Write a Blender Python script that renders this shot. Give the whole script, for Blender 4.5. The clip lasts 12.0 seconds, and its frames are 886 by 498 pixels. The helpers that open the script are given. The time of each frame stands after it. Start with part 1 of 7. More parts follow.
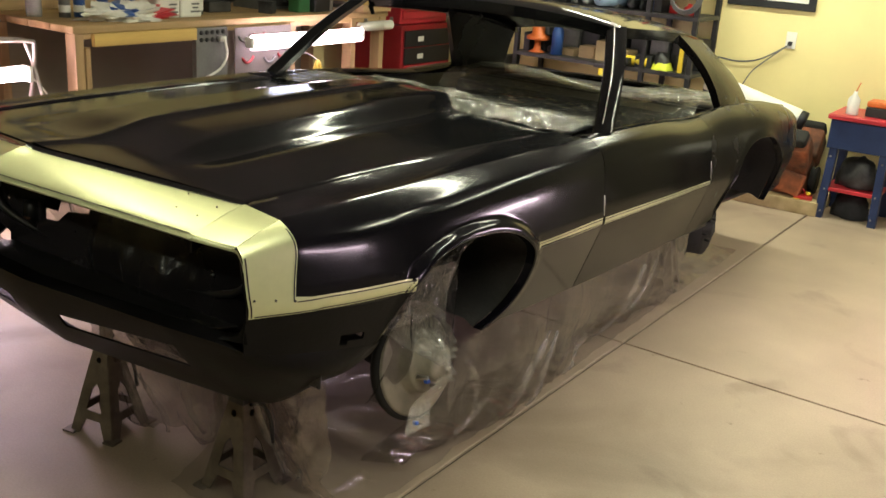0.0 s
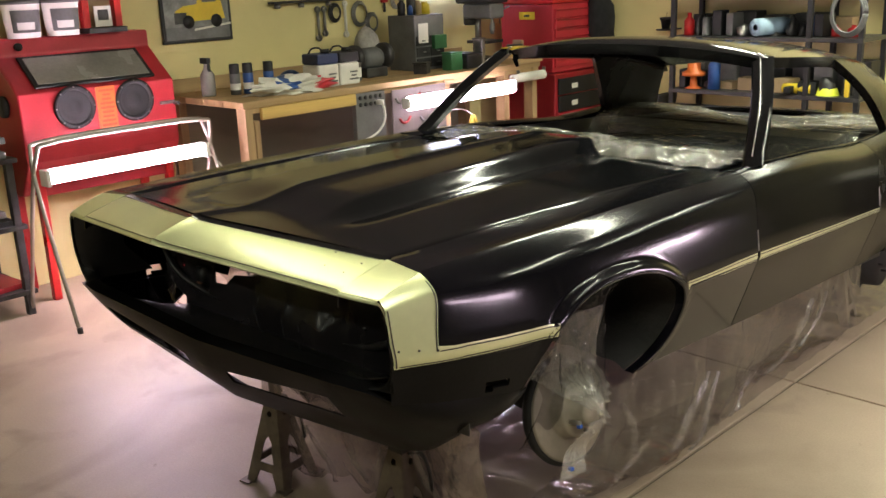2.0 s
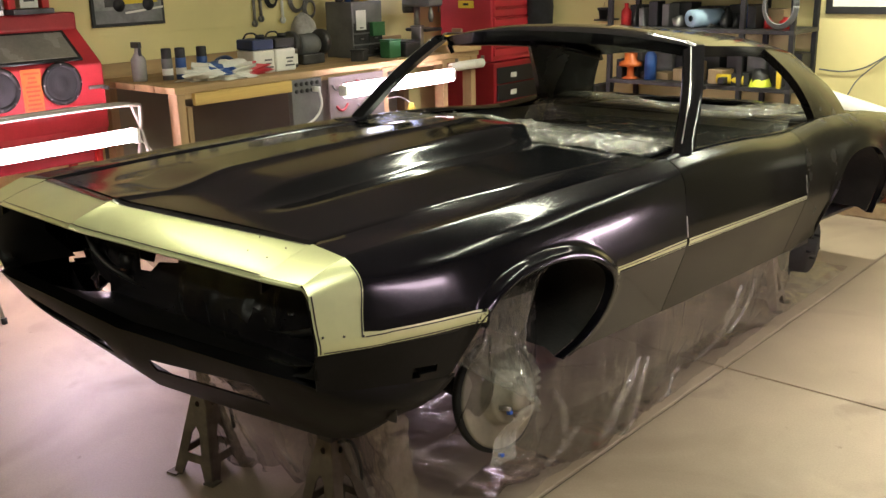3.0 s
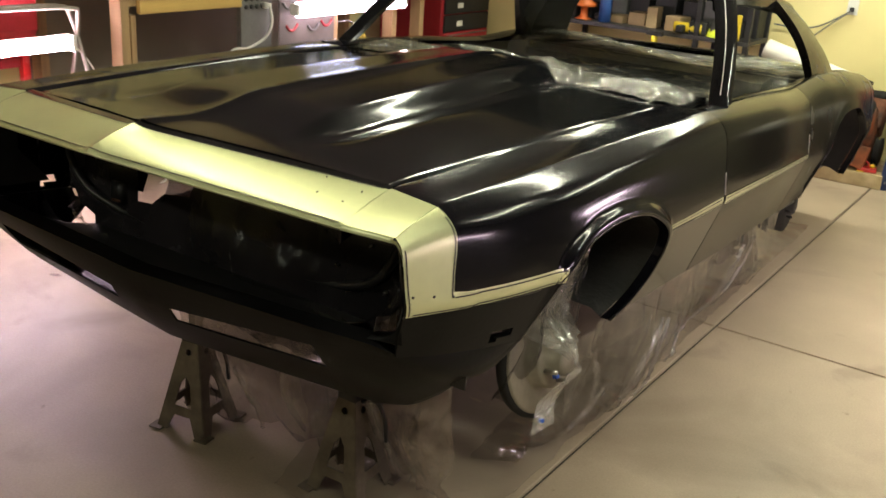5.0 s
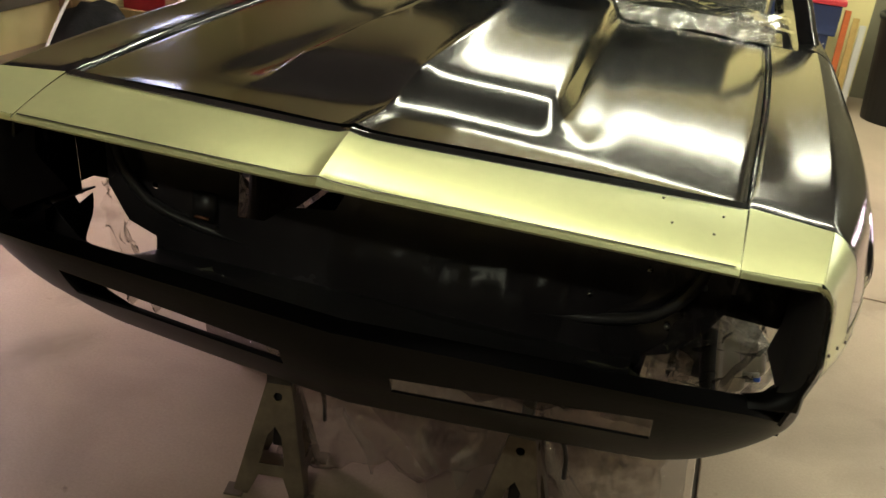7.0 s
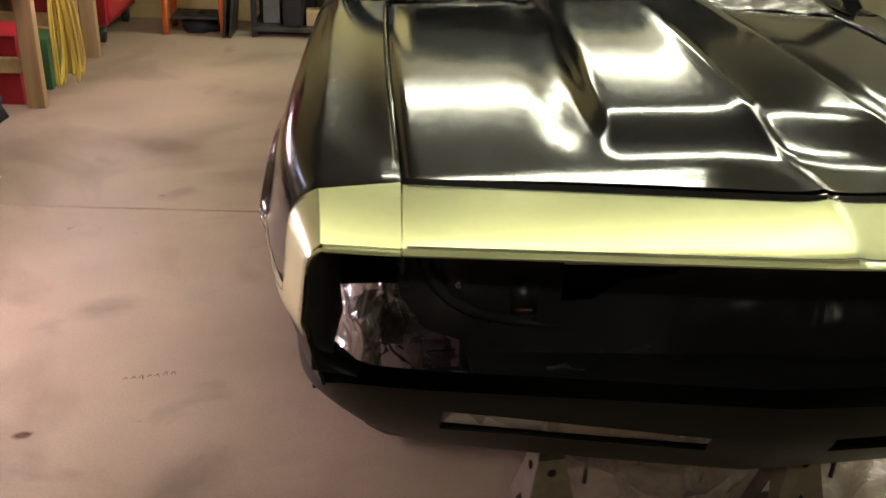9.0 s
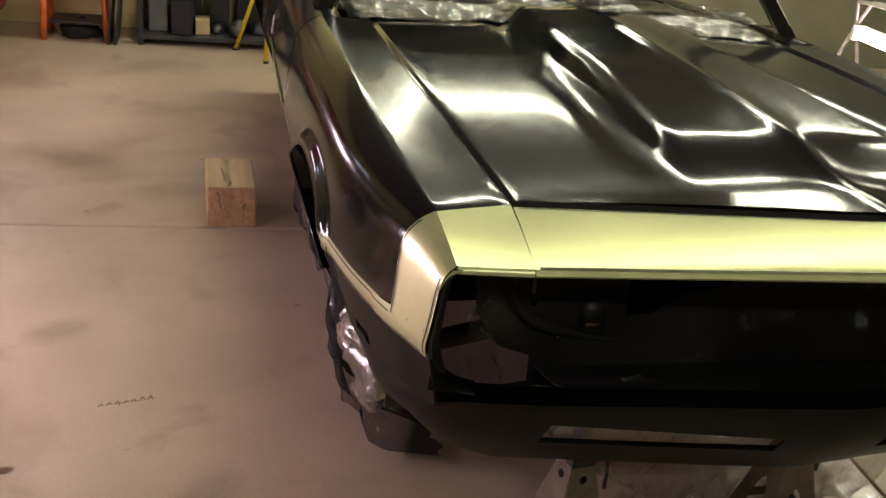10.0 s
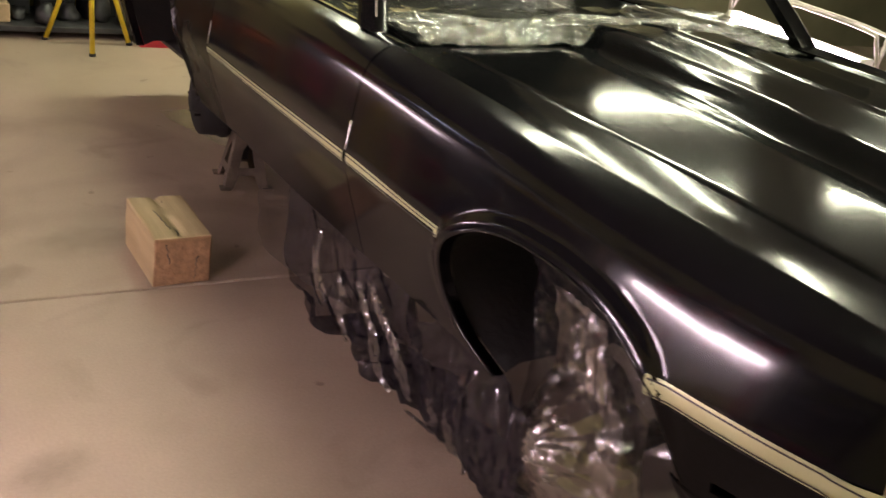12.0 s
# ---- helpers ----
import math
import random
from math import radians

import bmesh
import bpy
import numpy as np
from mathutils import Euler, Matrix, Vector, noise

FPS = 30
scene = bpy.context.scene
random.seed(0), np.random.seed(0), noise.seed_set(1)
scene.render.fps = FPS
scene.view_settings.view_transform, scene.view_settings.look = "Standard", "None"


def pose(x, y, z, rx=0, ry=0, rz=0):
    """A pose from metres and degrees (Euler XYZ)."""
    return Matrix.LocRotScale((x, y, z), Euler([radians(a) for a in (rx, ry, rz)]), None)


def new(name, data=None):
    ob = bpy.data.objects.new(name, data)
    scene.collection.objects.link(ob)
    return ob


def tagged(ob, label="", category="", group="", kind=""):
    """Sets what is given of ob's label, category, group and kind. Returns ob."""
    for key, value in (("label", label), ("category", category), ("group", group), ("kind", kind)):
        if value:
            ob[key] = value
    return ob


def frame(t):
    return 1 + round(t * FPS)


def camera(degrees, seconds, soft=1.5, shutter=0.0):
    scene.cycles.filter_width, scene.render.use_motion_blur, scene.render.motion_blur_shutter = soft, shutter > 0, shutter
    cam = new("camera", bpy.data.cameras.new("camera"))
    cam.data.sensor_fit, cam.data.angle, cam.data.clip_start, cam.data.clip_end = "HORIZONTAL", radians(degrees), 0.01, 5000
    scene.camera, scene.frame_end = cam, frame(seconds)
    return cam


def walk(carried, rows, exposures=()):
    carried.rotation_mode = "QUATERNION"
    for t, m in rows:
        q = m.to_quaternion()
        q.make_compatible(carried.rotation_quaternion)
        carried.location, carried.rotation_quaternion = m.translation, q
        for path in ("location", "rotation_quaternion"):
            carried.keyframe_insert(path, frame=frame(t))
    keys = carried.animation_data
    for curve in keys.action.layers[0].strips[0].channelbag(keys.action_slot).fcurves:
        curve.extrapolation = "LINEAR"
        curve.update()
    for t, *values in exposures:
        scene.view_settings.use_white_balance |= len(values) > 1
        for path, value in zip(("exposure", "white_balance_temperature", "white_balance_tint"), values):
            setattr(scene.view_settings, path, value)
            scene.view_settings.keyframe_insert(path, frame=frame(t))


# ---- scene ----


# camera and its walk
LENS = 49.49
PATH = [
    (0, 2.204, -1.156, 1.683, 33.30, -18.56, 3.98),
    (0.5, 2.298, -1.131, 1.698, 36.50, -16.42, 0.83),
    (1, 2.304, -1.131, 1.695, 41.83, -15.67, -1.49),
    (1.5, 2.299, -1.155, 1.701, 44.90, -15.62, -2.83),
    (2, 2.301, -1.137, 1.697, 44.20, -15.83, -2.25),
    (2.5, 2.320, -1.092, 1.685, 41.29, -16.07, -2.17),
    (4.5, 2.126, -1.112, 1.645, 39.48, -17.69, 1.81),
    (5, 1.778, -1.176, 1.627, 32.87, -20.36, 3.94),
    (5.5, 1.468, -1.206, 1.593, 27.58, -22.56, 3.17),
    (6, 1.175, -1.150, 1.610, 24.37, -22.48, -0.00),
    (6.5, 0.842, -1.135, 1.577, 20.14, -23.61, 3.40),
    (8.5, -0.366, -1.119, 1.604, -0.69, -27.76, 4.31),
    (9, -0.643, -1.048, 1.621, -3.35, -26.06, 2.50),
    (9.5, -0.906, -1.042, 1.627, -8.11, -24.71, 2.78),
    (10, -1.101, -1.020, 1.623, -14.52, -24.72, 6.54),
    (10.5, -1.207, -0.767, 1.586, -17.00, -26.07, 6.46),
    (11, -1.454, -0.584, 1.602, -21.61, -24.15, 6.00),
    (11.5, -1.634, -0.404, 1.554, -31.68, -25.51, 10.38),
    (12, -1.894, -0.152, 1.572, -33.85, -24.96, 10.27),
]

cam = camera(LENS, 12.0, 1.45, 0.25)


def walk_pose(x, y, z, yaw, pitch, roll):
    return pose(x, y, z, 0, 0, yaw) @ pose(0, 0, 0, 90 + pitch) @ pose(0, 0, 0, 0, 0, roll)


walk(cam, [(r[0], walk_pose(*r[1:])) for r in PATH], [(0.0, 0.08, 6350, 12), (1.5, 0.19, 6150, 14), (2.5, 0.22, 6200, 14), (4.5, 0.16, 6300, 13), (6.0, 0.10, 6400, 12), (8.5, 0.09, 6400, 12), (9.0, 0.16, 6400, 12), (9.5, 0.09, 6400, 12), (10.5, 0.03, 6400, 13), (12.0, 0.20, 6500, 10)])

# world: a closed garage, so almost no light from outside
world = bpy.data.worlds.new("world")
scene.world = world
world.use_nodes = True
world.node_tree.nodes["Background"].inputs[0].default_value = (0.6, 0.7, 1.0, 1)
world.node_tree.nodes["Background"].inputs[1].default_value = 0.02


# ---------- materials ----------
def mat(name, col, rough=0.5, metal=0.0, var=0.12, scale=6.0, bump=0.0, bscale=60.0, col2=None, rvar=0.1, coat=0.0, stain=0.0, coat_rough=0.12, spec=0.5):
    """A surface with variation at two scales: broad blotches and fine grain, in colour, roughness and relief."""
    m = bpy.data.materials.new(name)
    m.use_nodes = True
    nt = m.node_tree
    b = nt.nodes["Principled BSDF"]
    tc = nt.nodes.new("ShaderNodeTexCoord")
    n1, n2 = nt.nodes.new("ShaderNodeTexNoise"), nt.nodes.new("ShaderNodeTexNoise")
    n1.inputs["Scale"].default_value, n1.inputs["Detail"].default_value = scale, 5
    n2.inputs["Scale"].default_value, n2.inputs["Detail"].default_value = bscale, 3
    for n in (n1, n2):
        nt.links.new(tc.outputs["Object"], n.inputs["Vector"])
    c2 = col2 or tuple(max(0.0, c * (1 - 2.2 * var)) for c in col)
    ramp = nt.nodes.new("ShaderNodeValToRGB")
    ramp.color_ramp.elements[0].position, ramp.color_ramp.elements[1].position = 0.3, 0.72
    ramp.color_ramp.elements[0].color, ramp.color_ramp.elements[1].color = (*c2, 1), (*[min(1, c * (1 + var * 0.4)) for c in col], 1)
    nt.links.new(n1.outputs["Fac"], ramp.inputs["Fac"])
    mix = nt.nodes.new("ShaderNodeMix")
    mix.data_type, mix.blend_type = "RGBA", "OVERLAY"
    mix.inputs[0].default_value = min(1.0, var * 2)
    nt.links.new(ramp.outputs["Color"], mix.inputs[6])
    nt.links.new(n2.outputs["Color"], mix.inputs[7])
    hs = nt.nodes.new("ShaderNodeHueSaturation")
    hs.inputs["Saturation"].default_value = 1.0
    nt.links.new(ramp.outputs["Color"], hs.inputs["Color"])
    mr = nt.nodes.new("ShaderNodeMapRange")
    mr.inputs["To Min"].default_value, mr.inputs["To Max"].default_value = 1 - var, 1 + var
    nt.links.new(n2.outputs["Fac"], mr.inputs["Value"])
    nt.links.new(mr.outputs["Result"], hs.inputs["Value"])
    last = hs.outputs["Color"]
    if stain:
        # cloudy stains, and small dark specks of dirt
        for sc, lo, hi, amount, dist in ((0.85, 0.52, 0.66, stain, 1.2), (2.6, 0.60, 0.70, stain * 0.8, 0.6), (9.0, 0.70, 0.74, stain * 1.4, 0.0)):
            n3, st, mm = nt.nodes.new("ShaderNodeTexNoise"), nt.nodes.new("ShaderNodeMapRange"), nt.nodes.new("ShaderNodeMix")
            n3.inputs["Scale"].default_value, n3.inputs["Detail"].default_value, n3.inputs["Distortion"].default_value = sc, 6, dist
            nt.links.new(tc.outputs["Object"], n3.inputs["Vector"])
            nt.links.new(n3.outputs["Fac"], st.inputs["Value"])
            st.inputs["From Min"].default_value, st.inputs["From Max"].default_value, st.inputs["To Max"].default_value = lo, hi, amount
            mm.data_type, mm.blend_type = "RGBA", "MULTIPLY"
            mm.inputs[7].default_value = (0.35, 0.30, 0.27, 1)
            nt.links.new(st.outputs["Result"], mm.inputs[0])
            nt.links.new(last, mm.inputs[6])
            last = mm.outputs[2]
    nt.links.new(last, b.inputs["Base Color"])
    nt.nodes.remove(mix)
    rr = nt.nodes.new("ShaderNodeMapRange")
    rr.inputs["To Min"].default_value, rr.inputs["To Max"].default_value = max(0.02, rough - rvar), min(1, rough + rvar)
    nt.links.new(n1.outputs["Fac"], rr.inputs["Value"])
    nt.links.new(rr.outputs["Result"], b.inputs["Roughness"])
    b.inputs["Metallic"].default_value = metal
    b.inputs["Coat Weight"].default_value = coat
    b.inputs["Coat Roughness"].default_value = coat_rough
    b.inputs["Specular IOR Level"].default_value = spec
    if bump:
        bp = nt.nodes.new("ShaderNodeBump")
        bp.inputs["Strength"].default_value, bp.inputs["Distance"].default_value = bump, 0.01
        nt.links.new(n2.outputs["Fac"], bp.inputs["Height"])
        nt.links.new(bp.outputs["Normal"], b.inputs["Normal"])
    return m


def glow(name, col, strength):
    m = bpy.data.materials.new(name)
    m.use_nodes = True
    b = m.node_tree.nodes["Principled BSDF"]
    b.inputs["Base Color"].default_value = (0.8, 0.8, 0.8, 1)
    b.inputs["Emission Color"].default_value, b.inputs["Emission Strength"].default_value = (*col, 1), strength
    return m


def stain_mat(name, col, amount, rough=0.5):
    """A soft-edged stain: dense in the middle, broken up and fading outwards."""
    m = bpy.data.materials.new(name)
    m.use_nodes = True
    nt = m.node_tree
    b, out = nt.nodes["Principled BSDF"], nt.nodes["Material Output"]
    b.inputs["Base Color"].default_value, b.inputs["Roughness"].default_value = (*col, 1), rough
    tc, gr, nz = (nt.nodes.new(k) for k in ("ShaderNodeTexCoord", "ShaderNodeTexGradient", "ShaderNodeTexNoise"))
    gr.gradient_type = "SPHERICAL"
    nz.inputs["Scale"].default_value, nz.inputs["Detail"].default_value = 2.6, 5
    nt.links.new(tc.outputs["Object"], gr.inputs["Vector"])
    nt.links.new(tc.outputs["Object"], nz.inputs["Vector"])
    mu, mr, mx, tr = (nt.nodes.new(k) for k in ("ShaderNodeMath", "ShaderNodeMapRange", "ShaderNodeMixShader", "ShaderNodeBsdfTransparent"))
    mu.operation = "MULTIPLY"
    nt.links.new(gr.outputs["Fac"], mu.inputs[0])
    nt.links.new(nz.outputs["Fac"], mu.inputs[1])
    mr.inputs["From Min"].default_value, mr.inputs["From Max"].default_value, mr.inputs["To Max"].default_value = 0.02, 0.38, amount
    nt.links.new(mu.outputs[0], mr.inputs["Value"])
    nt.links.new(mr.outputs["Result"], mx.inputs[0])
    nt.links.new(tr.outputs[0], mx.inputs[1])
    nt.links.new(b.outputs[0], mx.inputs[2])
    nt.links.new(mx.outputs[0], out.inputs["Surface"])
    return m


def film_mat(name, tint, opacity, rough=0.18, crease=0.6, scale=14.0, shine=0.6, gloss=0.05, facet=0.0, cell=(18.0, 18.0, 9.0)):
    """Thin crinkled masking film: mostly clear, with glossy creases and a milky tint."""
    m = bpy.data.materials.new(name)
    m.use_nodes = True
    nt = m.node_tree
    nt.nodes.remove(nt.nodes["Principled BSDF"])
    out = nt.nodes["Material Output"]
    tc, n1 = nt.nodes.new("ShaderNodeTexCoord"), nt.nodes.new("ShaderNodeTexNoise")
    n1.inputs["Scale"].default_value, n1.inputs["Detail"].default_value, n1.inputs["Distortion"].default_value = scale, 1.5, 0.9
    mp = nt.nodes.new("ShaderNodeMapping")
    mp.inputs["Scale"].default_value = (1.0, 1.0, 0.35)
    nt.links.new(tc.outputs["Object"], mp.inputs["Vector"])
    nt.links.new(mp.outputs["Vector"], n1.inputs["Vector"])
    bp = nt.nodes.new("ShaderNodeBump")
    bp.inputs["Strength"].default_value, bp.inputs["Distance"].default_value = crease, 0.045
    cr, ab = nt.nodes.new("ShaderNodeMath"), nt.nodes.new("ShaderNodeMath")
    cr.operation, cr.inputs[1].default_value, ab.operation = "SUBTRACT", 0.5, "ABSOLUTE"
    nt.links.new(n1.outputs["Fac"], cr.inputs[0])
    nt.links.new(cr.outputs[0], ab.inputs[0])
    nt.links.new(ab.outputs[0], bp.inputs["Height"])
    gl, tr, df, tl = (nt.nodes.new(k) for k in ("ShaderNodeBsdfGlossy", "ShaderNodeBsdfTransparent", "ShaderNodeBsdfDiffuse", "ShaderNodeMixShader"))
    gl.inputs["Roughness"].default_value, gl.inputs["Color"].default_value = rough, (0.9, 0.9, 0.9, 1)
    df.inputs["Color"].default_value = (*tint, 1)
    tr.inputs["Color"].default_value = (0.92, 0.91, 0.90, 1)
    bent = bp.outputs["Normal"]
    if facet:
        # sharp crinkles: every small flat of the film leans its own way
        wob, warp, cut, vo, mid, scl, add, nrm = (nt.nodes.new(k) for k in ("ShaderNodeTexNoise", "ShaderNodeVectorMath", "ShaderNodeMapping", "ShaderNodeTexVoronoi", "ShaderNodeVectorMath", "ShaderNodeVectorMath", "ShaderNodeVectorMath", "ShaderNodeVectorMath"))
        wob.inputs["Scale"].default_value = 7.0
        warp.operation, warp.inputs[1].default_value = "MULTIPLY_ADD", (0.10, 0.10, 0.10)
        cut.inputs["Scale"].default_value = cell
        mid.operation, mid.inputs[1].default_value = "SUBTRACT", (0.5, 0.5, 0.5)
        scl.operation, scl.inputs["Scale"].default_value = "SCALE", facet
        add.operation, nrm.operation = "ADD", "NORMALIZE"
        nt.links.new(tc.outputs["Object"], wob.inputs["Vector"])
        nt.links.new(wob.outputs["Color"], warp.inputs[0])
        nt.links.new(tc.outputs["Object"], warp.inputs[2])
        nt.links.new(warp.outputs[0], cut.inputs["Vector"])
        nt.links.new(cut.outputs[0], vo.inputs["Vector"])
        nt.links.new(vo.outputs["Color"], mid.inputs[0])
        nt.links.new(mid.outputs[0], scl.inputs[0])
        nt.links.new(scl.outputs[0], add.inputs[0])
        nt.links.new(bp.outputs["Normal"], add.inputs[1])
        nt.links.new(add.outputs[0], nrm.inputs[0])
        bent = nrm.outputs[0]
    nt.links.new(bent, gl.inputs["Normal"])
    nt.links.new(bent, df.inputs["Normal"])
    fr, pw = nt.nodes.new("ShaderNodeLayerWeight"), nt.nodes.new("ShaderNodeMath")
    nt.links.new(bp.outputs["Normal"], fr.inputs["Normal"])
    pw.operation, pw.inputs[1].default_value = "POWER", 3.5
    nt.links.new(fr.outputs["Facing"], pw.inputs[0])
    tl.inputs[0].default_value = opacity
    nt.links.new(tr.outputs[0], tl.inputs[1])
    nt.links.new(df.outputs[0], tl.inputs[2])
    mx = nt.nodes.new("ShaderNodeMixShader")
    ad = nt.nodes.new("ShaderNodeMath")
    ad.operation, ad.inputs[1].default_value, ad.inputs[2].default_value = "MULTIPLY_ADD", shine, gloss
    nt.links.new(pw.outputs[0], ad.inputs[0])
    nt.links.new(ad.outputs[0], mx.inputs[0])
    nt.links.new(tl.outputs[0], mx.inputs[1])
    nt.links.new(gl.outputs[0], mx.inputs[2])
    nt.links.new(mx.outputs[0], out.inputs["Surface"])
    return m


BLACK = mat("satin_black_paint", (0.006, 0.006, 0.007), 0.115, 0.0, 0.12, 2.0, 0.0, 40, rvar=0.015, coat=0.1, coat_rough=0.04, spec=0.27)
SIDE = mat("satin_black_side_paint", (0.006, 0.0055, 0.008), 0.135, 0.0, 0.2, 3.0, 0.0, 60, rvar=0.02, coat=0.12, coat_rough=0.05, spec=0.25)
REAR = mat("dusty_black_rear_paint", (0.010, 0.009, 0.0075), 0.26, 0.0, 0.4, 4.0, 0.02, 80, rvar=0.08, spec=0.13)
DOOR = mat("dusty_black_door_paint", (0.006, 0.0055, 0.0055), 0.16, 0.0, 0.4, 4.0, 0.0, 80, rvar=0.03, spec=0.14)
DUSTY = mat("dusty_black_primer", (0.006, 0.0055, 0.006), 0.40, 0.0, 0.35, 4.0, 0.03, 90, rvar=0.10, spec=0.11)
INNER = mat("inner_black_steel", (0.032, 0.030, 0.033), 0.4, 0.0, 0.3, 5.0, 0.05, 30, rvar=0.15, spec=0.4)
SHEET = mat("black_plastic_sheet", (0.036, 0.031, 0.036), 0.26, 0.0, 0.3, 3.0, 0.5, 5, rvar=0.08)
CHAMP = mat("champagne_paint", (0.66, 0.68, 0.40), 0.34, 0.55, 0.04, 5.0, 0.0, 60, rvar=0.05, coat=0.25)
LINE = mat("dark_pinstripe", (0.03, 0.025, 0.025), 0.4, 0.0, 0.1)
BARE = mat("bare_steel_edge", (0.6, 0.58, 0.54), 0.3, 1.0, 0.15, 9.0)
VOID = mat("unlit_recess", (0.004, 0.004, 0.004), 0.9, 0.0, 0.1, spec=0.05)
RUSTY = mat("rusty_edge", (0.22, 0.09, 0.05), 0.6, 0.1, 0.3, 20.0)
ROTOR = mat("primed_rotor", (0.27, 0.235, 0.18), 0.45, 0.15, 0.15, 9.0, 0.05, 60)
# Grimy parts, and wheel wells coloured near black as unlit recesses.
GRIMESHADE = mat("grime_shade_black", (0.011, 0.009, 0.008), 0.8, 0.0, 0.4, 8.0, 0.3, 60)
FILM = film_mat("clear_masking_film", (0.45, 0.43, 0.40), 0.02, 0.12, 0.45, 5.0, 0.7, 0.04)
FILM2 = film_mat("milky_masking_film", (0.24, 0.235, 0.18), 0.28, 0.20, 0.5, 14.0, 0.25, 0.13, 0.9, (7.0, 44.0, 34.0))
# Dark tint imitates the shade behind clear film, here and in FILM6.
FILM3 = film_mat("shade_tinted_film", (0.018, 0.015, 0.020), 0.68, 0.14, 0.6, 9.0, 0.06, 0.035, 1.0, (16.0, 16.0, 7.0))
FILM6 = film_mat("glossy_shaded_film", (0.03, 0.028, 0.03), 0.30, 0.14, 0.6, 8.0, 0.10, 0.045, 1.0, (20.0, 20.0, 7.0))
# Pinkish tint imitates lamp light on the clear film under the nose.
FILM7 = film_mat("heaped_lit_film", (0.46, 0.35, 0.30), 0.42, 0.16, 0.6, 8.0, 0.3, 0.12, 1.0, (16.0, 16.0, 12.0))
# GLINT and FOLD make strips that imitate highlights along film creases.
GLINT = film_mat("glint_strip_film", (0.08, 0.07, 0.08), 0.25, 0.16, 0.8, 14.0, 0.2, 0.24, 1.2, (34.0, 34.0, 12.0))
# Tint of the floor sheet also carries lamp light under the car.
FILM5 = film_mat("lit_floor_film", (0.52, 0.42, 0.35), 0.22, 0.18, 0.45, 5.0, 0.6, 0.05)
FOLD = film_mat("fold_glint_film", (0.60, 0.56, 0.52), 0.20, 0.22, 0.9, 16.0, 0.8, 0.10)
DULL = film_mat("dull_smoky_film", (0.02, 0.018, 0.02), 0.15, 0.30, 0.9, 7.0, 0.3, 0.015)
BAG = film_mat("milky_plastic_bag", (0.66, 0.63, 0.57), 0.36, 0.16, 0.3, 9.0, 0.5, 0.11, 0.6, (12.0, 12.0, 12.0))
WRAP = film_mat("silvery_plastic_wrap", (0.10, 0.075, 0.06), 0.60, 0.26, 0.5, 6.0, 0.2, 0.24, 0.55, (8.0, 8.0, 8.0))


# ---------- mesh helpers ----------
def link(name, bm, m, parent=None, label="", smooth=True):
    me = bpy.data.meshes.new(name)
    bm.to_mesh(me)
    bm.free()
    for k in m if isinstance(m, (list, tuple)) else [m]:
        me.materials.append(k)
    if smooth:
        me.shade_smooth()
    o = new(name, me)
    o.parent = parent
    return tagged(o, label)


def part(name, bm, m, parent, label="", smooth=True):
    return link(name, bm, m, parent, label, smooth)


def sharp(o, deg=35):
    """Keeps hard edges hard on a smooth mesh."""
    me = o.data
    bm = bmesh.new()
    bm.from_mesh(me)
    for e in bm.edges:
        e.smooth = not (len(e.link_faces) == 2 and e.calc_face_angle(0) > radians(deg))
    bm.to_mesh(me)
    bm.free()
    return o


def solid(o, t):
    """Gives a sheet its thickness, half to each side, with a rim along the open edges and hard corners."""
    bm = bmesh.new()
    bm.from_mesh(o.data)
    bm.normal_update()
    old, rim = list(bm.faces), []
    for e in bm.edges:
        if len(e.link_faces) == 1:
            lp = next(k for k in e.link_faces[0].loops if k.edge == e)
            rim.append((lp.vert, lp.link_loop_next.vert, e.link_faces[0].material_index))
    far = {}
    for v in list(bm.verts):
        n = v.normal * (t / 2)
        far[v] = bm.verts.new(v.co - n)
        v.co += n
    for f in old:
        g = bm.faces.new([far[v] for v in reversed(f.verts)])
        g.material_index, g.smooth = f.material_index, f.smooth
    for p, q, k in rim:
        g = bm.faces.new((q, p, far[p], far[q]))
        g.material_index, g.smooth = k, True
    bm.normal_update()
    for e in bm.edges:
        if len(e.link_faces) == 2 and e.calc_face_angle(0) > radians(38):
            e.smooth = False
    bm.to_mesh(o.data)
    bm.free()
    return o


def bevel(o, w, seg=2):
    md = o.modifiers.new("edge", "BEVEL")
    md.width, md.segments, md.limit_method, md.angle_limit = w, seg, "ANGLE", radians(40)
    return o


def grid_bm(rows, bm=None, flip=False):
    """A surface through rows of points."""
    bm = bm or bmesh.new()
    vs = [[bm.verts.new(p) for p in r] for r in rows]
    for i in range(len(vs) - 1):
        for j in range(len(vs[0]) - 1):
            q = (vs[i][j], vs[i + 1][j], vs[i + 1][j + 1], vs[i][j + 1])
            bm.faces.new(q[::-1] if flip else q)
    return bm


def box_bm(x0, x1, y0, y1, z0, z1, bm=None, m=None):
    bm = bm or bmesh.new()
    mm = Matrix.Translation(((x0 + x1) / 2, (y0 + y1) / 2, (z0 + z1) / 2)) @ Matrix.Diagonal((x1 - x0, y1 - y0, z1 - z0, 1))
    bmesh.ops.create_cube(bm, size=1, matrix=(m @ mm) if m else mm)
    return bm


def cyl_bm(r, h, seg=20, bm=None, m=None, r2=None):
    bm = bm or bmesh.new()
    bmesh.ops.create_cone(bm, cap_ends=True, segments=seg, radius1=r, radius2=r if r2 is None else r2, depth=h, matrix=(m or Matrix()) @ Matrix.Translation((0, 0, h / 2)))
    return bm


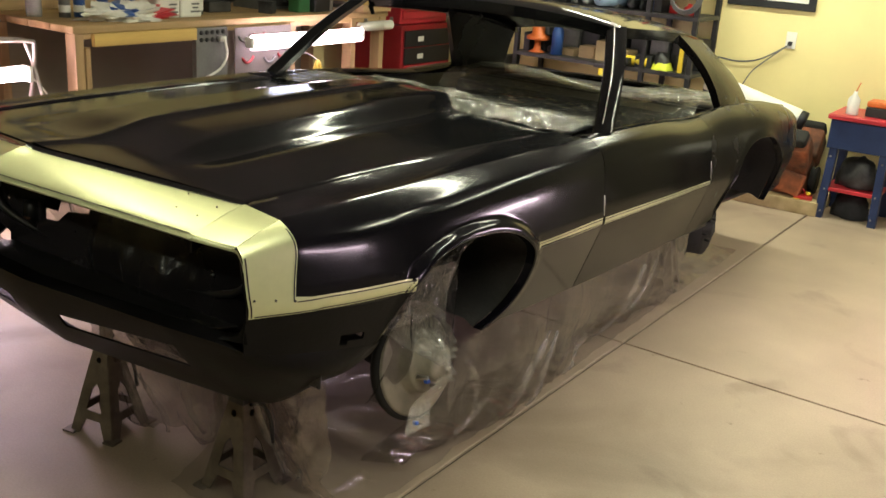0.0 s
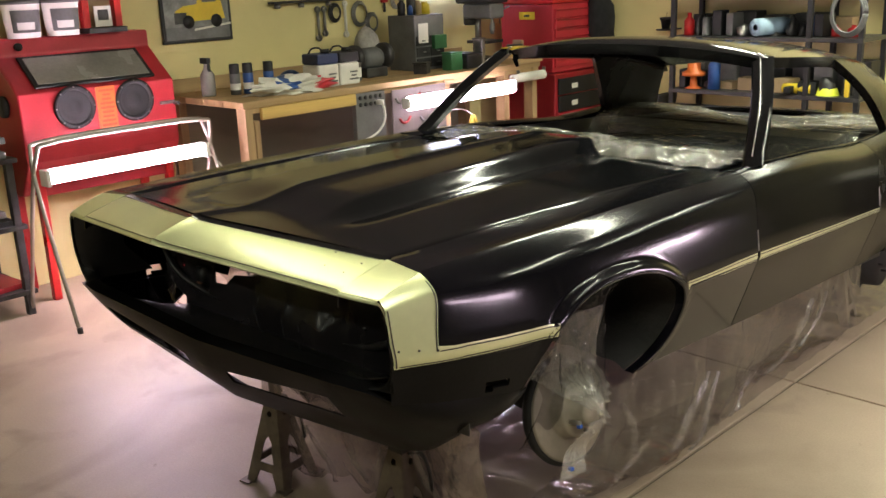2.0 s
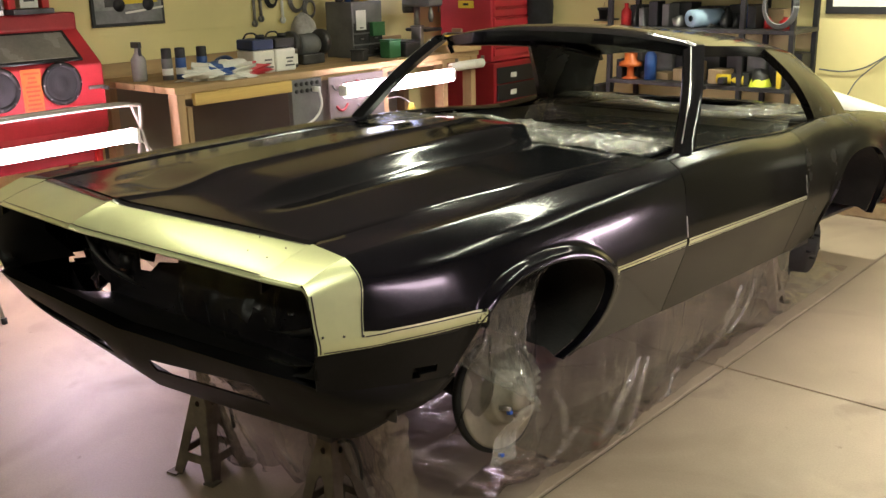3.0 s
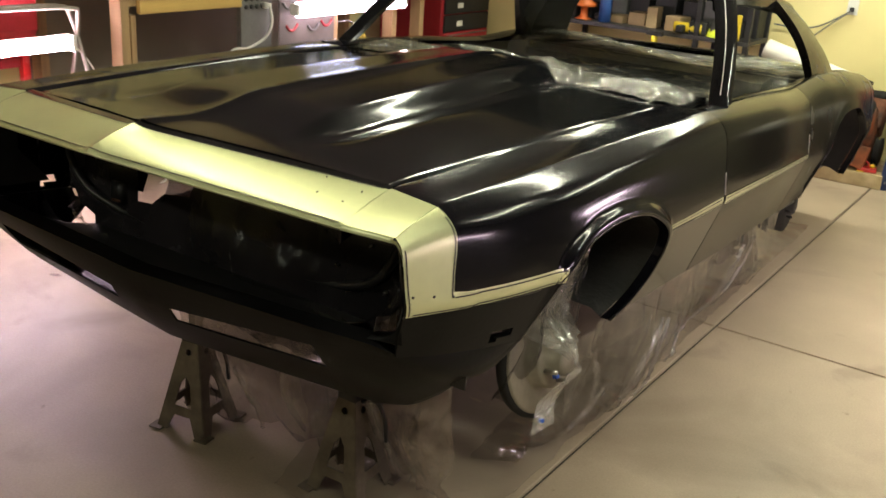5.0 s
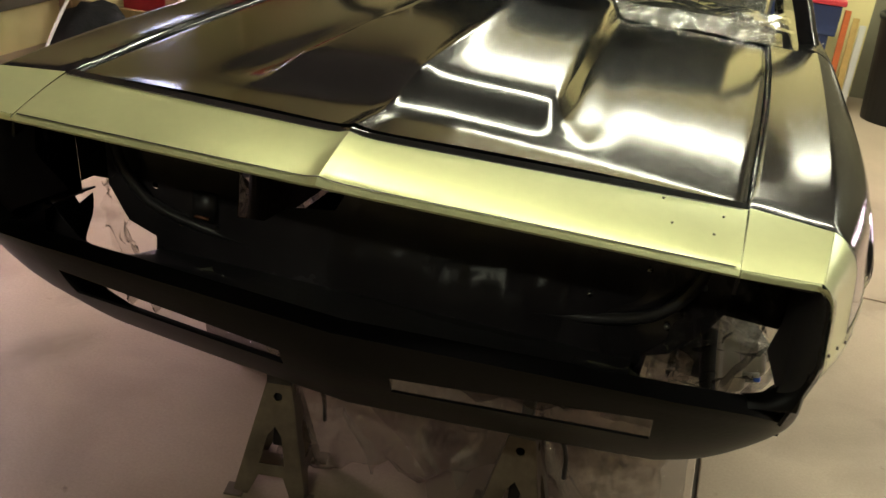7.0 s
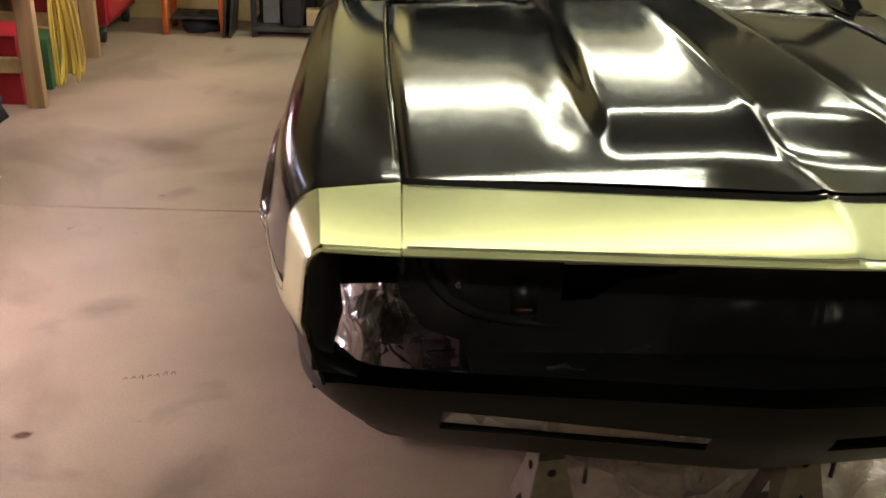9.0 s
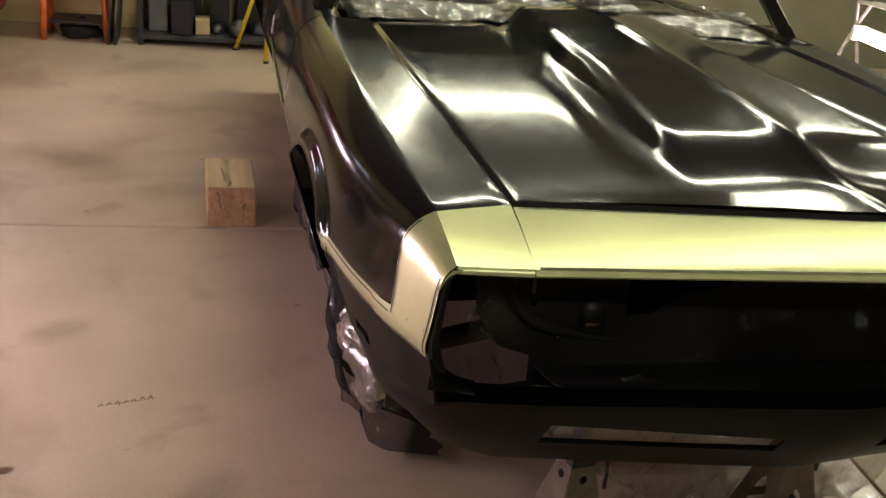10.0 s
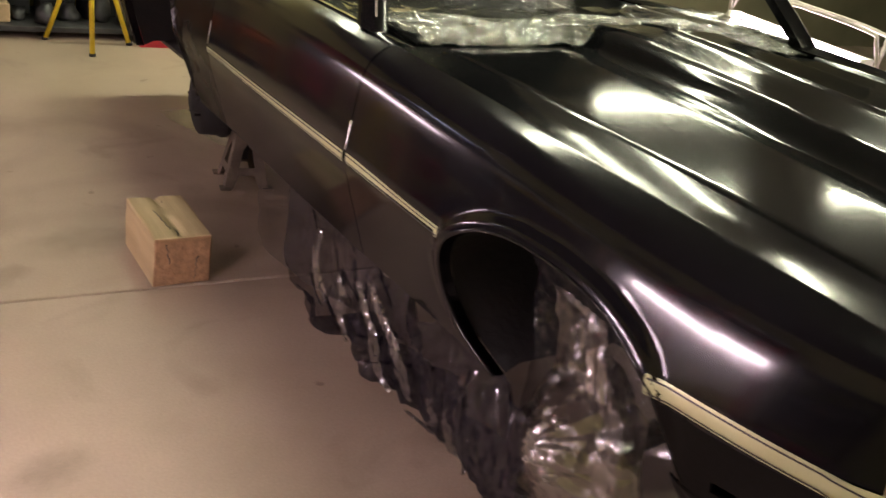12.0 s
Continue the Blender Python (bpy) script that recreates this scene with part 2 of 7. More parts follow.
def lathe_bm(prof, seg=20, bm=None, m=None):
    """Turned shape from (radius, height) pairs."""
    bm = bm or bmesh.new()
    m = m or Matrix()
    rows = [[m @ Vector((r * math.cos(2 * math.pi * k / seg), r * math.sin(2 * math.pi * k / seg), z)) for k in range(seg + 1)] for r, z in prof]
    grid_bm(rows, bm)
    bmesh.ops.remove_doubles(bm, verts=bm.verts, dist=1e-5)
    bmesh.ops.recalc_face_normals(bm, faces=bm.faces)
    return bm


def tube_bm(pts, r, seg=8, bm=None, closed=False):
    """A round bar along points."""
    bm = bm or bmesh.new()
    pts = [Vector(p) for p in pts]
    rings, n, up = [], len(pts), Vector((0, 0, 1))
    for i, p in enumerate(pts):
        a, b = pts[max(0, i - 1)], pts[min(n - 1, i + 1)]
        d = (b - a).normalized()
        s = d.cross(up)
        s = s.normalized() if s.length > 0.05 else d.cross(Vector((0, 1, 0))).normalized()
        t = s.cross(d)
        up = t
        rr = r[i] if isinstance(r, (list, tuple)) else r
        rings.append([bm.verts.new(p + rr * (math.cos(2 * math.pi * k / seg) * s + math.sin(2 * math.pi * k / seg) * t)) for k in range(seg)])
    for i in range(n - 1):
        for k in range(seg):
            bm.faces.new((rings[i][k], rings[i][(k + 1) % seg], rings[i + 1][(k + 1) % seg], rings[i + 1][k]))
    bm.faces.new(rings[0][::-1])
    bm.faces.new(rings[-1])
    return bm


def curve(*pts):
    """A smooth function through (a, value) pairs."""
    xs, vs = [p[0] for p in pts], [p[1] for p in pts]
    k = [(vs[min(i + 1, len(vs) - 1)] - vs[max(i - 1, 0)]) / (xs[min(i + 1, len(xs) - 1)] - xs[max(i - 1, 0)]) for i in range(len(xs))]

    def f(a):
        if a <= xs[0]:
            return vs[0] + k[0] * (a - xs[0])
        if a >= xs[-1]:
            return vs[-1] + k[-1] * (a - xs[-1])
        i = max(j for j in range(len(xs) - 1) if xs[j] <= a)
        h = xs[i + 1] - xs[i]
        t = (a - xs[i]) / h
        return (2 * t**3 - 3 * t**2 + 1) * vs[i] + (t**3 - 2 * t**2 + t) * h * k[i] + (3 * t**2 - 2 * t**3) * vs[i + 1] + (t**3 - t**2) * h * k[i + 1]

    return f


def bend(pts, n=6):
    """A smooth line through points, n steps a piece."""
    fs = [curve(*[(i, p[k]) for i, p in enumerate(pts)]) for k in range(3)]
    return [tuple(f(i / n) for f in fs) for i in range(n * (len(pts) - 1) + 1)]


def steps(a, b, n):
    return [a + (b - a) * i / n for i in range(n + 1)]


def sstep(a, b, t):
    t = min(1, max(0, (t - a) / (b - a)))
    return t * t * (3 - 2 * t)


# ---------- lights ----------
WARM, PINK = (0.96, 1.0, 0.74), (1.0, 0.76, 0.86)
CEIL_H = 2.5
TUBE = glow("lit_tube", (1.0, 0.95, 0.68), 18.0)
BTUBE = glow("bench_tube", PINK, 26.0)
DTUBE = glow("far_pink_tube", PINK, 42.0)
PTUBE = glow("pink_white_tube", PINK, 120.0)
BLUETUBE = glow("cool_tube", (0.62, 0.66, 1.0), 22.0)

CONC = mat("concrete_slab", (0.42, 0.33, 0.245), 0.5, 0.0, 0.16, 1.7, 0.04, 130, col2=(0.33, 0.255, 0.185), rvar=0.12, stain=0.38)
JOINT = mat("joint_dirt", (0.10, 0.085, 0.07), 0.9, 0.0, 0.2)
WALL = mat("yellow_wall_paint", (0.78, 0.68, 0.33), 0.75, 0.0, 0.05, 2.0, 0.06, 220, rvar=0.08)
# Dark tones chosen so these mostly unseen surfaces reflect little in the car.
GREYWALL = mat("dim_grey_paint", (0.20, 0.18, 0.14), 0.8, 0.0, 0.08, 1.5, 0.05, 160)
DARKWALL = mat("dark_filler_wall", (0.21, 0.19, 0.125), 0.7, 0.0, 0.15, 2.0, 0.05, 120)
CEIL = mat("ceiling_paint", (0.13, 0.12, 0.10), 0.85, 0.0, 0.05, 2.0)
WHITE = mat("white_enamel", (0.75, 0.74, 0.70), 0.4, 0.0, 0.05, 8.0)
RED = mat("red_enamel", (0.52, 0.03, 0.045), 0.38, 0.0, 0.12, 4.0, 0.02, 90)
RED2 = mat("glossy_red", (0.50, 0.02, 0.02), 0.3, 0.0, 0.1, 6.0)
DRED = mat("dark_red_enamel", (0.30, 0.012, 0.018), 0.4, 0.0, 0.12, 4.0)
ORANGE = mat("orange_paint", (0.70, 0.16, 0.03), 0.45, 0.0, 0.12, 7.0)
YELLOW = mat("yellow_plastic", (0.75, 0.55, 0.03), 0.4, 0.0, 0.08, 8.0)
LIME = mat("lime_plastic", (0.65, 0.72, 0.05), 0.4, 0.0, 0.08, 8.0)
BLUE = mat("navy_paint", (0.018, 0.035, 0.11), 0.42, 0.0, 0.15, 5.0)
MIDBLUE = mat("blue_plastic", (0.03, 0.09, 0.32), 0.4, 0.0, 0.12, 8.0)
PALEBLUE = mat("pale_blue_foam", (0.32, 0.45, 0.58), 0.6, 0.0, 0.08, 10.0)
GREEN = mat("green_paint", (0.04, 0.16, 0.06), 0.45, 0.0, 0.15, 8.0)
RUBBER = mat("black_rubber", (0.012, 0.012, 0.014), 0.55, 0.0, 0.2, 14.0, 0.1, 90)
STEEL = mat("grey_steel", (0.33, 0.32, 0.31), 0.38, 0.8, 0.2, 9.0, 0.03, 60)
DSTEEL = mat("dark_steel", (0.07, 0.068, 0.07), 0.45, 0.5, 0.3, 9.0, 0.06, 60)
GREY = mat("grey_paint", (0.16, 0.16, 0.16), 0.5, 0.1, 0.15, 7.0)
CHROME = mat("dull_chrome_tube", (0.42, 0.38, 0.34), 0.48, 0.6, 0.10, 12.0)
GLASS = mat("dusty_glass", (0.30, 0.28, 0.26), 0.25, 0.0, 0.15, 3.0, rvar=0.12)
PAPER = mat("paper", (0.78, 0.76, 0.70), 0.8, 0.0, 0.05, 10.0)
CARD = mat("cardboard", (0.42, 0.30, 0.17), 0.8, 0.0, 0.1, 8.0)
CLOTH = mat("dark_cloth", (0.02, 0.02, 0.024), 0.9, 0.0, 0.3, 14.0, 0.3, 60)
RAG = mat("grey_rag", (0.42, 0.40, 0.37), 0.9, 0.0, 0.2, 12.0, 0.3, 60)
RUST = mat("rusty_orange_iron", (0.30, 0.085, 0.03), 0.75, 0.2, 0.6, 7.0, 0.5, 30, col2=(0.03, 0.024, 0.02))
CORD = mat("cord_yellow", (0.55, 0.40, 0.06), 0.6, 0.0, 0.1)
TAPE = mat("blue_tape", (0.03, 0.10, 0.50), 0.6, 0.0, 0.1)


def wood_mat(name, light, dark, axis):
    """Sawn timber: long grain along one axis, knots of darker tone, fine relief."""
    m = mat(name, light, 0.62, 0.0, 0.12, 4.0, 0.12, 70, col2=dark)
    nt = m.node_tree
    tc = next(n for n in nt.nodes if n.type == "TEX_COORD")
    mp = nt.nodes.new("ShaderNodeMapping")
    mp.inputs["Scale"].default_value = [0.16 if k == axis else 3.2 for k in range(3)]
    nt.links.new(tc.outputs["Object"], mp.inputs["Vector"])
    for n in nt.nodes:
        if n.type == "TEX_NOISE":
            nt.links.new(mp.outputs["Vector"], n.inputs["Vector"])
    return m


WOOD = wood_mat("pine_board", (0.48, 0.33, 0.16), (0.30, 0.19, 0.09), 1)
WOODZ = wood_mat("pine_post", (0.44, 0.30, 0.15), (0.26, 0.16, 0.08), 2)
YWOOD = wood_mat("yellow_pine", (0.66, 0.46, 0.14), (0.50, 0.32, 0.10), 1)
TIMBER = wood_mat("weathered_timber", (0.56, 0.45, 0.25), (0.36, 0.26, 0.13), 1)
ENDGRAIN = mat("end_grain", (0.37, 0.21, 0.11), 0.75, 0.0, 0.16, 30.0, 0.4, 60)


def strip_light(x, y, length, watts, tint=WARM):
    """A ceiling fixture with two tubes, hung crosswise."""
    root = new("ceiling_light")
    root.matrix_world = pose(x, y, CEIL_H)
    tagged(root, "long fluorescent strip light placed on the unseen garage ceiling", "ceiling light", "ceiling lights")
    part("housing", box_bm(-length / 2, length / 2, -0.06, 0.06, -0.045, 0.0), WHITE, root, "", False)
    for s in (-0.024, 0.024):
        part("tube", cyl_bm(0.015, length - 0.06, 12, m=pose(-length / 2 + 0.03, s, -0.066, 0, 90, 0)), TUBE, root)
    d = bpy.data.lights.new("tube_lamp", "AREA")
    d.shape, d.size, d.size_y, d.energy, d.color = "RECTANGLE", length - 0.1, 0.055, watts, tint
    o = new("tube_lamp", d)
    o.matrix_world = pose(x, y, CEIL_H - 0.085)
    return root


# The last entry, at y -1.9, is an added fill for the nose.
for x, y, n, w in ((0.2, 5.10, 2.3, 40), (2.95, 4.7, 1.6, 24), (0.4, 2.8, 2.3, 42), (3.0, 2.75, 1.6, 25), (2.2, 0.0, 1.32, 24), (-0.7, -1.9, 1.32, 13)):
    strip_light(x, y, n, w)
# Greener tint chosen only to colour the top of the header panel.
strip_light(0.0, 0.72, 2.3, 6, (0.93, 1.0, 0.48))

# ---------- the garage ----------

def structure(name, bm, m, label=""):
    return tagged(link(name, bm, m, None, label, False), kind="structure")


floor = tagged(new("floor"), "grey concrete garage floor with saw-cut joints and stains", "floor", kind="structure")
floor.matrix_world = pose(0.75, 2.55, 0)
for x0, x1 in ((-4.2, -0.006), (0.006, 6.7)):
    for y0, y1 in ((-6.4, -0.006), (0.006, 3.9)):
        bm = box_bm(x0, x1, y0, y1, -0.1, 0)
        bmesh.ops.transform(bm, matrix=pose(0, 0, 0, 0, 0, -0.9), verts=bm.verts)
        sl = part("slab", bm, CONC, floor, "", False)
        bevel(sl, 0.004, 2)
part("joint_bed", box_bm(-4.4, 6.9, -6.6, 4.0, -0.14, -0.012), JOINT, floor, "", False)
structure("wall_west", box_bm(-3.42, -3.30, -3.7, 6.1, -0.02, CEIL_H), WALL)
structure("wall_north", box_bm(-3.30, 1.50, 5.95, 6.07, -0.02, CEIL_H), WALL)
# Dark stretch added to shape reflections in the fender; its make is unknown.
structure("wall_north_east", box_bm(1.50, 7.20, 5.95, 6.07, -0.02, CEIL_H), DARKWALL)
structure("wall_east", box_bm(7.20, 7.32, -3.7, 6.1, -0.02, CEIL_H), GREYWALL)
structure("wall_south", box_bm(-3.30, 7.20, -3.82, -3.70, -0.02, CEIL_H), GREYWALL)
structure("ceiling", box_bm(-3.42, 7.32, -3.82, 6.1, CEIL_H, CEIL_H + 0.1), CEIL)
for n, b in (("trim", (-3.30, -3.294, 1.95, 5.95, 1.285, 1.292)), ("baseboard", (-3.30, 1.50, 5.938, 5.95, 0, 0.09))):
    structure(n, box_bm(*b), WALL)

# stains and marks on the slabs
GREASE, SPOT = stain_mat("old_grease", (0.045, 0.04, 0.035), 0.2), stain_mat("rust_spot", (0.10, 0.04, 0.02), 0.95)
for x, y, a, b, r, m, lb in ((-1.284, 2.96, 0.26, 0.16, 10, GREASE, "dark grease stain soaked into the concrete beside the timber"), (-1.59, 1.77, 0.14, 0.09, 30, GREASE, "faint grey grease stain on the concrete"), (-1.75, 3.3, 0.30, 0.16, -15, GREASE, "broad faded stain on the concrete"), (-1.622, 1.08, 0.034, 0.02, 20, SPOT, "small rust brown spot on the concrete"), (-1.15, 0.9, 0.22, 0.10, 60, GREASE, "faded scuff on the concrete"), (1.5, 1.3, 0.3, 0.14, 25, GREASE, "faded stain on the concrete")):
    bm = bmesh.new()
    bmesh.ops.create_circle(bm, cap_ends=True, segments=28, radius=1.0)
    st = tagged(link("floor_stain", bm, m, None, lb, False), lb, "stain", "stains on the floor")
    st.matrix_world = pose(x, y, 0.0025, 0, 0, r) @ Matrix.Diagonal((a, b, 1, 1))
MARK = mat("pencil_mark", (0.12, 0.09, 0.07), 0.8, 0.0, 0.3, 40.0)
rnd = random.Random(3)
for k in range(7):
    x, y = -1.425 + 0.022 * k, 1.348 + 0.005 * k
    pts = bend([(x, y, 0.0022), (x + 0.006, y + rnd.uniform(0.008, 0.02), 0.0022), (x + 0.012, y + rnd.uniform(-0.006, 0.012), 0.0022)], 4)
    tagged(link("floor_mark", tube_bm(pts, 0.0012, 4), MARK, None, "short dark scratch mark on the concrete"), "short dark scratch mark on the concrete", "scratch", "scratch marks on the floor")


# ---------- the car ----------
car = new("coupe_car")
car.matrix_world = pose(0, 0, 0, -3.5)
tagged(car, "satin black two-door coupe with champagne stripes, raised on jack stands", "car")

crest_x = curve((0.2, 0.75), (0.31, 0.761), (0.6, 0.778), (0.95, 0.792), (1.4, 0.803), (1.8, 0.81), (2.4, 0.803), (2.9, 0.79), (3.3, 0.80), (3.7, 0.815), (4.2, 0.79), (4.6, 0.75))
crest_back = curve((1.4, 1.120), (1.8, 1.138), (2.4, 1.146), (2.9, 1.138), (3.3, 1.165), (3.7, 1.16), (4.2, 1.125), (4.6, 1.07))
wide_x = curve((0.17, 0.768), (0.25, 0.797), (0.33, 0.826), (0.5, 0.868), (0.72, 0.898), (1.0, 0.909), (1.75, 0.912), (2.4, 0.905), (2.89, 0.894), (3.3, 0.91), (3.7, 0.925), (4.2, 0.90), (4.6, 0.82))
gap_x = curve((0.16, 0.628), (0.34, 0.632), (0.9, 0.655), (1.4, 0.668), (1.9, 0.672))


def crest_z(y):
    """Height of the body's shoulder line."""
    if y < 0.31:
        t = (y - 0.2) / 0.11
        return 1.01 + 0.11 * (0.45 * t + (0.382 - 0.45) * t * t)
    return 1.052 + 0.078 * (y - 0.31) - 0.0136 * (y - 0.31) ** 2 if y < 1.8 else crest_back(y)


def edge_z(y):
    """Height of the fender along the hood gap."""
    if y < 0.34:
        t = (y - 0.163) / 0.177
        return 1.003 + 0.177 * (0.40 * t + (0.322 - 0.40) * t * t)
    return 1.060 + 0.080 * (y - 0.34) - 0.0192 * (y - 0.34) ** 2


ZM, ZB = 0.87, 0.605


def side_x(y, z):
    zc, xc, xm = crest_z(y), crest_x(y), wide_x(y)
    if z >= ZM:
        u = min(1, (z - ZM) / (zc - ZM))
        return xm - (xm - xc) * (0.35 * u + 0.65 * u**9)
    d = ZM - z
    return xm - 0.33 * d * d / (d + 0.02)


def arch(y, c, half, top, base=ZB):
    d = abs(y - c) / half
    return base if d >= 1 else base + (top - base) * (1 - d**2.8) ** 0.5


# front wheel opening: an egg, its rear foot curling forward
EGG_Y, EGG_Z, EGG_H = 0.955, 0.770, 0.332
seam_z = curve((0.2, 0.746), (0.35, 0.724), (0.6, 0.698))
egg_back = curve((0.605, 1.118), (0.63, 1.185), (0.66, 1.235), (0.70, 1.268), (0.735, 1.283), (EGG_Z, EGG_Y + EGG_H))


def front_arch(y):
    d = abs(y - EGG_Y) / EGG_H
    return EGG_Z if d >= 1 else EGG_Z + 0.176 * (1 - d**2.3) ** 0.5


def fender_foot(y):
    """Lower edge of the fender ahead of and over the wheel."""
    if y < 0.60:
        return seam_z(y)
    if y < 0.655:
        return 0.698 + (y - 0.60) / 0.055 * (front_arch(0.655) - 0.698)
    return front_arch(y)


EDGE = [(0.60 + 0.055 * k / 6, fender_foot(0.60 + 0.055 * k / 6)) for k in range(6)]
EDGE += [(EGG_Y - EGG_H * math.cos(a), front_arch(EGG_Y - EGG_H * math.cos(a))) for a in [0.44 + (math.pi - 0.44) * k / 44 for k in range(45)]]
EDGE += [(egg_back(EGG_Z - 0.165 * k / 14), EGG_Z - 0.165 * k / 14) for k in range(1, 15)]


def lip_out(y, z):
    """How far the rolled lip round the wheel opening stands proud."""
    d = min((y - a) ** 2 + (z - b) ** 2 for a, b in EDGE) ** 0.5
    return 0.014 * (1 - sstep(0.012, 0.038, d)) * sstep(0.60, 0.70, y)


def rear_arch(y):
    return arch(y, 3.58, 0.42, 1.02)


nose_y = curve((ZB, 0.300), (0.70, 0.240), (0.78, 0.208), (0.843, 0.197), (0.90, 0.188), (0.96, 0.182), (1.003, 0.181))
NOSE_B = 0.746


def dense(a, b, n, marks, w=0.02):
    ys = set(steps(a, b, n))
    for m in marks:
        ys |= {m + k * w / 4 for k in range(-4, 5) if a < m + k * w / 4 < b}
    return sorted(ys)


def fender_rows(s):
    rows = []
    n0 = nose_y(NOSE_B)
    for yu in dense(0.163, 1.7475, 60, (0.585, 0.62, 0.65, 1.27)):
        f = (yu - 0.163) / (1.7475 - 0.163)
        zb = fender_foot(n0 + f * (1.7475 - n0))
        r = []
        g = gap_x(yu)
        w = 0.22 + 0.78 * sstep(0.33, 0.42, yu)
        r += [(s * g, yu, edge_z(yu) - 0.035)] + [(s * (g + o * w), yu, edge_z(yu) - d * w) for o, d in ((0.0, 0.011), (0.0015, 0.0065), (0.005, 0.0025), (0.011, 0.0))]
        for k in (0.25, 0.5, 0.75, 0.9, 0.97):
            y0 = 0.163 + k * (0.181 - 0.163)
            y = y0 + f * (1.7475 - y0)
            x, z = g + k * (crest_x(y) - g), edge_z(y) + k * (crest_z(y) - edge_z(y))
            r.append((s * x, y, z - 0.004 * math.sin(math.pi * k) * sstep(0.3, 0.6, y)))
        for k in (0.0, 0.012, 0.028, 0.05, 0.08, 0.115, 0.16, 0.20, 0.25, 0.34, 0.43, 0.51, 0.58, 0.64, 0.70, 0.76, 0.80, 0.84, 0.88, 0.91, 0.94, 0.97, 0.985, 1.0):
            y0 = nose_y(1.003 - k * (1.003 - NOSE_B))
            y = y0 + f * (1.7475 - y0)
            zc = crest_z(y)
            z = zc - k * (zc - zb)
            r.append((s * (side_x(y, z) + lip_out(y, z)), y, z))
        rows.append(r)
    return rows


def fender_tail_rows(s, ys):
    """The fender behind the wheel, below the opening's widest point."""
    rows = []
    for z in [EGG_Z - 0.165 * k / 14 for k in range(15)]:
        e, e0 = egg_back(z), EGG_Y + EGG_H
        r = []
        for y in ys:
            yy = e + (y - e0) * (1.7475 - e) / (1.7475 - e0)
            r.append((s * (side_x(yy, z) + lip_out(yy, z)), yy, z))
        rows.append(r)
    return rows


def side_rows(s, y0, y1, n, arch_f=None, marks=()):
    rows = []
    for y in dense(y0, y1, n, marks):
        zb = max(ZB + 0.08 * sstep(2.95, 3.3, y), arch_f(y)) if arch_f else ZB
        zc = crest_z(y)
        r = [(s * (crest_x(y) - 0.06), y, zc - 0.012), (s * (crest_x(y) - 0.03), y, zc - 0.001), (s * (crest_x(y) - 0.01), y, zc + 0.002)]
        for k in (0.0, 0.012, 0.028, 0.05, 0.08, 0.115, 0.16, 0.26, 0.38, 0.5, 0.62, 0.74, 0.84, 0.92, 0.97, 1.0):
            z = zc - k * (zc - zb)
            flare = 0.009 * math.exp(-((z - zb) / 0.02) ** 2) * (1 if zb > ZB + 0.02 else 0)
            r.append((s * (side_x(y, z) + flare), y, z))
        rows.append(r)
    return rows


def band(s, y0, y1, lo, hi, out, n=24):
    """A painted band that follows the body side between two height lines."""
    return [[(s * (side_x(y, lo(y) + (hi(y) - lo(y)) * k) + (lip_out(y, lo(y) + (hi(y) - lo(y)) * k) if y < 1.36 else 0) + out(y)), y, lo(y) + (hi(y) - lo(y)) * k) for k in (0, 0.25, 0.5, 0.75, 1)] for y in steps(y0, y1, n)]


stripe_hi = curve((0.2, 0.880), (0.33, 0.8795), (0.7, 0.877), (1.3, 0.868), (1.75, 0.879), (2.9, 0.876))
stripe_lo = curve((0.2, 0.843), (0.33, 0.842), (0.7, 0.841), (1.3, 0.842), (1.75, 0.853), (2.9, 0.860))
nose_edge = curve((0.843, 0.303), (0.88, 0.302), (0.93, 0.304), (1.0, 0.309), (1.06, 0.297))


def offset(f, d):
    return lambda a: f(a) + d


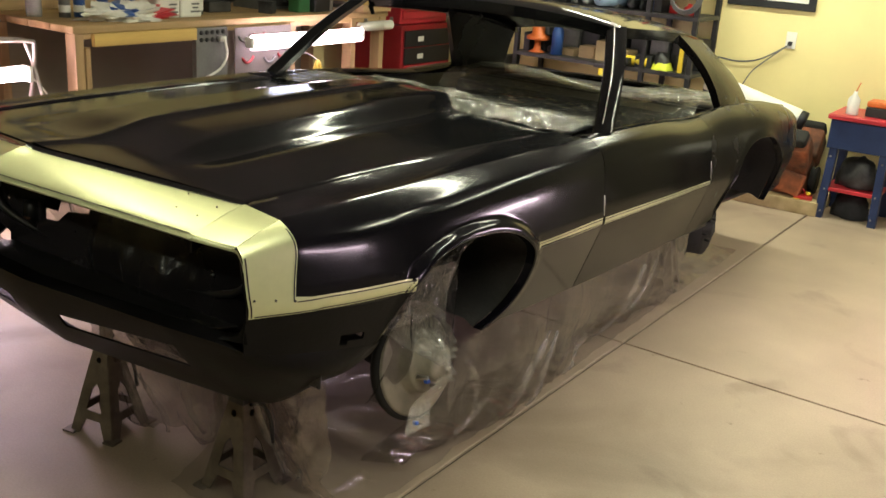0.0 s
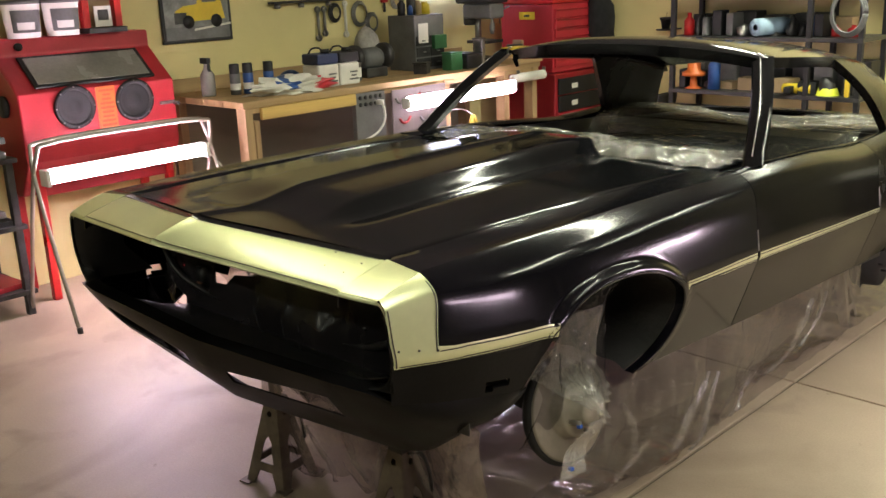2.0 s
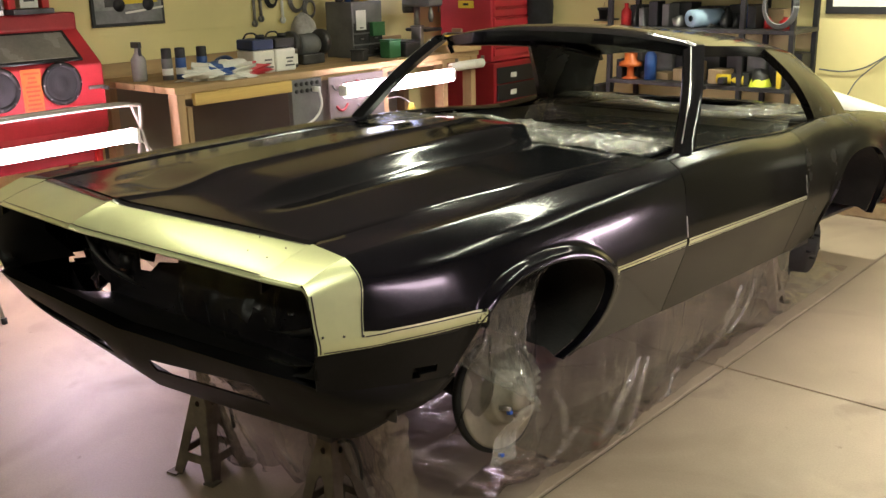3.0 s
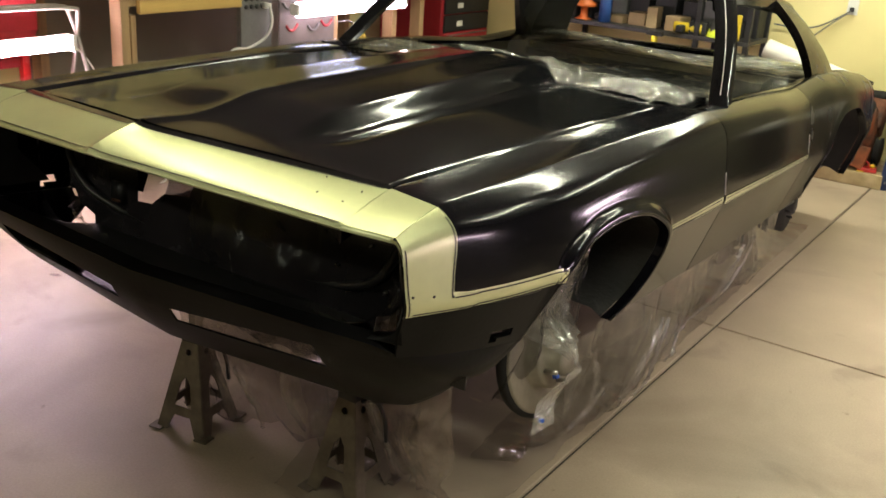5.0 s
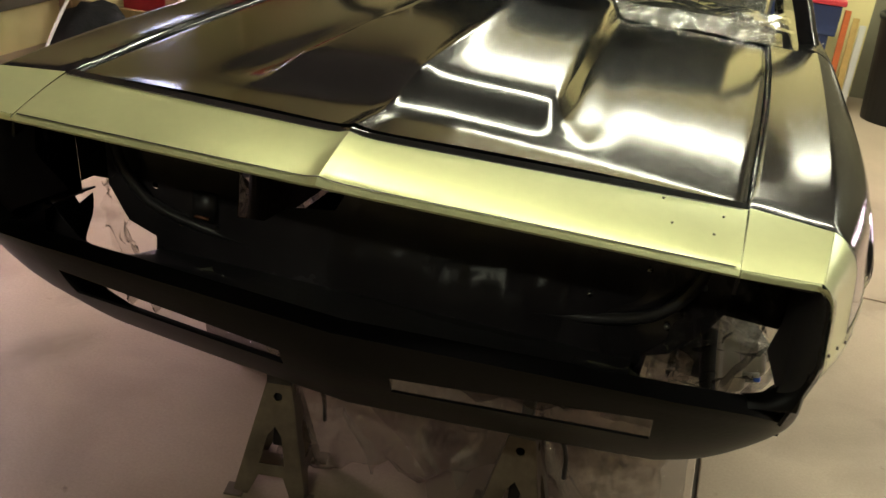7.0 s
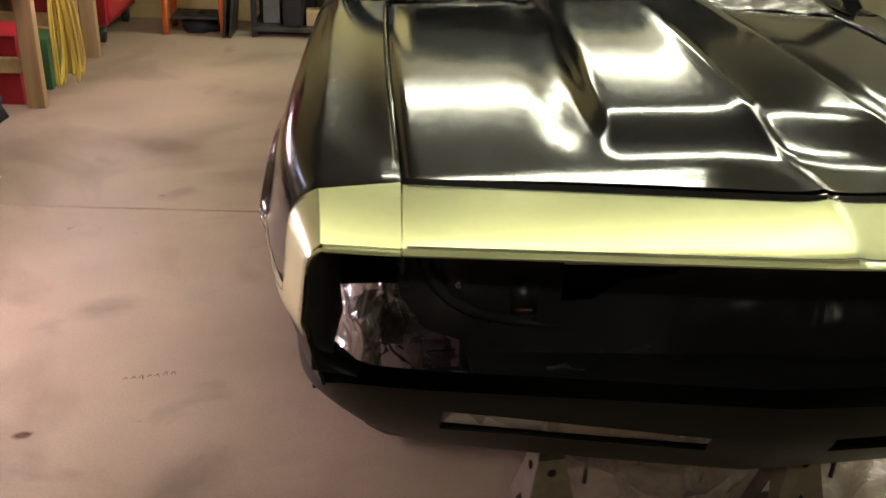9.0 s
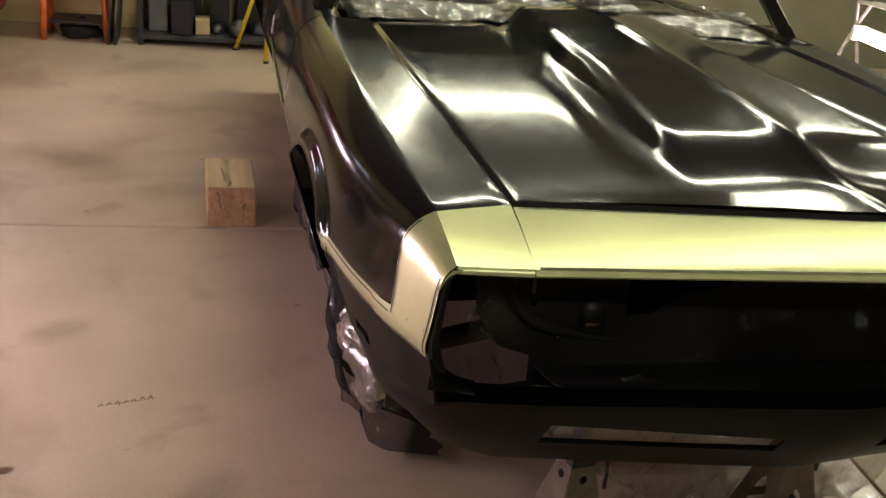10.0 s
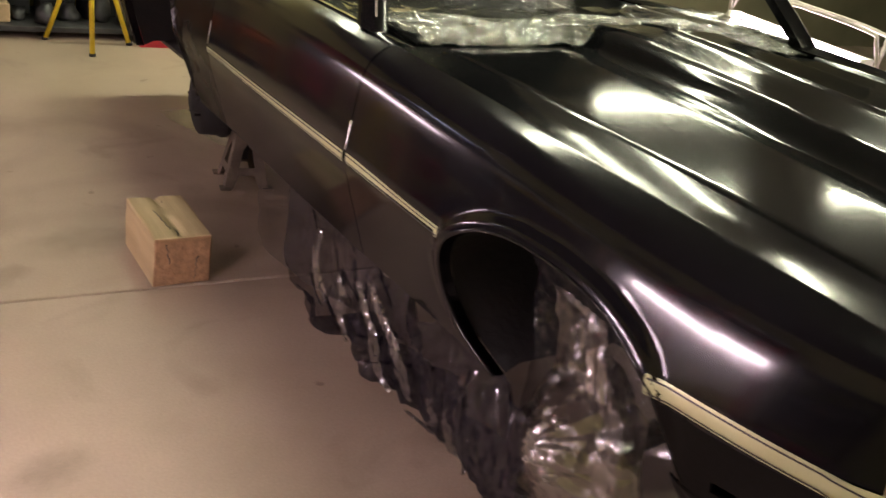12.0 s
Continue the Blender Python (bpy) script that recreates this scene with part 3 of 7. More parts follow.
for s in (1, -1):
    fr = fender_rows(s)
    bm = grid_bm(fr, flip=s > 0)
    ys = [EGG_Y + EGG_H] + [r[-1][1] for r in fr if r[-1][1] > EGG_Y + EGG_H + 0.004]
    grid_bm(fender_tail_rows(s, ys), bm, flip=s < 0)
    bmesh.ops.remove_doubles(bm, verts=bm.verts, dist=0.0008)
    hole = [f for f in bm.faces if abs(f.calc_center_median().y - 0.512) < 0.036 and abs(f.calc_center_median().z - 0.738) < 0.014]
    bmesh.ops.delete(bm, geom=hole, context="FACES")
    fender = part("fender", bm, [SIDE, DUSTY], car)
    for f in fender.data.polygons:
        f.material_index = 1 if f.center.z < 0.843 and f.center.y < 0.66 else 0
    solid(sharp(fender, 28), 0.006)
    door = part("door", grid_bm(side_rows(s, 1.7510, 2.8880, 26), flip=s > 0), DOOR if s > 0 else SIDE, car)
    solid(sharp(door, 40), 0.008)
    quarter = part("quarter_panel", grid_bm(side_rows(s, 2.8920, 4.55, 40, rear_arch, (3.17, 3.99)), flip=s > 0), REAR, car)
    solid(sharp(quarter, 40), 0.008)
    # champagne band: nose side, then the stripe along fender and door
    rows = []
    for k in steps(0, 1, 24):
        r = []
        for f in steps(0, 1, 12):
            y0 = nose_y(1.003 - k * 0.16) + 0.0005
            y1 = nose_edge(1.05 - k * 0.207) if k < 0.82 else 0.36
            y = y0 + f * (y1 - y0)
            z = crest_z(y) - k * (crest_z(y) - 0.843)
            r.append((s * (side_x(y, z) + 0.0075 * min(1, 0.3 + k * 12)), y, z + 0.0047 * (1 - min(1, k * 12))))
        rows.append(r)
    nose = part("nose_band", grid_bm(rows, flip=s < 0), CHAMP, fender, "champagne painted band")
    part("stripe", grid_bm(band(s, 0.31, 0.664, stripe_lo, stripe_hi, lambda y: 0.0035), flip=s > 0), CHAMP, fender, "champagne side stripe")
    part("stripe", grid_bm(band(s, 1.292, 1.742, stripe_lo, stripe_hi, lambda y: 0.003), flip=s > 0), CHAMP, fender, "champagne side stripe")
    part("stripe", grid_bm(band(s, 1.756, 2.884, stripe_lo, stripe_hi, lambda y: 0.006), flip=s > 0), CHAMP, door, "champagne side stripe")
    for a, b, own, o in ((0.305, 0.660, fender, lambda y: 0.0047 + 0.0040 * (1 - sstep(0.361, 0.372, y))), (1.295, 1.74, fender, lambda y: 0.0042), (1.757, 2.883, door, lambda y: 0.0072)):
        part("pinstripe", grid_bm(band(s, a, b, offset(stripe_hi, -0.0075), offset(stripe_hi, -0.0045), o), flip=s > 0), LINE, own, "dark pinstripe")
        part("pinstripe", grid_bm(band(s, min(a, 0.21) if a < 1 else a, b, offset(stripe_lo, 0.003), offset(stripe_lo, 0.006), o), flip=s > 0), LINE, own, "dark pinstripe")
    rows = [[(s * (side_x(y, z) + 0.0088), y, z) for y in (nose_edge(z) - 0.0065, nose_edge(z) - 0.003)] for z in steps(0.875, 1.045, 16)]
    part("pinstripe", grid_bm(rows, flip=s > 0), LINE, fender, "dark pinstripe")
    rows = [[(s * (side_x(y, z) + 0.0088), y, z) for y in (nose_y(z) + 0.0045, nose_y(z) + 0.008)] for z in steps(0.846, 0.985, 16)]
    part("pinstripe", grid_bm(rows, flip=s > 0), LINE, fender, "dark pinstripe")
    # rounded inner corner of the nose band over the headlamp
    G, R = gap_x(0.163), 0.048
    skin = lambda z: side_x(nose_y(min(z, 1.0)), z) + 0.0068
    top_z = lambda x: edge_z(0.175) + min(1, (x - G) / (crest_x(0.18) - G)) * (crest_z(0.181) - edge_z(0.175))
    X = skin(0.955)
    Z = top_z(X - R)
    yk = lambda x, z: nose_y(min(z, 1.0)) - 0.0012 - 0.09 * max(0, X - x)
    rows, edge = [], []
    for k in steps(0, math.pi / 2, 14):
        x0, z0 = X - R + R * math.cos(k), Z - R + R * math.sin(k)
        x0 = min(x0, skin(z0))
        z1 = Z - R + R * math.tan(k) if k < math.pi / 4 else top_z(X - R + (skin(Z) - X + R) * math.tan(math.pi / 2 - k))
        x1 = skin(z1) if k < math.pi / 4 else X - R + (skin(Z) - X + R) * math.tan(math.pi / 2 - k)
        rows.append([(s * (x0 - 0.004), yk(x0, z0) + 0.012, z0 - 0.003), (s * x0, yk(x0, z0), z0), (s * x1, yk(x1, z1), z1 + 0.003 * (k > 0.9))])
        c = 0.5 * math.sin(2 * k)
        edge.append([(s * (x0 + (x1 - x0) * q), yk(x0 + (x1 - x0) * q, z0 + (z1 - z0) * q) - 0.0012, z0 + (z1 - z0) * q) for q in (0.12 + 0.05 * c, 0.32)])
    part("nose_corner", grid_bm(rows, flip=s < 0), CHAMP, fender, "champagne rounded corner")
    part("pinstripe", grid_bm(edge[2:-2], flip=s > 0), LINE, fender, "dark pinstripe")
    rows = []
    for k in steps(0.02, 0.99, 8):
        y, g = 0.163 + k * 0.018, gap_x(0.163)
        x, z = g + k * (crest_x(0.18) - g), edge_z(y) + k * (crest_z(y) - edge_z(y))
        rows.append([(s * x, y + 0.001, z + 0.005), (s * x, y - 0.003, z + 0.002), (s * x, y - 0.003, z - 0.006)])
    part("nose_lip", grid_bm(rows, flip=s > 0), CHAMP, fender, "champagne front lip")
    for y, z in ((0.206, 0.887), (0.255, 0.882), (0.300, 0.876)):
        part("trim_hole", cyl_bm(0.003, 0.003, 8, m=pose(s * (side_x(y, z) + 0.007), y, z, 0, 90, 0)), LINE, fender, "small drilled trim hole")
    # champagne top of the fender's nose
    rows = []
    for k in steps(0.008, 1.012, 9):
        y0 = 0.163 + k * 0.018
        r = []
        for t in steps(0, 1, 5):
            y1 = 0.317 - 0.020 * k
            y = y0 + 0.001 + t * (y1 - y0)
            g = gap_x(y)
            r.append((s * (g + k * (crest_x(y) - g)), y, edge_z(y) + k * (crest_z(y) - edge_z(y)) + 0.005))
        rows.append(r)
    part("nose_band", grid_bm(rows, flip=s < 0), CHAMP, fender, "champagne painted band")
    # wheel arch lips, bare edge of the door gap, marker lamp hole
    lips = [(fender, 0.985, 0.335, [(s * (side_x(y, z) + lip_out(y, z)), y, z) for y, z in EDGE])]
    lips.append((quarter, 3.58, 0.42, [(s * (side_x(3.58 + 0.42 * math.cos(a) * 0.999, rear_arch(3.58 + 0.42 * math.cos(a) * 0.999)) + 0.008), 3.58 + 0.42 * math.cos(a) * 0.999, rear_arch(3.58 + 0.42 * math.cos(a) * 0.999)) for a in steps(0.03, math.pi - 0.03, 40)]))
    for own, c, h, pts in lips:
        part("arch_lip", tube_bm(pts, 0.0045, 8), SIDE, own)
        rows = [[p, (p[0] - s * 0.03, p[1], p[2] - 0.002)] for p in pts]
        part("arch_return", grid_bm(rows), SIDE, own)
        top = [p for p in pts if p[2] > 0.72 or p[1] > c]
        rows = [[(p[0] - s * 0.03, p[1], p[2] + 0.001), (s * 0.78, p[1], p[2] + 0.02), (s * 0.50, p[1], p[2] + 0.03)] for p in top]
        # the shade inside the well is put into this dark material
        part("wheel_well", grid_bm(rows), GRIMESHADE, own, "inner wheel well coloured near black for its shade")
        part("well_wall", box_bm(s * 0.47 - 0.01, s * 0.47 + 0.01, c - h - 0.02 if s > 0 or c > 2 else 0.80, c + h + 0.02, 0.60, 1.0), GRIMESHADE, own)
    for y, lo, hi in ((1.749, 0.885, 0.955), (2.89, 0.885, 0.96)):
        pts = [(s * (side_x(y, z) + 0.004), y, z) for z in steps(lo, hi, 6)]
        part("bare_edge", tube_bm(pts, 0.0022, 5), BARE, door, "bare steel edge at the door gap")
    # rocker underside
    part("rocker", box_bm(min(s * 0.70, s * 0.815), max(s * 0.70, s * 0.815), 1.30, 3.2, 0.60, 0.625), DUSTY, car)

lip_y = lambda x: 0.05 + 0.176 * abs(x) - 0.0
lip_z = lambda x: 1.041 - 0.060 * abs(x)
hood_y = lambda x: 0.194 + 0.23 * abs(x)
hood_z = lambda x: 1.093 - 0.0525 * abs(x)

# header panel
xs = sorted(set([-0.6285 + 1.257 * i / 50 for i in range(51)] + [-0.03, -0.02, -0.01, -0.004, 0.004, 0.01, 0.02, 0.03]))
rows = []
for x in xs:
    ridge = 0.010 * math.exp(-abs(x) / 0.016)
    a, b = Vector((x, lip_y(x) - ridge * 0.7, lip_z(x) + ridge * 0.4)), Vector((x, hood_y(x) - 0.006, hood_z(x) + ridge * 0.5))
    r = [a + Vector((0, 0.012, -0.004)), a + Vector((0, 0.004, -0.006)), a + Vector((0, 0.0, -0.003)), a + Vector((0, 0.002, -0.001))]
    for t in steps(0.04, 0.885, 7) + [0.97]:
        r.append(a.lerp(b, t) + Vector((0, 0, 0.004 * math.sin(math.pi * t) + ridge * 0.3)))
    r += [b, b + Vector((0, 0.004, -0.004)), b + Vector((0, 0.006, -0.04))]
    rows.append(r)
header = part("header_panel", grid_bm(rows), [CHAMP, BLACK], car, "champagne header panel with a centre crease")
for i, f in enumerate(header.data.polygons):
    f.material_index = 1 if i % (len(rows[0]) - 1) >= 11 else 0
solid(sharp(header, 50), 0.005)
for t0, t1 in ((0.028, 0.046), (0.84, 0.858)):
    rows = []
    for x in steps(-0.622, 0.622, 60):
        ridge = 0.010 * math.exp(-abs(x) / 0.016)
        a, b = Vector((x, lip_y(x) - ridge * 0.7, lip_z(x) + ridge * 0.4)), Vector((x, hood_y(x) - 0.006, hood_z(x) + ridge * 0.5))
        rows.append([a.lerp(b, t) + Vector((0, 0, 0.0045 + 0.004 * math.sin(math.pi * t) + ridge * 0.3)) for t in (t0, t1)])
    part("pinstripe", grid_bm(rows), LINE, header, "dark pinstripe")
# small trim holes
for x, t in ((0.497, 0.80), (0.518, 0.45), (0.583, 0.40), (0.593, 0.68)):
    a, b = Vector((x, lip_y(x), lip_z(x))), Vector((x, hood_y(x) - 0.006, hood_z(x)))
    p = a.lerp(b, t)
    part("trim_hole", cyl_bm(0.0019, 0.003, 8, m=pose(p.x, p.y, p.z + 0.0055, 18, 0, 0)), LINE, header, "small drilled trim hole")


def hood_point(a, v):
    """a: -1 to 1 across, v: 0 to 1 from front edge to cowl."""
    x0 = a * 0.626
    y = hood_y(x0) + v * (1.80 - hood_y(x0))
    x = a * (gap_x(y) - 0.005)
    e = edge_z(max(0.34, y)) - 0.002
    crown = 0.036 * (1 - abs(a) ** 1.6)
    w = 0.275 - 0.045 * (y - 0.4)
    front = sstep(0.36, 0.58, y)
    rise = (0.026 + 0.019 * (y - 0.4)) * front
    h = rise * sstep(0, 1, (w + 0.035 - abs(x)) / 0.055)
    dip = -0.010 * front * math.exp(-((abs(x) - w - 0.06) / 0.035) ** 2)
    ridge = 0.010 * math.exp(-abs(x) / 0.022)
    rear = -0.010 * sstep(0.93, 1.0, v)
    roll = -0.006 * sstep(0.978, 1.0, abs(a))
    return (x, y, e + crown * (1 - 0.24 * (y - 0.4)) + h + dip + ridge + rear + roll)


As = sorted(set(steps(-1, 1, 44) + [k * w for k in (1, -1) for w in (0.34, 0.36, 0.38, 0.40, 0.42, 0.44, 0.46, 0.012, 0.025, 0.045, 0.978, 0.984, 0.990, 0.995)]))
Vs = [0, 0.008] + steps(0.02, 0.98, 44) + [0.992, 1.0]
rows = []
for v in Vs:
    rows.append([hood_point(a, v) for a in As])
front = [(p[0], p[1] + 0.004, p[2] - 0.03) for p in rows[0]]
rear = [(p[0], p[1] + 0.002, p[2] - 0.03) for p in rows[-1]]
rows = [front] + rows + [rear]
rows = [[(r[0][0], r[0][1], r[0][2] - 0.03)] + r + [(r[-1][0], r[-1][1], r[-1][2] - 0.03)] for r in rows]
hood = part("hood", grid_bm(rows, flip=True), BLACK, car, "satin black hood with a raised centre")
sharp(hood, 45)

# cowl, firewall, dash
rows = [[(x, y, 1.125 + 0.012 * (1 - (x / 0.7) ** 2) + (y - 1.81) * 0.1) for y in (1.812, 1.90, 1.99)] for x in steps(-0.72, 0.72, 16)]
part("cowl", solid(part("cowl_panel", grid_bm(rows), BLACK, car), 0.01).data and box_bm(-0.72, 0.72, 1.80, 1.83, 0.62, 1.10), INNER, car)
rows = [[(x, y, z) for y, z in ((1.99, 1.13), (2.12, 1.125), (2.17, 1.10), (2.18, 0.92))] for x in steps(-0.72, 0.72, 8)]
solid(part("dash", grid_bm(rows), INNER, car), 0.01)
part("floor_pan", box_bm(-0.72, 0.72, 1.83, 4.3, 0.625, 0.64), INNER, car)
part("rear_bulkhead", box_bm(-0.66, 0.66, 3.42, 3.45, 0.64, 1.12), INNER, car)
for s in (1, -1):
    part("door_inner", box_bm(min(s * 0.755, s * 0.775), max(s * 0.755, s * 0.775), 1.9, 3.4, 0.64, 1.115), INNER, car)
rows = [[(x, y, z) for y, z in ((2.98, 0.70), (3.05, 0.95), (3.10, 1.10), (3.2, 1.12), (3.25, 1.0))] for x in steps(-0.6, 0.6, 8)]
solid(part("rear_seat_back", grid_bm(rows), INNER, car), 0.03)

# greenhouse
for s in (1, -1):
    a, b = Vector((s * 0.795, 1.905, 1.145)), Vector((s * 0.628, 2.265, 1.492))
    rows = []
    for t in steps(-0.03, 1.0, 10):
        c = a.lerp(b, t) + Vector((s * 0.012 * math.sin(math.pi * max(0, t)), 0, 0.012 * math.sin(math.pi * max(0, t))))
        u, v = Vector((s * 0.2, 0.9, 0.1)).normalized() * 0.040, Vector((s * 0.95, -0.25, 0.4)).normalized() * 0.022
        rows.append([c + k * u + q * v for k, q in ((-1, 1), (-0.2, 1.3), (1, 0.9), (1, -1), (-1, -1), (-1.15, 0), (-1, 1))])
    pil = part("windshield_pillar", grid_bm(rows), BLACK, car, "black windshield pillar with bare edges")
    sharp(pil, 40)
    pts = [r[1] + Vector((s * 0.001, 0, 0.001)) for r in rows]
    part("bare_edge", tube_bm([r[0] for r in rows[1:]], 0.002, 5), BARE, pil, "bare steel edge")
    part("bare_edge", tube_bm([Vector((s * 0.60, 2.262, 1.512)), Vector((s * 0.622, 2.268, 1.505)), Vector((s * 0.634, 2.278, 1.49)), Vector((s * 0.638, 2.29, 1.47))], 0.005, 6), BARE, pil, "bare steel corner")
    # sail panel and quarter shoulder
    top = bend([(s * 0.615, 2.93, 1.468), (s * 0.60, 3.15, 1.455), (s * 0.575, 3.38, 1.43), (s * 0.54, 3.52, 1.395)], 5)
    low = bend([(s * 0.752, 3.26, 1.150), (s * 0.752, 3.40, 1.152), (s * 0.745, 3.56, 1.15), (s * 0.73, 3.74, 1.147)], 5)
    rows = []
    for p, q in zip(top, low):
        p, q = Vector(p), Vector(q)
        rows.append([p.lerp(q, t) + Vector((s * 0.020 * math.sin(math.pi * t), 0.10 * (1 - t) * t, 0.012 * math.sin(math.pi * t))) for t in steps(0, 1, 10)])
    sail = part("sail_panel", grid_bm(rows, flip=s < 0), REAR, car)
    solid(sail, 0.035)
    rows = [[Vector(q), Vector(q) + Vector((s * 0.03, 0, 0.004)), Vector((s * (crest_x(q[1]) - 0.02), q[1], crest_z(q[1]) - 0.0))] for q in bend([(s * 0.755, 2.9, 1.136), (s * 0.752, 3.26, 1.150), (s * 0.752, 3.5, 1.152), (s * 0.74, 3.8, 1.15), (s * 0.70, 4.02, 1.143), (s * 0.70, 4.5, 1.10)], 5)]
    solid(part("shoulder", grid_bm(rows, flip=s > 0), REAR, car), 0.008)
roof_z = curve((2.22, 1.535), (2.35, 1.556), (2.8, 1.552), (3.15, 1.533), (3.4, 1.488), (3.56, 1.43))
roof_x = curve((2.22, 0.60), (2.35, 0.622), (2.9, 0.625), (3.3, 0.60), (3.56, 0.55))
roof_e = curve((2.22, 1.492), (2.35, 1.492), (2.9, 1.480), (3.3, 1.448), (3.56, 1.395))
rows = []
for y in [2.215] + steps(2.225, 3.55, 22):
    r = []
    for a in steps(-1, 1, 30):
        e = abs(a)
        r.append((a * roof_x(y), y + 0.06 * e**3 * (1 - sstep(2.2, 2.5, y)), roof_e(y) + (roof_z(y) - roof_e(y)) * (1 - e**2.6)))
    r = [(r[0][0] * 0.985, r[0][1], r[0][2] - 0.035)] + r + [(r[-1][0] * 0.985, r[-1][1], r[-1][2] - 0.035)]
    rows.append(r)
rows = [[(p[0], p[1] + 0.025, p[2] - 0.035) for p in rows[0]]] + rows
roof = part("roof", grid_bm(rows), BLACK, car, "satin black roof, dusty at the rear")
solid(sharp(roof, 50), 0.018)
# trunk lid and tail
rows = [[(x, y, z - 0.02 * (x / 0.7) ** 2) for y, z in ((4.02, 1.145), (4.2, 1.14), (4.45, 1.10), (4.54, 1.06))] for x in steps(-0.69, 0.69, 12)]
solid(part("trunk_lid", grid_bm(rows), REAR, car), 0.012)
part("tail_panel", box_bm(-0.76, 0.76, 4.53, 4.56, 0.66, 1.06), DUSTY, car)
part("parcel_shelf", box_bm(-0.62, 0.62, 3.45, 4.02, 1.105, 1.12), INNER, car)

# lower valance with two slots, wrapping round the corners to the wheel openings
def valance_ends(s):
    top = [(0.58, 0.148, 0.777), (0.66, 0.160, 0.777), (0.715, 0.180, 0.770), (0.742, 0.212, 0.752)]
    top += [(side_x(y, seam_z(y)) + 0.001, y, seam_z(y) - 0.002) for y in (0.265, 0.34, 0.43, 0.52, 0.60)]
    low = [(0.58, 0.407, 0.512), (0.665, 0.425, 0.532), (0.715, 0.450, 0.565), (0.745, 0.480, 0.592), (0.765, 0.510, 0.606), (0.780, 0.540, 0.614), (0.792, 0.568, 0.627), (0.803, 0.588, 0.648), (0.812, 0.598, 0.672)]
    return [(Vector((s * a[0], a[1], a[2])), Vector((s * b[0], b[1], b[2]))) for a, b in zip(bend(top, 4), bend(low, 4))]


def valance_pair(x):
    k = abs(x)
    return Vector((x, 0.165 - 0.03 * k, 0.738 + 0.068 * k)), Vector((x, 0.2865 + 0.175 * k + 0.057 * k * k, 0.538 - 0.04 * k - 0.01 * k * k))


vx = [-0.555 + 0.45 * i / 12 for i in range(13)] + [-0.07, -0.035, 0, 0.035, 0.07] + [0.105 + 0.45 * i / 12 for i in range(13)]
pairs = valance_ends(-1)[::-1] + [valance_pair(x) for x in vx] + valance_ends(1)
bm = bmesh.new()
cols = []
for i, (a, b) in enumerate(pairs):
    k = abs(a.x)
    e = min(max(k - 0.105, 0), 0.45)
    lo, hi = 0.45 + 0.17 * e, 0.635 + 0.34 * e
    j = max(0, min(i, len(pairs) - 1 - i))
    wrap = 1 - sstep(20, 37, j)
    out = Vector((0.85 * wrap * (1 if a.x > 0 else -1), -1 + 0.55 * wrap, -0.35 * wrap)).normalized()
    fade = sstep(-2, 14, j)
    cols.append([b.lerp(a, t) + out * (0.028 - 0.004 * wrap) * fade * math.sin(math.pi * t) for t in [lo * q for q in (0, 0.12, 0.3, 0.5, 0.75, 1)] + [lo + (hi - lo) * q for q in (0.33, 0.66, 1)] + [hi + (1 - hi) * q for q in (0.3, 0.6, 0.85, 1)]])
vv = [[bm.verts.new(p) for p in c] for c in cols]
under = [bm.verts.new(c[0] + Vector((0, 0.05, 0.012))) for c in cols]
inn = [bm.verts.new(c[-1] + Vector((-0.03 * (1 - sstep(20, 37, min(i, len(cols) - 1 - i))) * (1 if c[-1].x > 0 else -1), 0.05, 0.004))) for i, c in enumerate(cols)]
for i in range(len(cols) - 1):
    xm = abs(cols[i][5].x + cols[i + 1][5].x) / 2
    for j in range(12):
        if 0.105 < xm < 0.556 and 5 <= j < 8:
            continue
        bm.faces.new((vv[i][j], vv[i + 1][j], vv[i + 1][j + 1], vv[i][j + 1]))
    bm.faces.new((under[i], under[i + 1], vv[i + 1][0], vv[i][0]))
    bm.faces.new((vv[i][-1], vv[i + 1][-1], inn[i + 1], inn[i]))
val = part("valance", bm, DUSTY, car, "black front valance with two slots")
solid(sharp(val, 45), 0.005)
for s in (1, -1):
    # rounded lower corner of the grille opening, and the seam between fender and valance
    X, Z, R = side_x(0.20, 0.82) + 0.002, 0.776, 0.075
    rows = []
    for k in steps(0, math.pi / 2, 12):
        x0, z0 = X - R + R * math.cos(k), Z + R - R * math.sin(k)
        x1, z1 = X - R + R * (1 if k < math.pi / 4 else math.tan(math.pi / 2 - k)), Z + R - R * (1 if k > math.pi / 4 else math.tan(k))
        yk = lambda x, z: nose_y(z) + 0.002 - 0.30 * (X - x)
        rows.append([(s * (x0 - 0.01), yk(x0, z0) + 0.05, z0), (s * x0, yk(x0, z0), z0), (s * x1, yk(x1, z1), z1)])
    part("opening_corner", grid_bm(rows, flip=s > 0), DUSTY, car)
    pts = [(s * (side_x(y, seam_z(y)) + 0.001), y, seam_z(y) - 0.0005) for y in steps(0.25, 0.595, 16)]
    part("seam", tube_bm(pts, 0.0018, 5), VOID, val)

rows = [[(x, 0.215 - 0.03 * abs(x), 0.734 + 0.06 * abs(x)), (x, 0.34, 0.705), (x, 0.475, 0.675)] for x in steps(-0.50, 0.50, 12)]
solid(part("splash_panel", grid_bm(rows), INNER, car), 0.004)

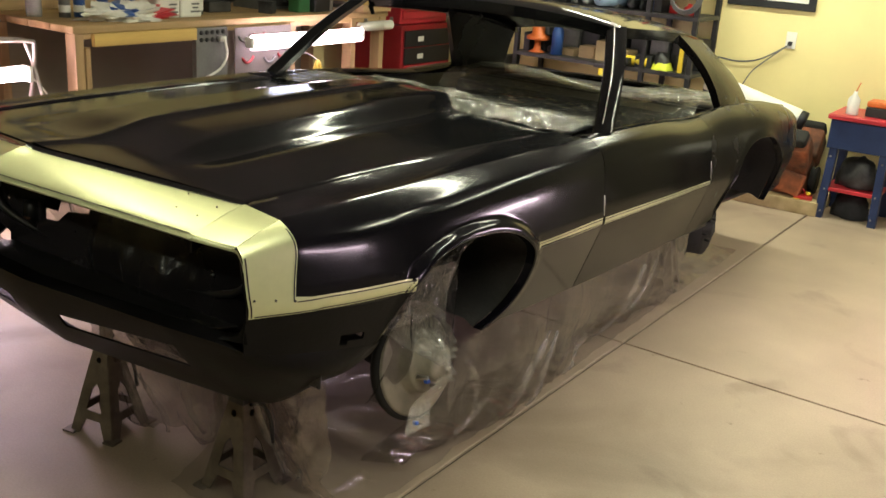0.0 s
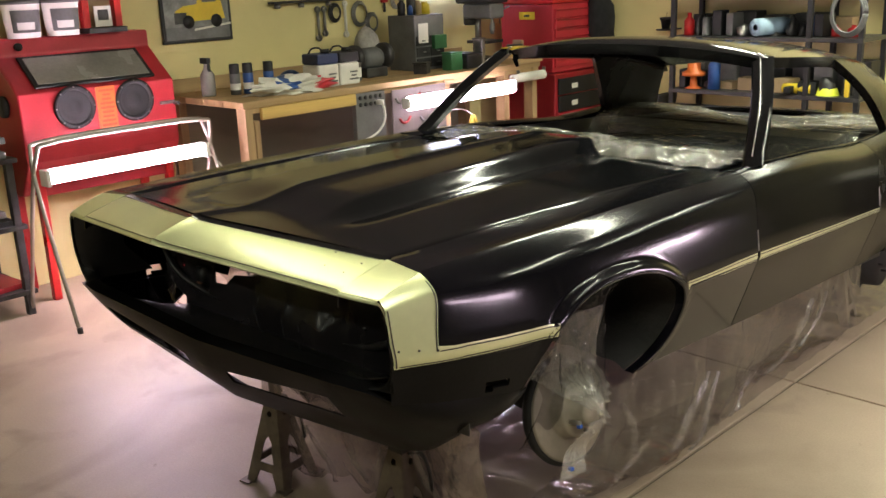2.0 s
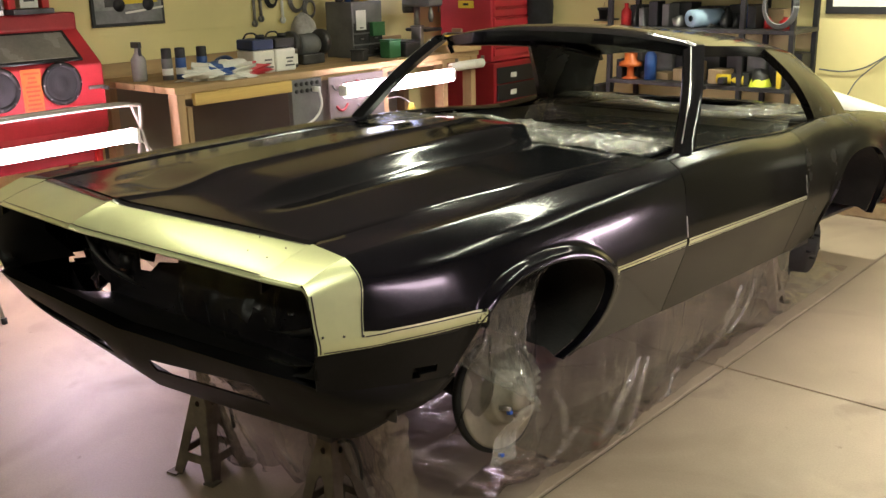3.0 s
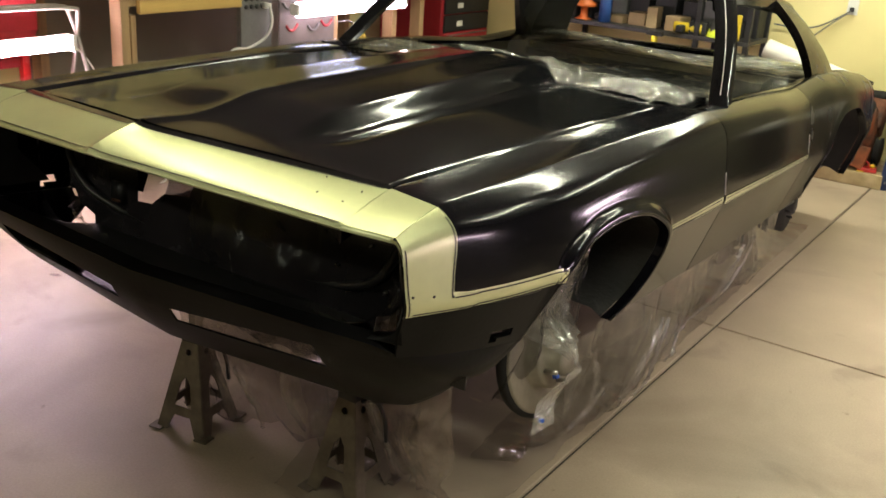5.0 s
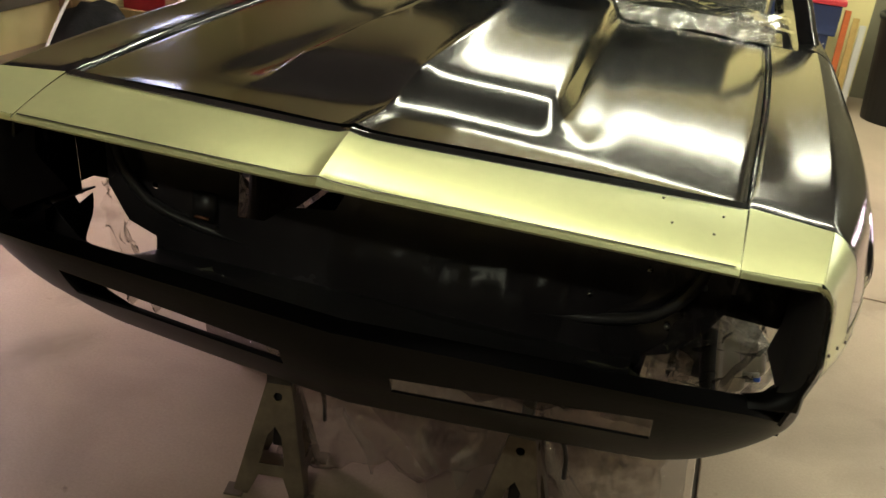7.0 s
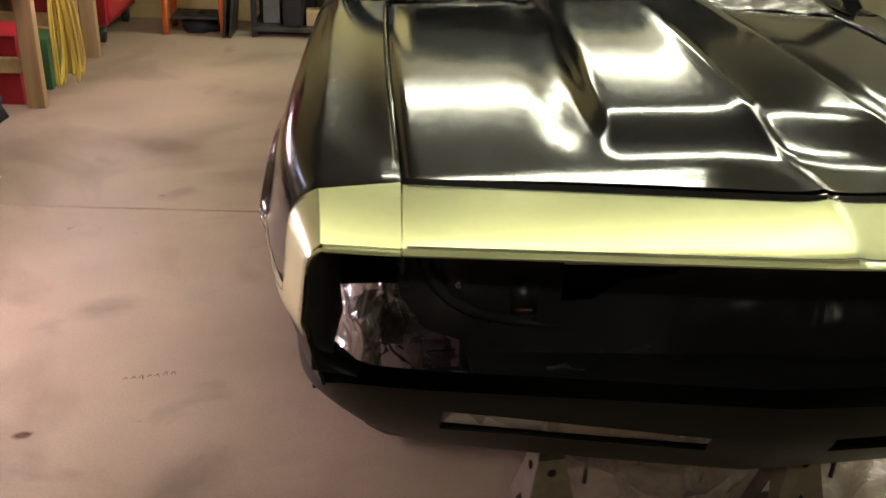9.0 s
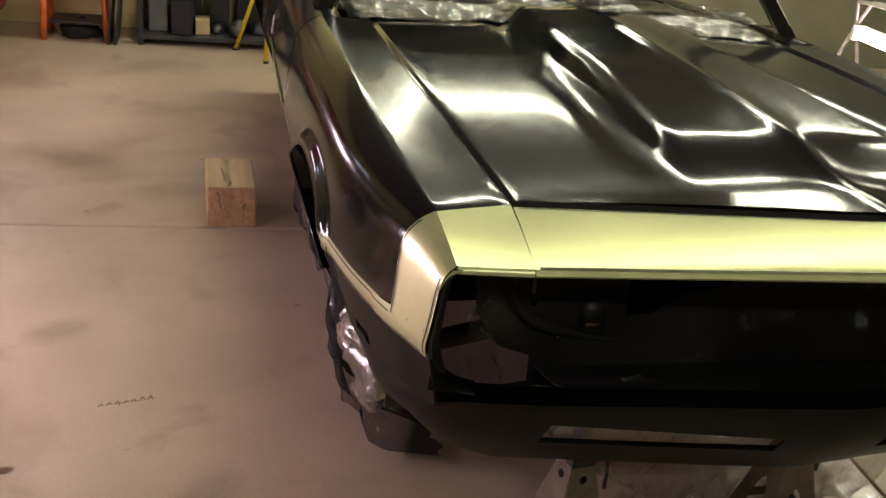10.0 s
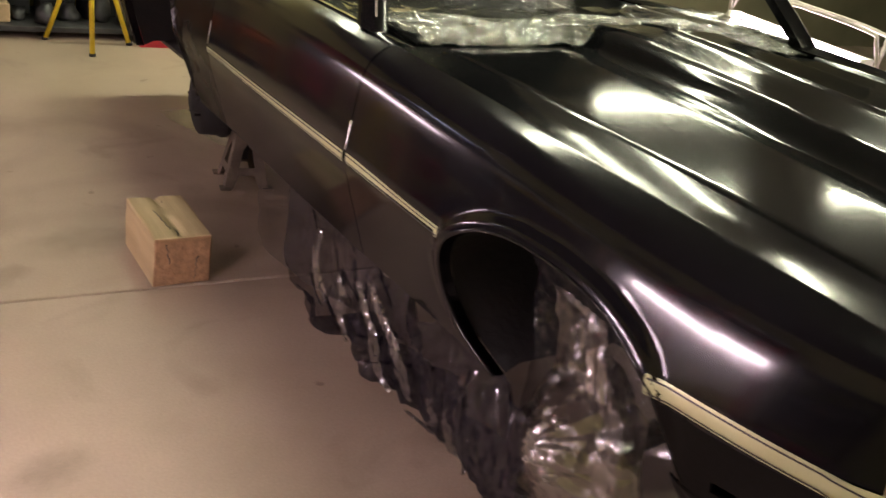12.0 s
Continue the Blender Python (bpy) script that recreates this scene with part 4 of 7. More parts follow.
# core support sheet behind the grille opening, with openings cut through
sy = lambda x: 0.45
lamp_hole = [(0.648, 0.915), (0.646, 0.82), (0.618, 0.77), (0.565, 0.715), (0.525, 0.70), (0.52, 0.645), (0.655, 0.64), (0.735, 0.67), (0.780, 0.73), (0.780, 0.915)]
ring = lambda c, r, n=8: [(c[0] + r * math.cos(2 * math.pi * k / n), c[1] + r * math.sin(2 * math.pi * k / n)) for k in range(n)]
cuts = [lamp_hole,
        ring((-0.520, 0.819), 0.008),
        [(-0.780, 0.910), (-0.640, 0.905), (-0.63, 0.80), (-0.58, 0.729), (-0.515, 0.707), (-0.513, 0.65), (-0.63, 0.634), (-0.705, 0.66), (-0.780, 0.73)],
        [(-0.33, 0.79), (-0.27, 0.795), (-0.22, 0.835), (-0.12, 0.85), (-0.10, 0.89), (-0.33, 0.89)],
        ring((-0.375, 0.753), 0.006), ring((-0.46, 0.745), 0.005)]
bm = bmesh.new()
for loop in [[(-0.79, 0.60), (0.79, 0.60), (0.79, 1.0), (-0.79, 1.0)]] + cuts:
    vs = [bm.verts.new((x, 0, z)) for x, z in loop]
    for k in range(len(vs)):
        bm.edges.new((vs[k], vs[(k + 1) % len(vs)]))
bmesh.ops.triangle_fill(bm, use_beauty=True, use_dissolve=False, edges=bm.edges)
for v in bm.verts:
    v.co.y = sy(v.co.x)
core = part("core_support", bm, SHEET, car, "black radiator support with cut openings", False)
solid(core, 0.003)
bt = part("bracket", box_bm(-0.025, 0.025, -0.02, 0.02, -0.03, 0.03, m=pose(-0.40, 0.455, 0.80)), INNER, core)
part("bracket_edge", box_bm(-0.016, 0.016, -0.003, 0.003, -0.003, 0.003, m=pose(-0.40, 0.432, 0.779)), RUSTY, core, "rusty bracket edge")
for r0 in (0.075, 0.10):
    pts = [(-0.50 + r0 * math.cos(t), 0.452, 0.70 + r0 * math.sin(t)) for t in steps(0.5, 2.3, 12)]
    part("pressed_ring", tube_bm(pts, 0.003, 5), INNER, core)
for x, z in ((0.60, 0.86), (0.55, 0.77), (0.50, 0.87), (0.40, 0.80), (0.665, 0.935)):
    part("bolt", cyl_bm(0.005, 0.008, 8, m=pose(x, sy(x) - 0.002, z, 90, 0, 0)), BARE, core, "bare bolt head")
# paler patches of film stuck on the sheet
for x0, x1, z0, z1 in ((0.14, 0.30, 0.86, 0.92), (0.15, 0.33, 0.72, 0.82)):
    rows = [[(x, 0.466 - 0.004 * math.sin(9 * x), z + 0.02 * (x - x0)) for z in steps(z0, z1, 4)] for x in steps(x0, x1, 6)]
    part("film_patch", grid_bm(rows), FILM3, core, "smoky film patch")
for s in (1, -1):
    # rounded headlamp pocket and its ribs
    pts = bend([(s * 0.60, 0.42, 0.955), (s * 0.585, 0.42, 0.87), (s * 0.52, 0.43, 0.79), (s * 0.40, 0.455, 0.745), (s * 0.30, 0.46, 0.735)], 5)
    part("support_rib", tube_bm(pts, 0.012, 6), INNER, car)
    rows = [[(s * (side_x(0.2, z) - 0.004), nose_y(z) + 0.008, z), (s * (side_x(0.2, z) - 0.022), nose_y(z) + 0.03, z), (s * 0.744, 0.30, z), (s * 0.733, min(0.45, 0.35 + max(0.0, 0.87 - z)), z)] for z in steps(0.765, 0.985, 12)]
    solid(part("headlamp_pocket", grid_bm(rows), INNER, car), 0.004)
    rows = [[(x, lip_y(x) + 0.03, lip_z(x) - 0.016), (x, 0.47, 0.985)] for x in steps(s * 0.02, s * 0.75, 8)]
    solid(part("header_underside", grid_bm(rows), INNER, car), 0.004)
    part("frame_rail", box_bm(s * 0.33 - 0.045, s * 0.33 + 0.045, 0.50, 1.9, 0.545, 0.66), INNER, car)
    part("frame_rail", box_bm(s * 0.55 - 0.045, s * 0.55 + 0.045, 2.9, 4.3, 0.56, 0.66), INNER, car)
    part("apron", box_bm(s * 0.46 - 0.006, s * 0.46 + 0.006, 0.49 if s > 0 else 1.36, 1.8, 0.64, 1.03), INNER, car)
    # front hub with brake disc, hanging low at full droop
    hm = pose(s * 0.70, 0.99, 0.485, 0, s * 78, 0) @ pose(0, 0, 0, s * 6)
    hub = part("front_hub", lathe_bm([(0.02, -0.10), (0.05, -0.10), (0.06, -0.035), (0.15, -0.03), (0.166, -0.022), (0.172, -0.008), (0.170, 0.004), (0.158, 0.008)], 40, m=hm), GRIMESHADE, car, "brake hub without a wheel")
    part("disc", lathe_bm([(0.158, 0.006), (0.157, 0.012), (0.150, 0.015), (0.092, 0.015), (0.085, 0.018), (0.080, 0.050), (0.072, 0.057), (0.045, 0.060), (0.040, 0.095), (0.034, 0.104), (0.0, 0.106)], 40, m=hm), ROTOR, hub, "tan primed brake disc")
    for k in range(5):
        a = 2 * math.pi * k / 5
        part("stud", cyl_bm(0.007, 0.04, 8, m=pose(s * 0.70, 0.99, 0.485, 0, s * 78, 0) @ pose(0.06 * math.cos(a), 0.06 * math.sin(a), 0.05)), BARE, hub, "steel wheel stud")
    part("control_arm", tube_bm([(s * 0.66, 0.99, 0.44), (s * 0.45, 0.97, 0.50), (s * 0.33, 0.93, 0.57)], 0.028, 8), GRIMESHADE, car)
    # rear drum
    drum = part("rear_drum", lathe_bm([(0.0, 0.06), (0.04, 0.06), (0.05, 0.03), (0.135, 0.028), (0.14, -0.05), (0.15, -0.055), (0.15, -0.075), (0.0, -0.08)], 26, m=pose(s * 0.70, 3.50, 0.52, 0, s * 90, 0)), GRIMESHADE, car, "grimy rear brake drum without a wheel")
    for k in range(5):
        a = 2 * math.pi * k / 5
        part("stud", cyl_bm(0.006, 0.026, 8, m=pose(s * 0.70, 3.50, 0.52, 0, s * 90, 0) @ pose(0.06 * math.cos(a), 0.06 * math.sin(a), 0.03)), GRIMESHADE, drum)
part("rear_axle", tube_bm([(-0.66, 3.50, 0.52), (-0.15, 3.50, 0.52), (0, 3.50, 0.52), (0.15, 3.50, 0.52), (0.66, 3.50, 0.52)], [0.04, 0.04, 0.12, 0.04, 0.04], 10), GRIMESHADE, car)
part("crossmember", box_bm(-0.42, 0.42, 0.86, 1.06, 0.50, 0.60), GRIMESHADE, car)


# ---------- things: helpers ----------
def thing(name, label, cat, m=None, group=""):
    o = new(name)
    if m is not None:
        o.matrix_world = m
    return tagged(o, label, cat, group)


def pbox(name, par, m, x0, x1, y0, y1, z0, z1, bev=0.004, label="", mm=None):
    o = part(name, box_bm(x0, x1, y0, y1, z0, z1, m=mm), m, par, label, False)
    if bev:
        bevel(o, bev)
    return o


def bars(par, m, x, y, z, w, h, n, axis="y", gap=0.45):
    """Plain bars in place of small print, on a face whose normal is +x (axis y) or -y (axis x)."""
    rnd = random.Random(n * 7 + int(w * 1000))
    for k in range(n):
        zz = z + h / 2 - h * (k + 0.5) / n
        ww, hh = w * rnd.uniform(0.45, 1.0), h / n * gap / 2
        if axis == "y":
            part("print_bar", box_bm(x, x + 0.0015, y - ww / 2, y + ww / 2, zz - hh, zz + hh), m, par, "", False)
        else:
            part("print_bar", box_bm(x - ww / 2, x + ww / 2, y - 0.0015, y, zz - hh, zz + hh), m, par, "", False)


def crumple(name, label, cat, m, size, mtl, seed=0, amp=0.35, n=3):
    """A lump of cloth, bag or scrap: a squashed ball with folds, flat underneath."""
    bm = bmesh.new()
    bmesh.ops.create_icosphere(bm, subdivisions=n, radius=1)
    off = Vector((seed * 3.1, seed * 1.7, seed))
    for v in bm.verts:
        d = 1 + amp * (noise.noise(v.co * 1.6 + off) + 0.6 * noise.noise(v.co * 4.1 + off))
        v.co = Vector((v.co.x * size[0] * d, v.co.y * size[1] * d, max(-0.35, v.co.z) * size[2] * d + 0.35 * size[2]))
        v.co.z = max(0, v.co.z)
    o = link(name, bm, mtl)
    o.matrix_world = m
    return tagged(o, label, cat)


# ---------- jack stands ----------
STAND = mat("stand_steel", (0.19, 0.15, 0.11), 0.55, 0.2, 0.25, 10.0, 0.05, 60)


def stand_face(m, b, h):
    """One pressed side of a stand: a tapering plate with a notch between the feet, a three-cornered window and bolt holes."""
    out = [(-b, 0), (-b + 0.035, 0), (-0.030, 0.055), (0.030, 0.055), (b - 0.035, 0), (b, 0), (0.026, h), (-0.026, h)]
    win = [(-b * 0.36, 0.085), (b * 0.36, 0.085), (b * 0.20, 0.16), (0.0, 0.185), (-b * 0.20, 0.16)]
    eye = [(0.011 * math.cos(a), h - 0.045 + 0.011 * math.sin(a)) for a in steps(0, 2 * math.pi, 10)[:-1]]
    bm = bmesh.new()
    for loop in (out, win, eye):
        vs = [bm.verts.new((x, 0, z)) for x, z in loop]
        for k in range(len(vs)):
            bm.edges.new((vs[k], vs[(k + 1) % len(vs)]))
    bmesh.ops.triangle_fill(bm, use_beauty=True, use_dissolve=False, edges=bm.edges)
    bmesh.ops.transform(bm, matrix=m, verts=bm.verts)
    return bm


def jack_stand(x, y, top, turn):
    root = thing("jack_stand", "worn tan steel jack stand holding the car off the concrete", "jack stand", pose(x, y, 0, 0, 0, turn), "jack stands under the car")
    b, h = 0.088, 0.30
    lean = math.degrees(math.atan2(b - 0.026, h))
    for k in range(4):
        face = part("side_plate", stand_face(pose(0, 0, 0, 0, 0, 90 * k) @ pose(0, -b, 0, -lean, 0, 0), b, h / math.cos(radians(lean))), STAND, root, "", False)
        solid(face, 0.005)
    for k in range(4):
        a = radians(45 + 90 * k)
        c, s = math.cos(a) * math.sqrt(2), math.sin(a) * math.sqrt(2)
        part("foot", box_bm(-0.022, 0.022, -0.022, 0.022, 0, 0.006, m=pose(c * b * 0.97, s * b * 0.97, 0)), STAND, root, "", False)
    pbox("collar", root, DSTEEL, -0.031, 0.031, -0.031, 0.031, h - 0.02, h + 0.012, 0.004)
    pbox("ratchet_bar", root, DSTEEL, -0.014, 0.014, -0.018, 0.018, 0.10, top - 0.02)
    for k in range(6):
        pbox("ratchet_tooth", root, DSTEEL, -0.012, 0.012, 0.018, 0.026, h + 0.02 + 0.026 * k, h + 0.034 + 0.026 * k, 0.002)
    pbox("saddle", root, DSTEEL, -0.03, 0.03, -0.055, 0.055, top - 0.022, top, 0.006)
    for s in (-1, 1):
        pbox("saddle_horn", root, DSTEEL, -0.03, 0.03, s * 0.055 - 0.008, s * 0.055 + 0.008, top - 0.01, top + 0.018, 0.004)
    part("ratchet_lever", tube_bm(bend([(0.03, 0, h - 0.02), (0.075, 0.01, h - 0.01), (0.10, 0.015, h - 0.06), (0.105, 0.02, h - 0.13)], 4), 0.006, 6), DSTEEL, root)


def car_z(x, y, z):
    return (car.matrix_world @ Vector((x, y, z))).z


jack_stand(-0.29, 0.66, car_z(0, 0.63, 0.545), 10)
jack_stand(0.30, 0.70, car_z(0, 0.67, 0.545), 2)
jack_stand(0.565, 3.40, car_z(0, 3.40, 0.56), 8)
jack_stand(-0.565, 3.40, car_z(0, 3.40, 0.56), -8)

# ---------- timber block ----------
block = thing("timber_block", "cracked square timber offcut standing on the concrete floor", "wood block", pose(-1.055, 2.75, 0, 0, 0, 2))
bm = bmesh.new()
bmesh.ops.create_cube(bm, size=1)
bmesh.ops.subdivide_edges(bm, edges=bm.edges, cuts=9, use_grid_fill=True)
for v in bm.verts:
    x, y, z = v.co
    crack = math.exp(-((x - 0.02 - 0.03 * math.sin(y * 9)) / 0.045) ** 2) if z > 0.4 or y < -0.4 else 0
    v.co = Vector((x * 0.19, y * 0.33, (z + 0.5) * 0.172))
    v.co.z -= 0.014 * crack * (1 if z > 0.4 else 0)
    v.co.y += 0.010 * crack * (1 if y < -0.4 else 0) * (1 if z > -0.2 else 0.3)
    v.co += 0.0035 * Vector(noise.noise_vector(v.co * 16)) if v.co.z > 0.002 else Vector()
body = part("timber", bm, [TIMBER, ENDGRAIN], block, "", True)
for f in body.data.polygons:
    f.material_index = 1 if abs(f.normal.y) > 0.8 else 0
bevel(sharp(body, 50), 0.006)
# drying cracks in its top and end
rnd = random.Random(14)
for x0, lean, y0, y1 in ((0.004, 0.10, -0.15, 0.12), (-0.03, -0.06, -0.10, 0.05)):
    pts = [(x0 + lean * y + rnd.uniform(-0.004, 0.004), y, 0.1715 - 0.014 * math.exp(-((x0 + lean * y) / 0.19 - 0.02 - 0.03 * math.sin(y * 27)) ** 2 / 0.002)) for y in steps(y0, y1, 12)]
    part("crack", tube_bm(pts, 0.0022, 5), JOINT, block, "dark drying crack")
for x0, z0, z1, lean in ((0.0, 0.05, 0.165, 0.12), (-0.045, 0.08, 0.15, -0.2), (0.05, 0.02, 0.10, 0.1)):
    pts = [(x0 + lean * (z - 0.1) + rnd.uniform(-0.004, 0.004), -0.1645 + 0.009 * math.exp(-((x0 / 0.19 - 0.02) / 0.045) ** 2), z) for z in steps(z0, z1, 8)]
    part("crack", tube_bm(pts, 0.0022, 5), JOINT, block, "dark drying crack")

# ---------- floor lamps ----------
def floor_lamp(m, length, label, tube, tall=1.0):
    """A folding tube trestle with a long fluorescent tube slung between its frames. Local y runs along the tube."""
    root = thing("work_light", label, "work light", m, "trestle work lights")
    h = length / 2
    for s, lean in ((1, 1), (-1, -1)):
        pts = bend([(0.26 * s, -h - 0.02, 0.0), (0.06 * s, -h - 0.02, 0.62), (-0.03 * s, -h, 0.90), (-0.04 * s, -h + 0.07, 0.955), (-0.04 * s, 0, 0.965), (-0.04 * s, h - 0.07, 0.955), (-0.03 * s, h, 0.90), (0.06 * s, h + 0.02, 0.62), (0.26 * s, h + 0.02, 0.0)], 6)
        part("frame", tube_bm(pts, 0.011, 8), CHROME, root)
        for y in (-h - 0.02, h + 0.02):
            part("rubber_foot", cyl_bm(0.015, 0.03, 10, m=pose(0.262 * s, y, 0)), RUBBER, root)
    pbox("housing", root, WHITE, -0.035, -0.012, -h + 0.03, h - 0.03, 0.735, 0.815)
    for z in (0.760, 0.790):
        part("tube", cyl_bm(0.018, length - 0.1, 14, m=pose(0.02, -h + 0.05, z, -90, 0, 0)), tube, root, "lit fluorescent tube")
    for y in (-h + 0.04, h - 0.04):
        pbox("end_cap", root, WHITE, -0.03, 0.05, y - 0.012, y + 0.012, 0.732, 0.818)
    part("cable", tube_bm(bend([(0, h - 0.05, 0.80), (0.05, h + 0.08, 0.6), (0.08, h + 0.15, 0.2), (0.12, h + 0.4, 0.012), (0.3, h + 0.9, 0.012)], 6), 0.005, 6), WHITE, root)
    root.scale = (1, 1, tall)
    return root


floor_lamp(pose(-2.58, 1.43, 0, 0, 0, 2), 1.05, "chrome trestle work light with glowing tubes beside the blast cabinet", PTUBE)
floor_lamp(pose(2.32, 3.22, 0, 0, 0, 178), 1.0, "chrome trestle work light with glowing tubes near the far wall", DTUBE, 0.93)
# Unseen lamp placed where the pink streak on the fender needs one.
floor_lamp(pose(3.55, 1.70, 0, 0, 0, 178), 1.1, "unseen trestle work light added for the fender's pink highlight", DTUBE, 1.15)
bl = thing("bench_light", "white strip light with a glowing tube fixed along the bench front", "strip light", pose(-2.36, 3.89, 0.885))
pbox("housing", bl, WHITE, -0.005, 0.012, -0.57, 0.57, -0.02, 0.03)
for y in (-0.35, 0.35):
    pbox("bracket", bl, STEEL, -0.10, -0.005, y - 0.015, y + 0.015, 0.0, 0.02)
for y in (-0.56, 0.56):
    pbox("end_cap", bl, WHITE, 0.0, 0.06, y - 0.012, y + 0.012, -0.03, 0.04)
rl = thing("paper_roll", "white paper roll lying at the bench front", "paper roll", pose(-2.40, 4.52, 0.93))
part("roll", cyl_bm(0.032, 0.26, 18, m=pose(0, 0, 0, -90, 0, 0)), PAPER, rl)
part("core", cyl_bm(0.012, 0.262, 12, m=pose(0, -0.001, 0, -90, 0, 0)), CARD, rl)
for z in (-0.022, 0.03):
    part("tube", cyl_bm(0.022, 1.10, 14, m=pose(0.04, -0.55, z, -90, 0, 0)), BTUBE, bl, "lit fluorescent tube")

# ---------- blast cabinet ----------
cab = thing("blast_cabinet", "red sandblasting cabinet with sloped window and black glove ports", "blast cabinet", pose(-2.9, 1.48, 0))
prof = [(0.0, 0.80), (0.0, 1.17), (-0.235, 1.36), (-0.235, 1.455), (-0.40, 1.455), (-0.40, 0.80), (-0.27, 0.60), (-0.13, 0.60)]
bm = bmesh.new()
a, b = [bm.verts.new((x, -0.47, z)) for x, z in prof], [bm.verts.new((x, 0.47, z)) for x, z in prof]
bm.faces.new(a[::-1])
bm.faces.new(b)
for i in range(len(prof)):
    j = (i + 1) % len(prof)
    bm.faces.new((a[i], b[i], b[j], a[j]))
bmesh.ops.recalc_face_normals(bm, faces=bm.faces)
bevel(part("body", bm, RED, cab, "", False), 0.012, 3)
sl = pose(-0.118, 0, 1.267, 0, math.degrees(math.atan2(0.19, 0.235)), 0)
pbox("window_frame", cab, RUBBER, -0.125, 0.125, -0.36, 0.36, 0.001, 0.016, 0.004, "black window gasket", sl)
pbox("window", cab, GLASS, -0.105, 0.105, -0.335, 0.335, 0.014, 0.020, 0.002, "dusty viewing window", sl)
for y in (-0.165, 0.20):
    pm = pose(0.0, y, 1.075, 0, 90, 0)
    port = part("glove_port", lathe_bm([(0.088, -0.02), (0.088, 0.0), (0.118, 0.002), (0.122, 0.012), (0.112, 0.022), (0.098, 0.022), (0.092, 0.006), (0.05, -0.012), (0.0, -0.016)], 30, m=pm), RUBBER, cab, "black rubber glove port")
    part("glove", lathe_bm([(0.0, 0.016), (0.03, 0.014), (0.055, 0.004), (0.075, 0.012), (0.098, 0.008)], 26, m=pm), RUBBER, port, "folded black glove")
    for k in range(8):
        t = 2 * math.pi * k / 8
        part("screw", cyl_bm(0.005, 0.004, 8, m=pm @ pose(0.112 * math.cos(t), 0.112 * math.sin(t), 0.02)), STEEL, port)
pbox("warning_label", cab, ORANGE, 0, 0.0025, -0.03, 0.085, 0.93, 1.17, 0.0, "orange printed label")
bars(cab, mat("label_print", (0.45, 0.07, 0.02), 0.6), 0.003, 0.03, 1.05, 0.09, 0.22, 9)
hd = pbox("latch", cab, STEEL, 0.0, 0.02, 0.36, 0.46, 1.025, 1.045, 0.006)
part("latch_pin", cyl_bm(0.012, 0.05, 10, m=pose(0.01, 0.45, 1.03, 0, 90, 0)), STEEL, cab)
part("side_port", cyl_bm(0.06, 0.02, 20, m=pose(-0.18, -0.47, 1.10, 90, 0, 0)), RUBBER, cab)
part("knob", cyl_bm(0.022, 0.02, 14, m=pose(-0.235, -0.33, 1.41, 0, 90, 0)), RUBBER, cab)
for x in (-0.05, -0.36):
    for y in (-0.40, 0.40):
        pbox("leg", cab, RED2, x - 0.022, x + 0.022, y - 0.022, y + 0.022, 0, 0.82, 0.004)
pbox("lower_tray", cab, DRED, -0.36, -0.05, -0.40, 0.40, 0.60, 0.66)


def bucket(x, y, z, label):
    root = thing("bucket", label, "bucket", pose(x, y, z), "buckets on the cabinet")
    b = part("pail", lathe_bm([(0.0, 0.0), (0.088, 0.0), (0.10, 0.17), (0.104, 0.175), (0.104, 0.19), (0.0, 0.19)], 26), PAPER, root, "white plastic pail")
    part("lid", lathe_bm([(0.0, 0.205), (0.098, 0.205), (0.106, 0.198), (0.106, 0.182), (0.102, 0.18)], 26), GREY, root, "grey lid")
    rows = [[(0.0935 * math.cos(t) * k, 0.0935 * math.sin(t) * k, z2) for z2, k in ((0.03, 0.985), (0.15, 1.065))] for t in steps(-1.0, 0.9, 12)]
    part("label_band", grid_bm(rows), GREY, root, "dark printed label")
    rows = [[(0.0945 * math.cos(t) * k, 0.0945 * math.sin(t) * k, z2) for z2, k in ((0.045, 0.99), (0.085, 1.025))] for t in steps(-0.7, 0.3, 8)]
    part("label_panel", grid_bm(rows), WHITE, root)
    return root


bucket(-3.14, 1.20, 1.456, "white pail with grey label standing on the red cabinet")
bucket(-3.14, 1.425, 1.456, "white pail with a picture label on the red cabinet")
rf = thing("red_bracket", "red steel bracket frame standing on the blast cabinet", "bracket", pose(-3.14, 1.665, 1.456))
pbox("base", rf, DSTEEL, -0.08, 0.08, -0.12, 0.12, 0, 0.03)
for y in (-0.10, 0.10):
    pbox("upright", rf, RED2, -0.025, 0.025, y - 0.022, y + 0.022, 0.03, 0.42)
pbox("back_plate", rf, CARD, -0.03, -0.02, -0.08, 0.08, 0.03, 0.40)
pc = pbox("photo_card", rf, PAPER, 0.03, 0.034, -0.055, 0.05, 0.035, 0.15, 0.0, "white card with a small photo")
pbox("photo", rf, DSTEEL, 0.034, 0.036, -0.035, 0.03, 0.07, 0.13, 0.0)

# ---------- posters ----------
po = thing("car_poster", "framed poster of a yellow antique car on the wall", "poster", pose(-3.298, 2.40, 1.345))
pbox("frame", po, RUBBER, 0, 0.02, -0.26, 0.26, 0, 0.40, 0.003)
pbox("print", po, mat("poster_grey", (0.30, 0.31, 0.30), 0.6, 0, 0.3, 9.0), 0.02, 0.022, -0.24, 0.24, 0.02, 0.38, 0.0)
pbox("road", po, mat("poster_road", (0.20, 0.20, 0.21), 0.6, 0, 0.2, 9.0), 0.022, 0.0225, -0.24, 0.24, 0.02, 0.10, 0.0)
pbox("kerb_line", po, PAPER, 0.0225, 0.023, -0.02, 0.26, 0.075, 0.088, 0.0, "", pose(0, 0, 0, 6))
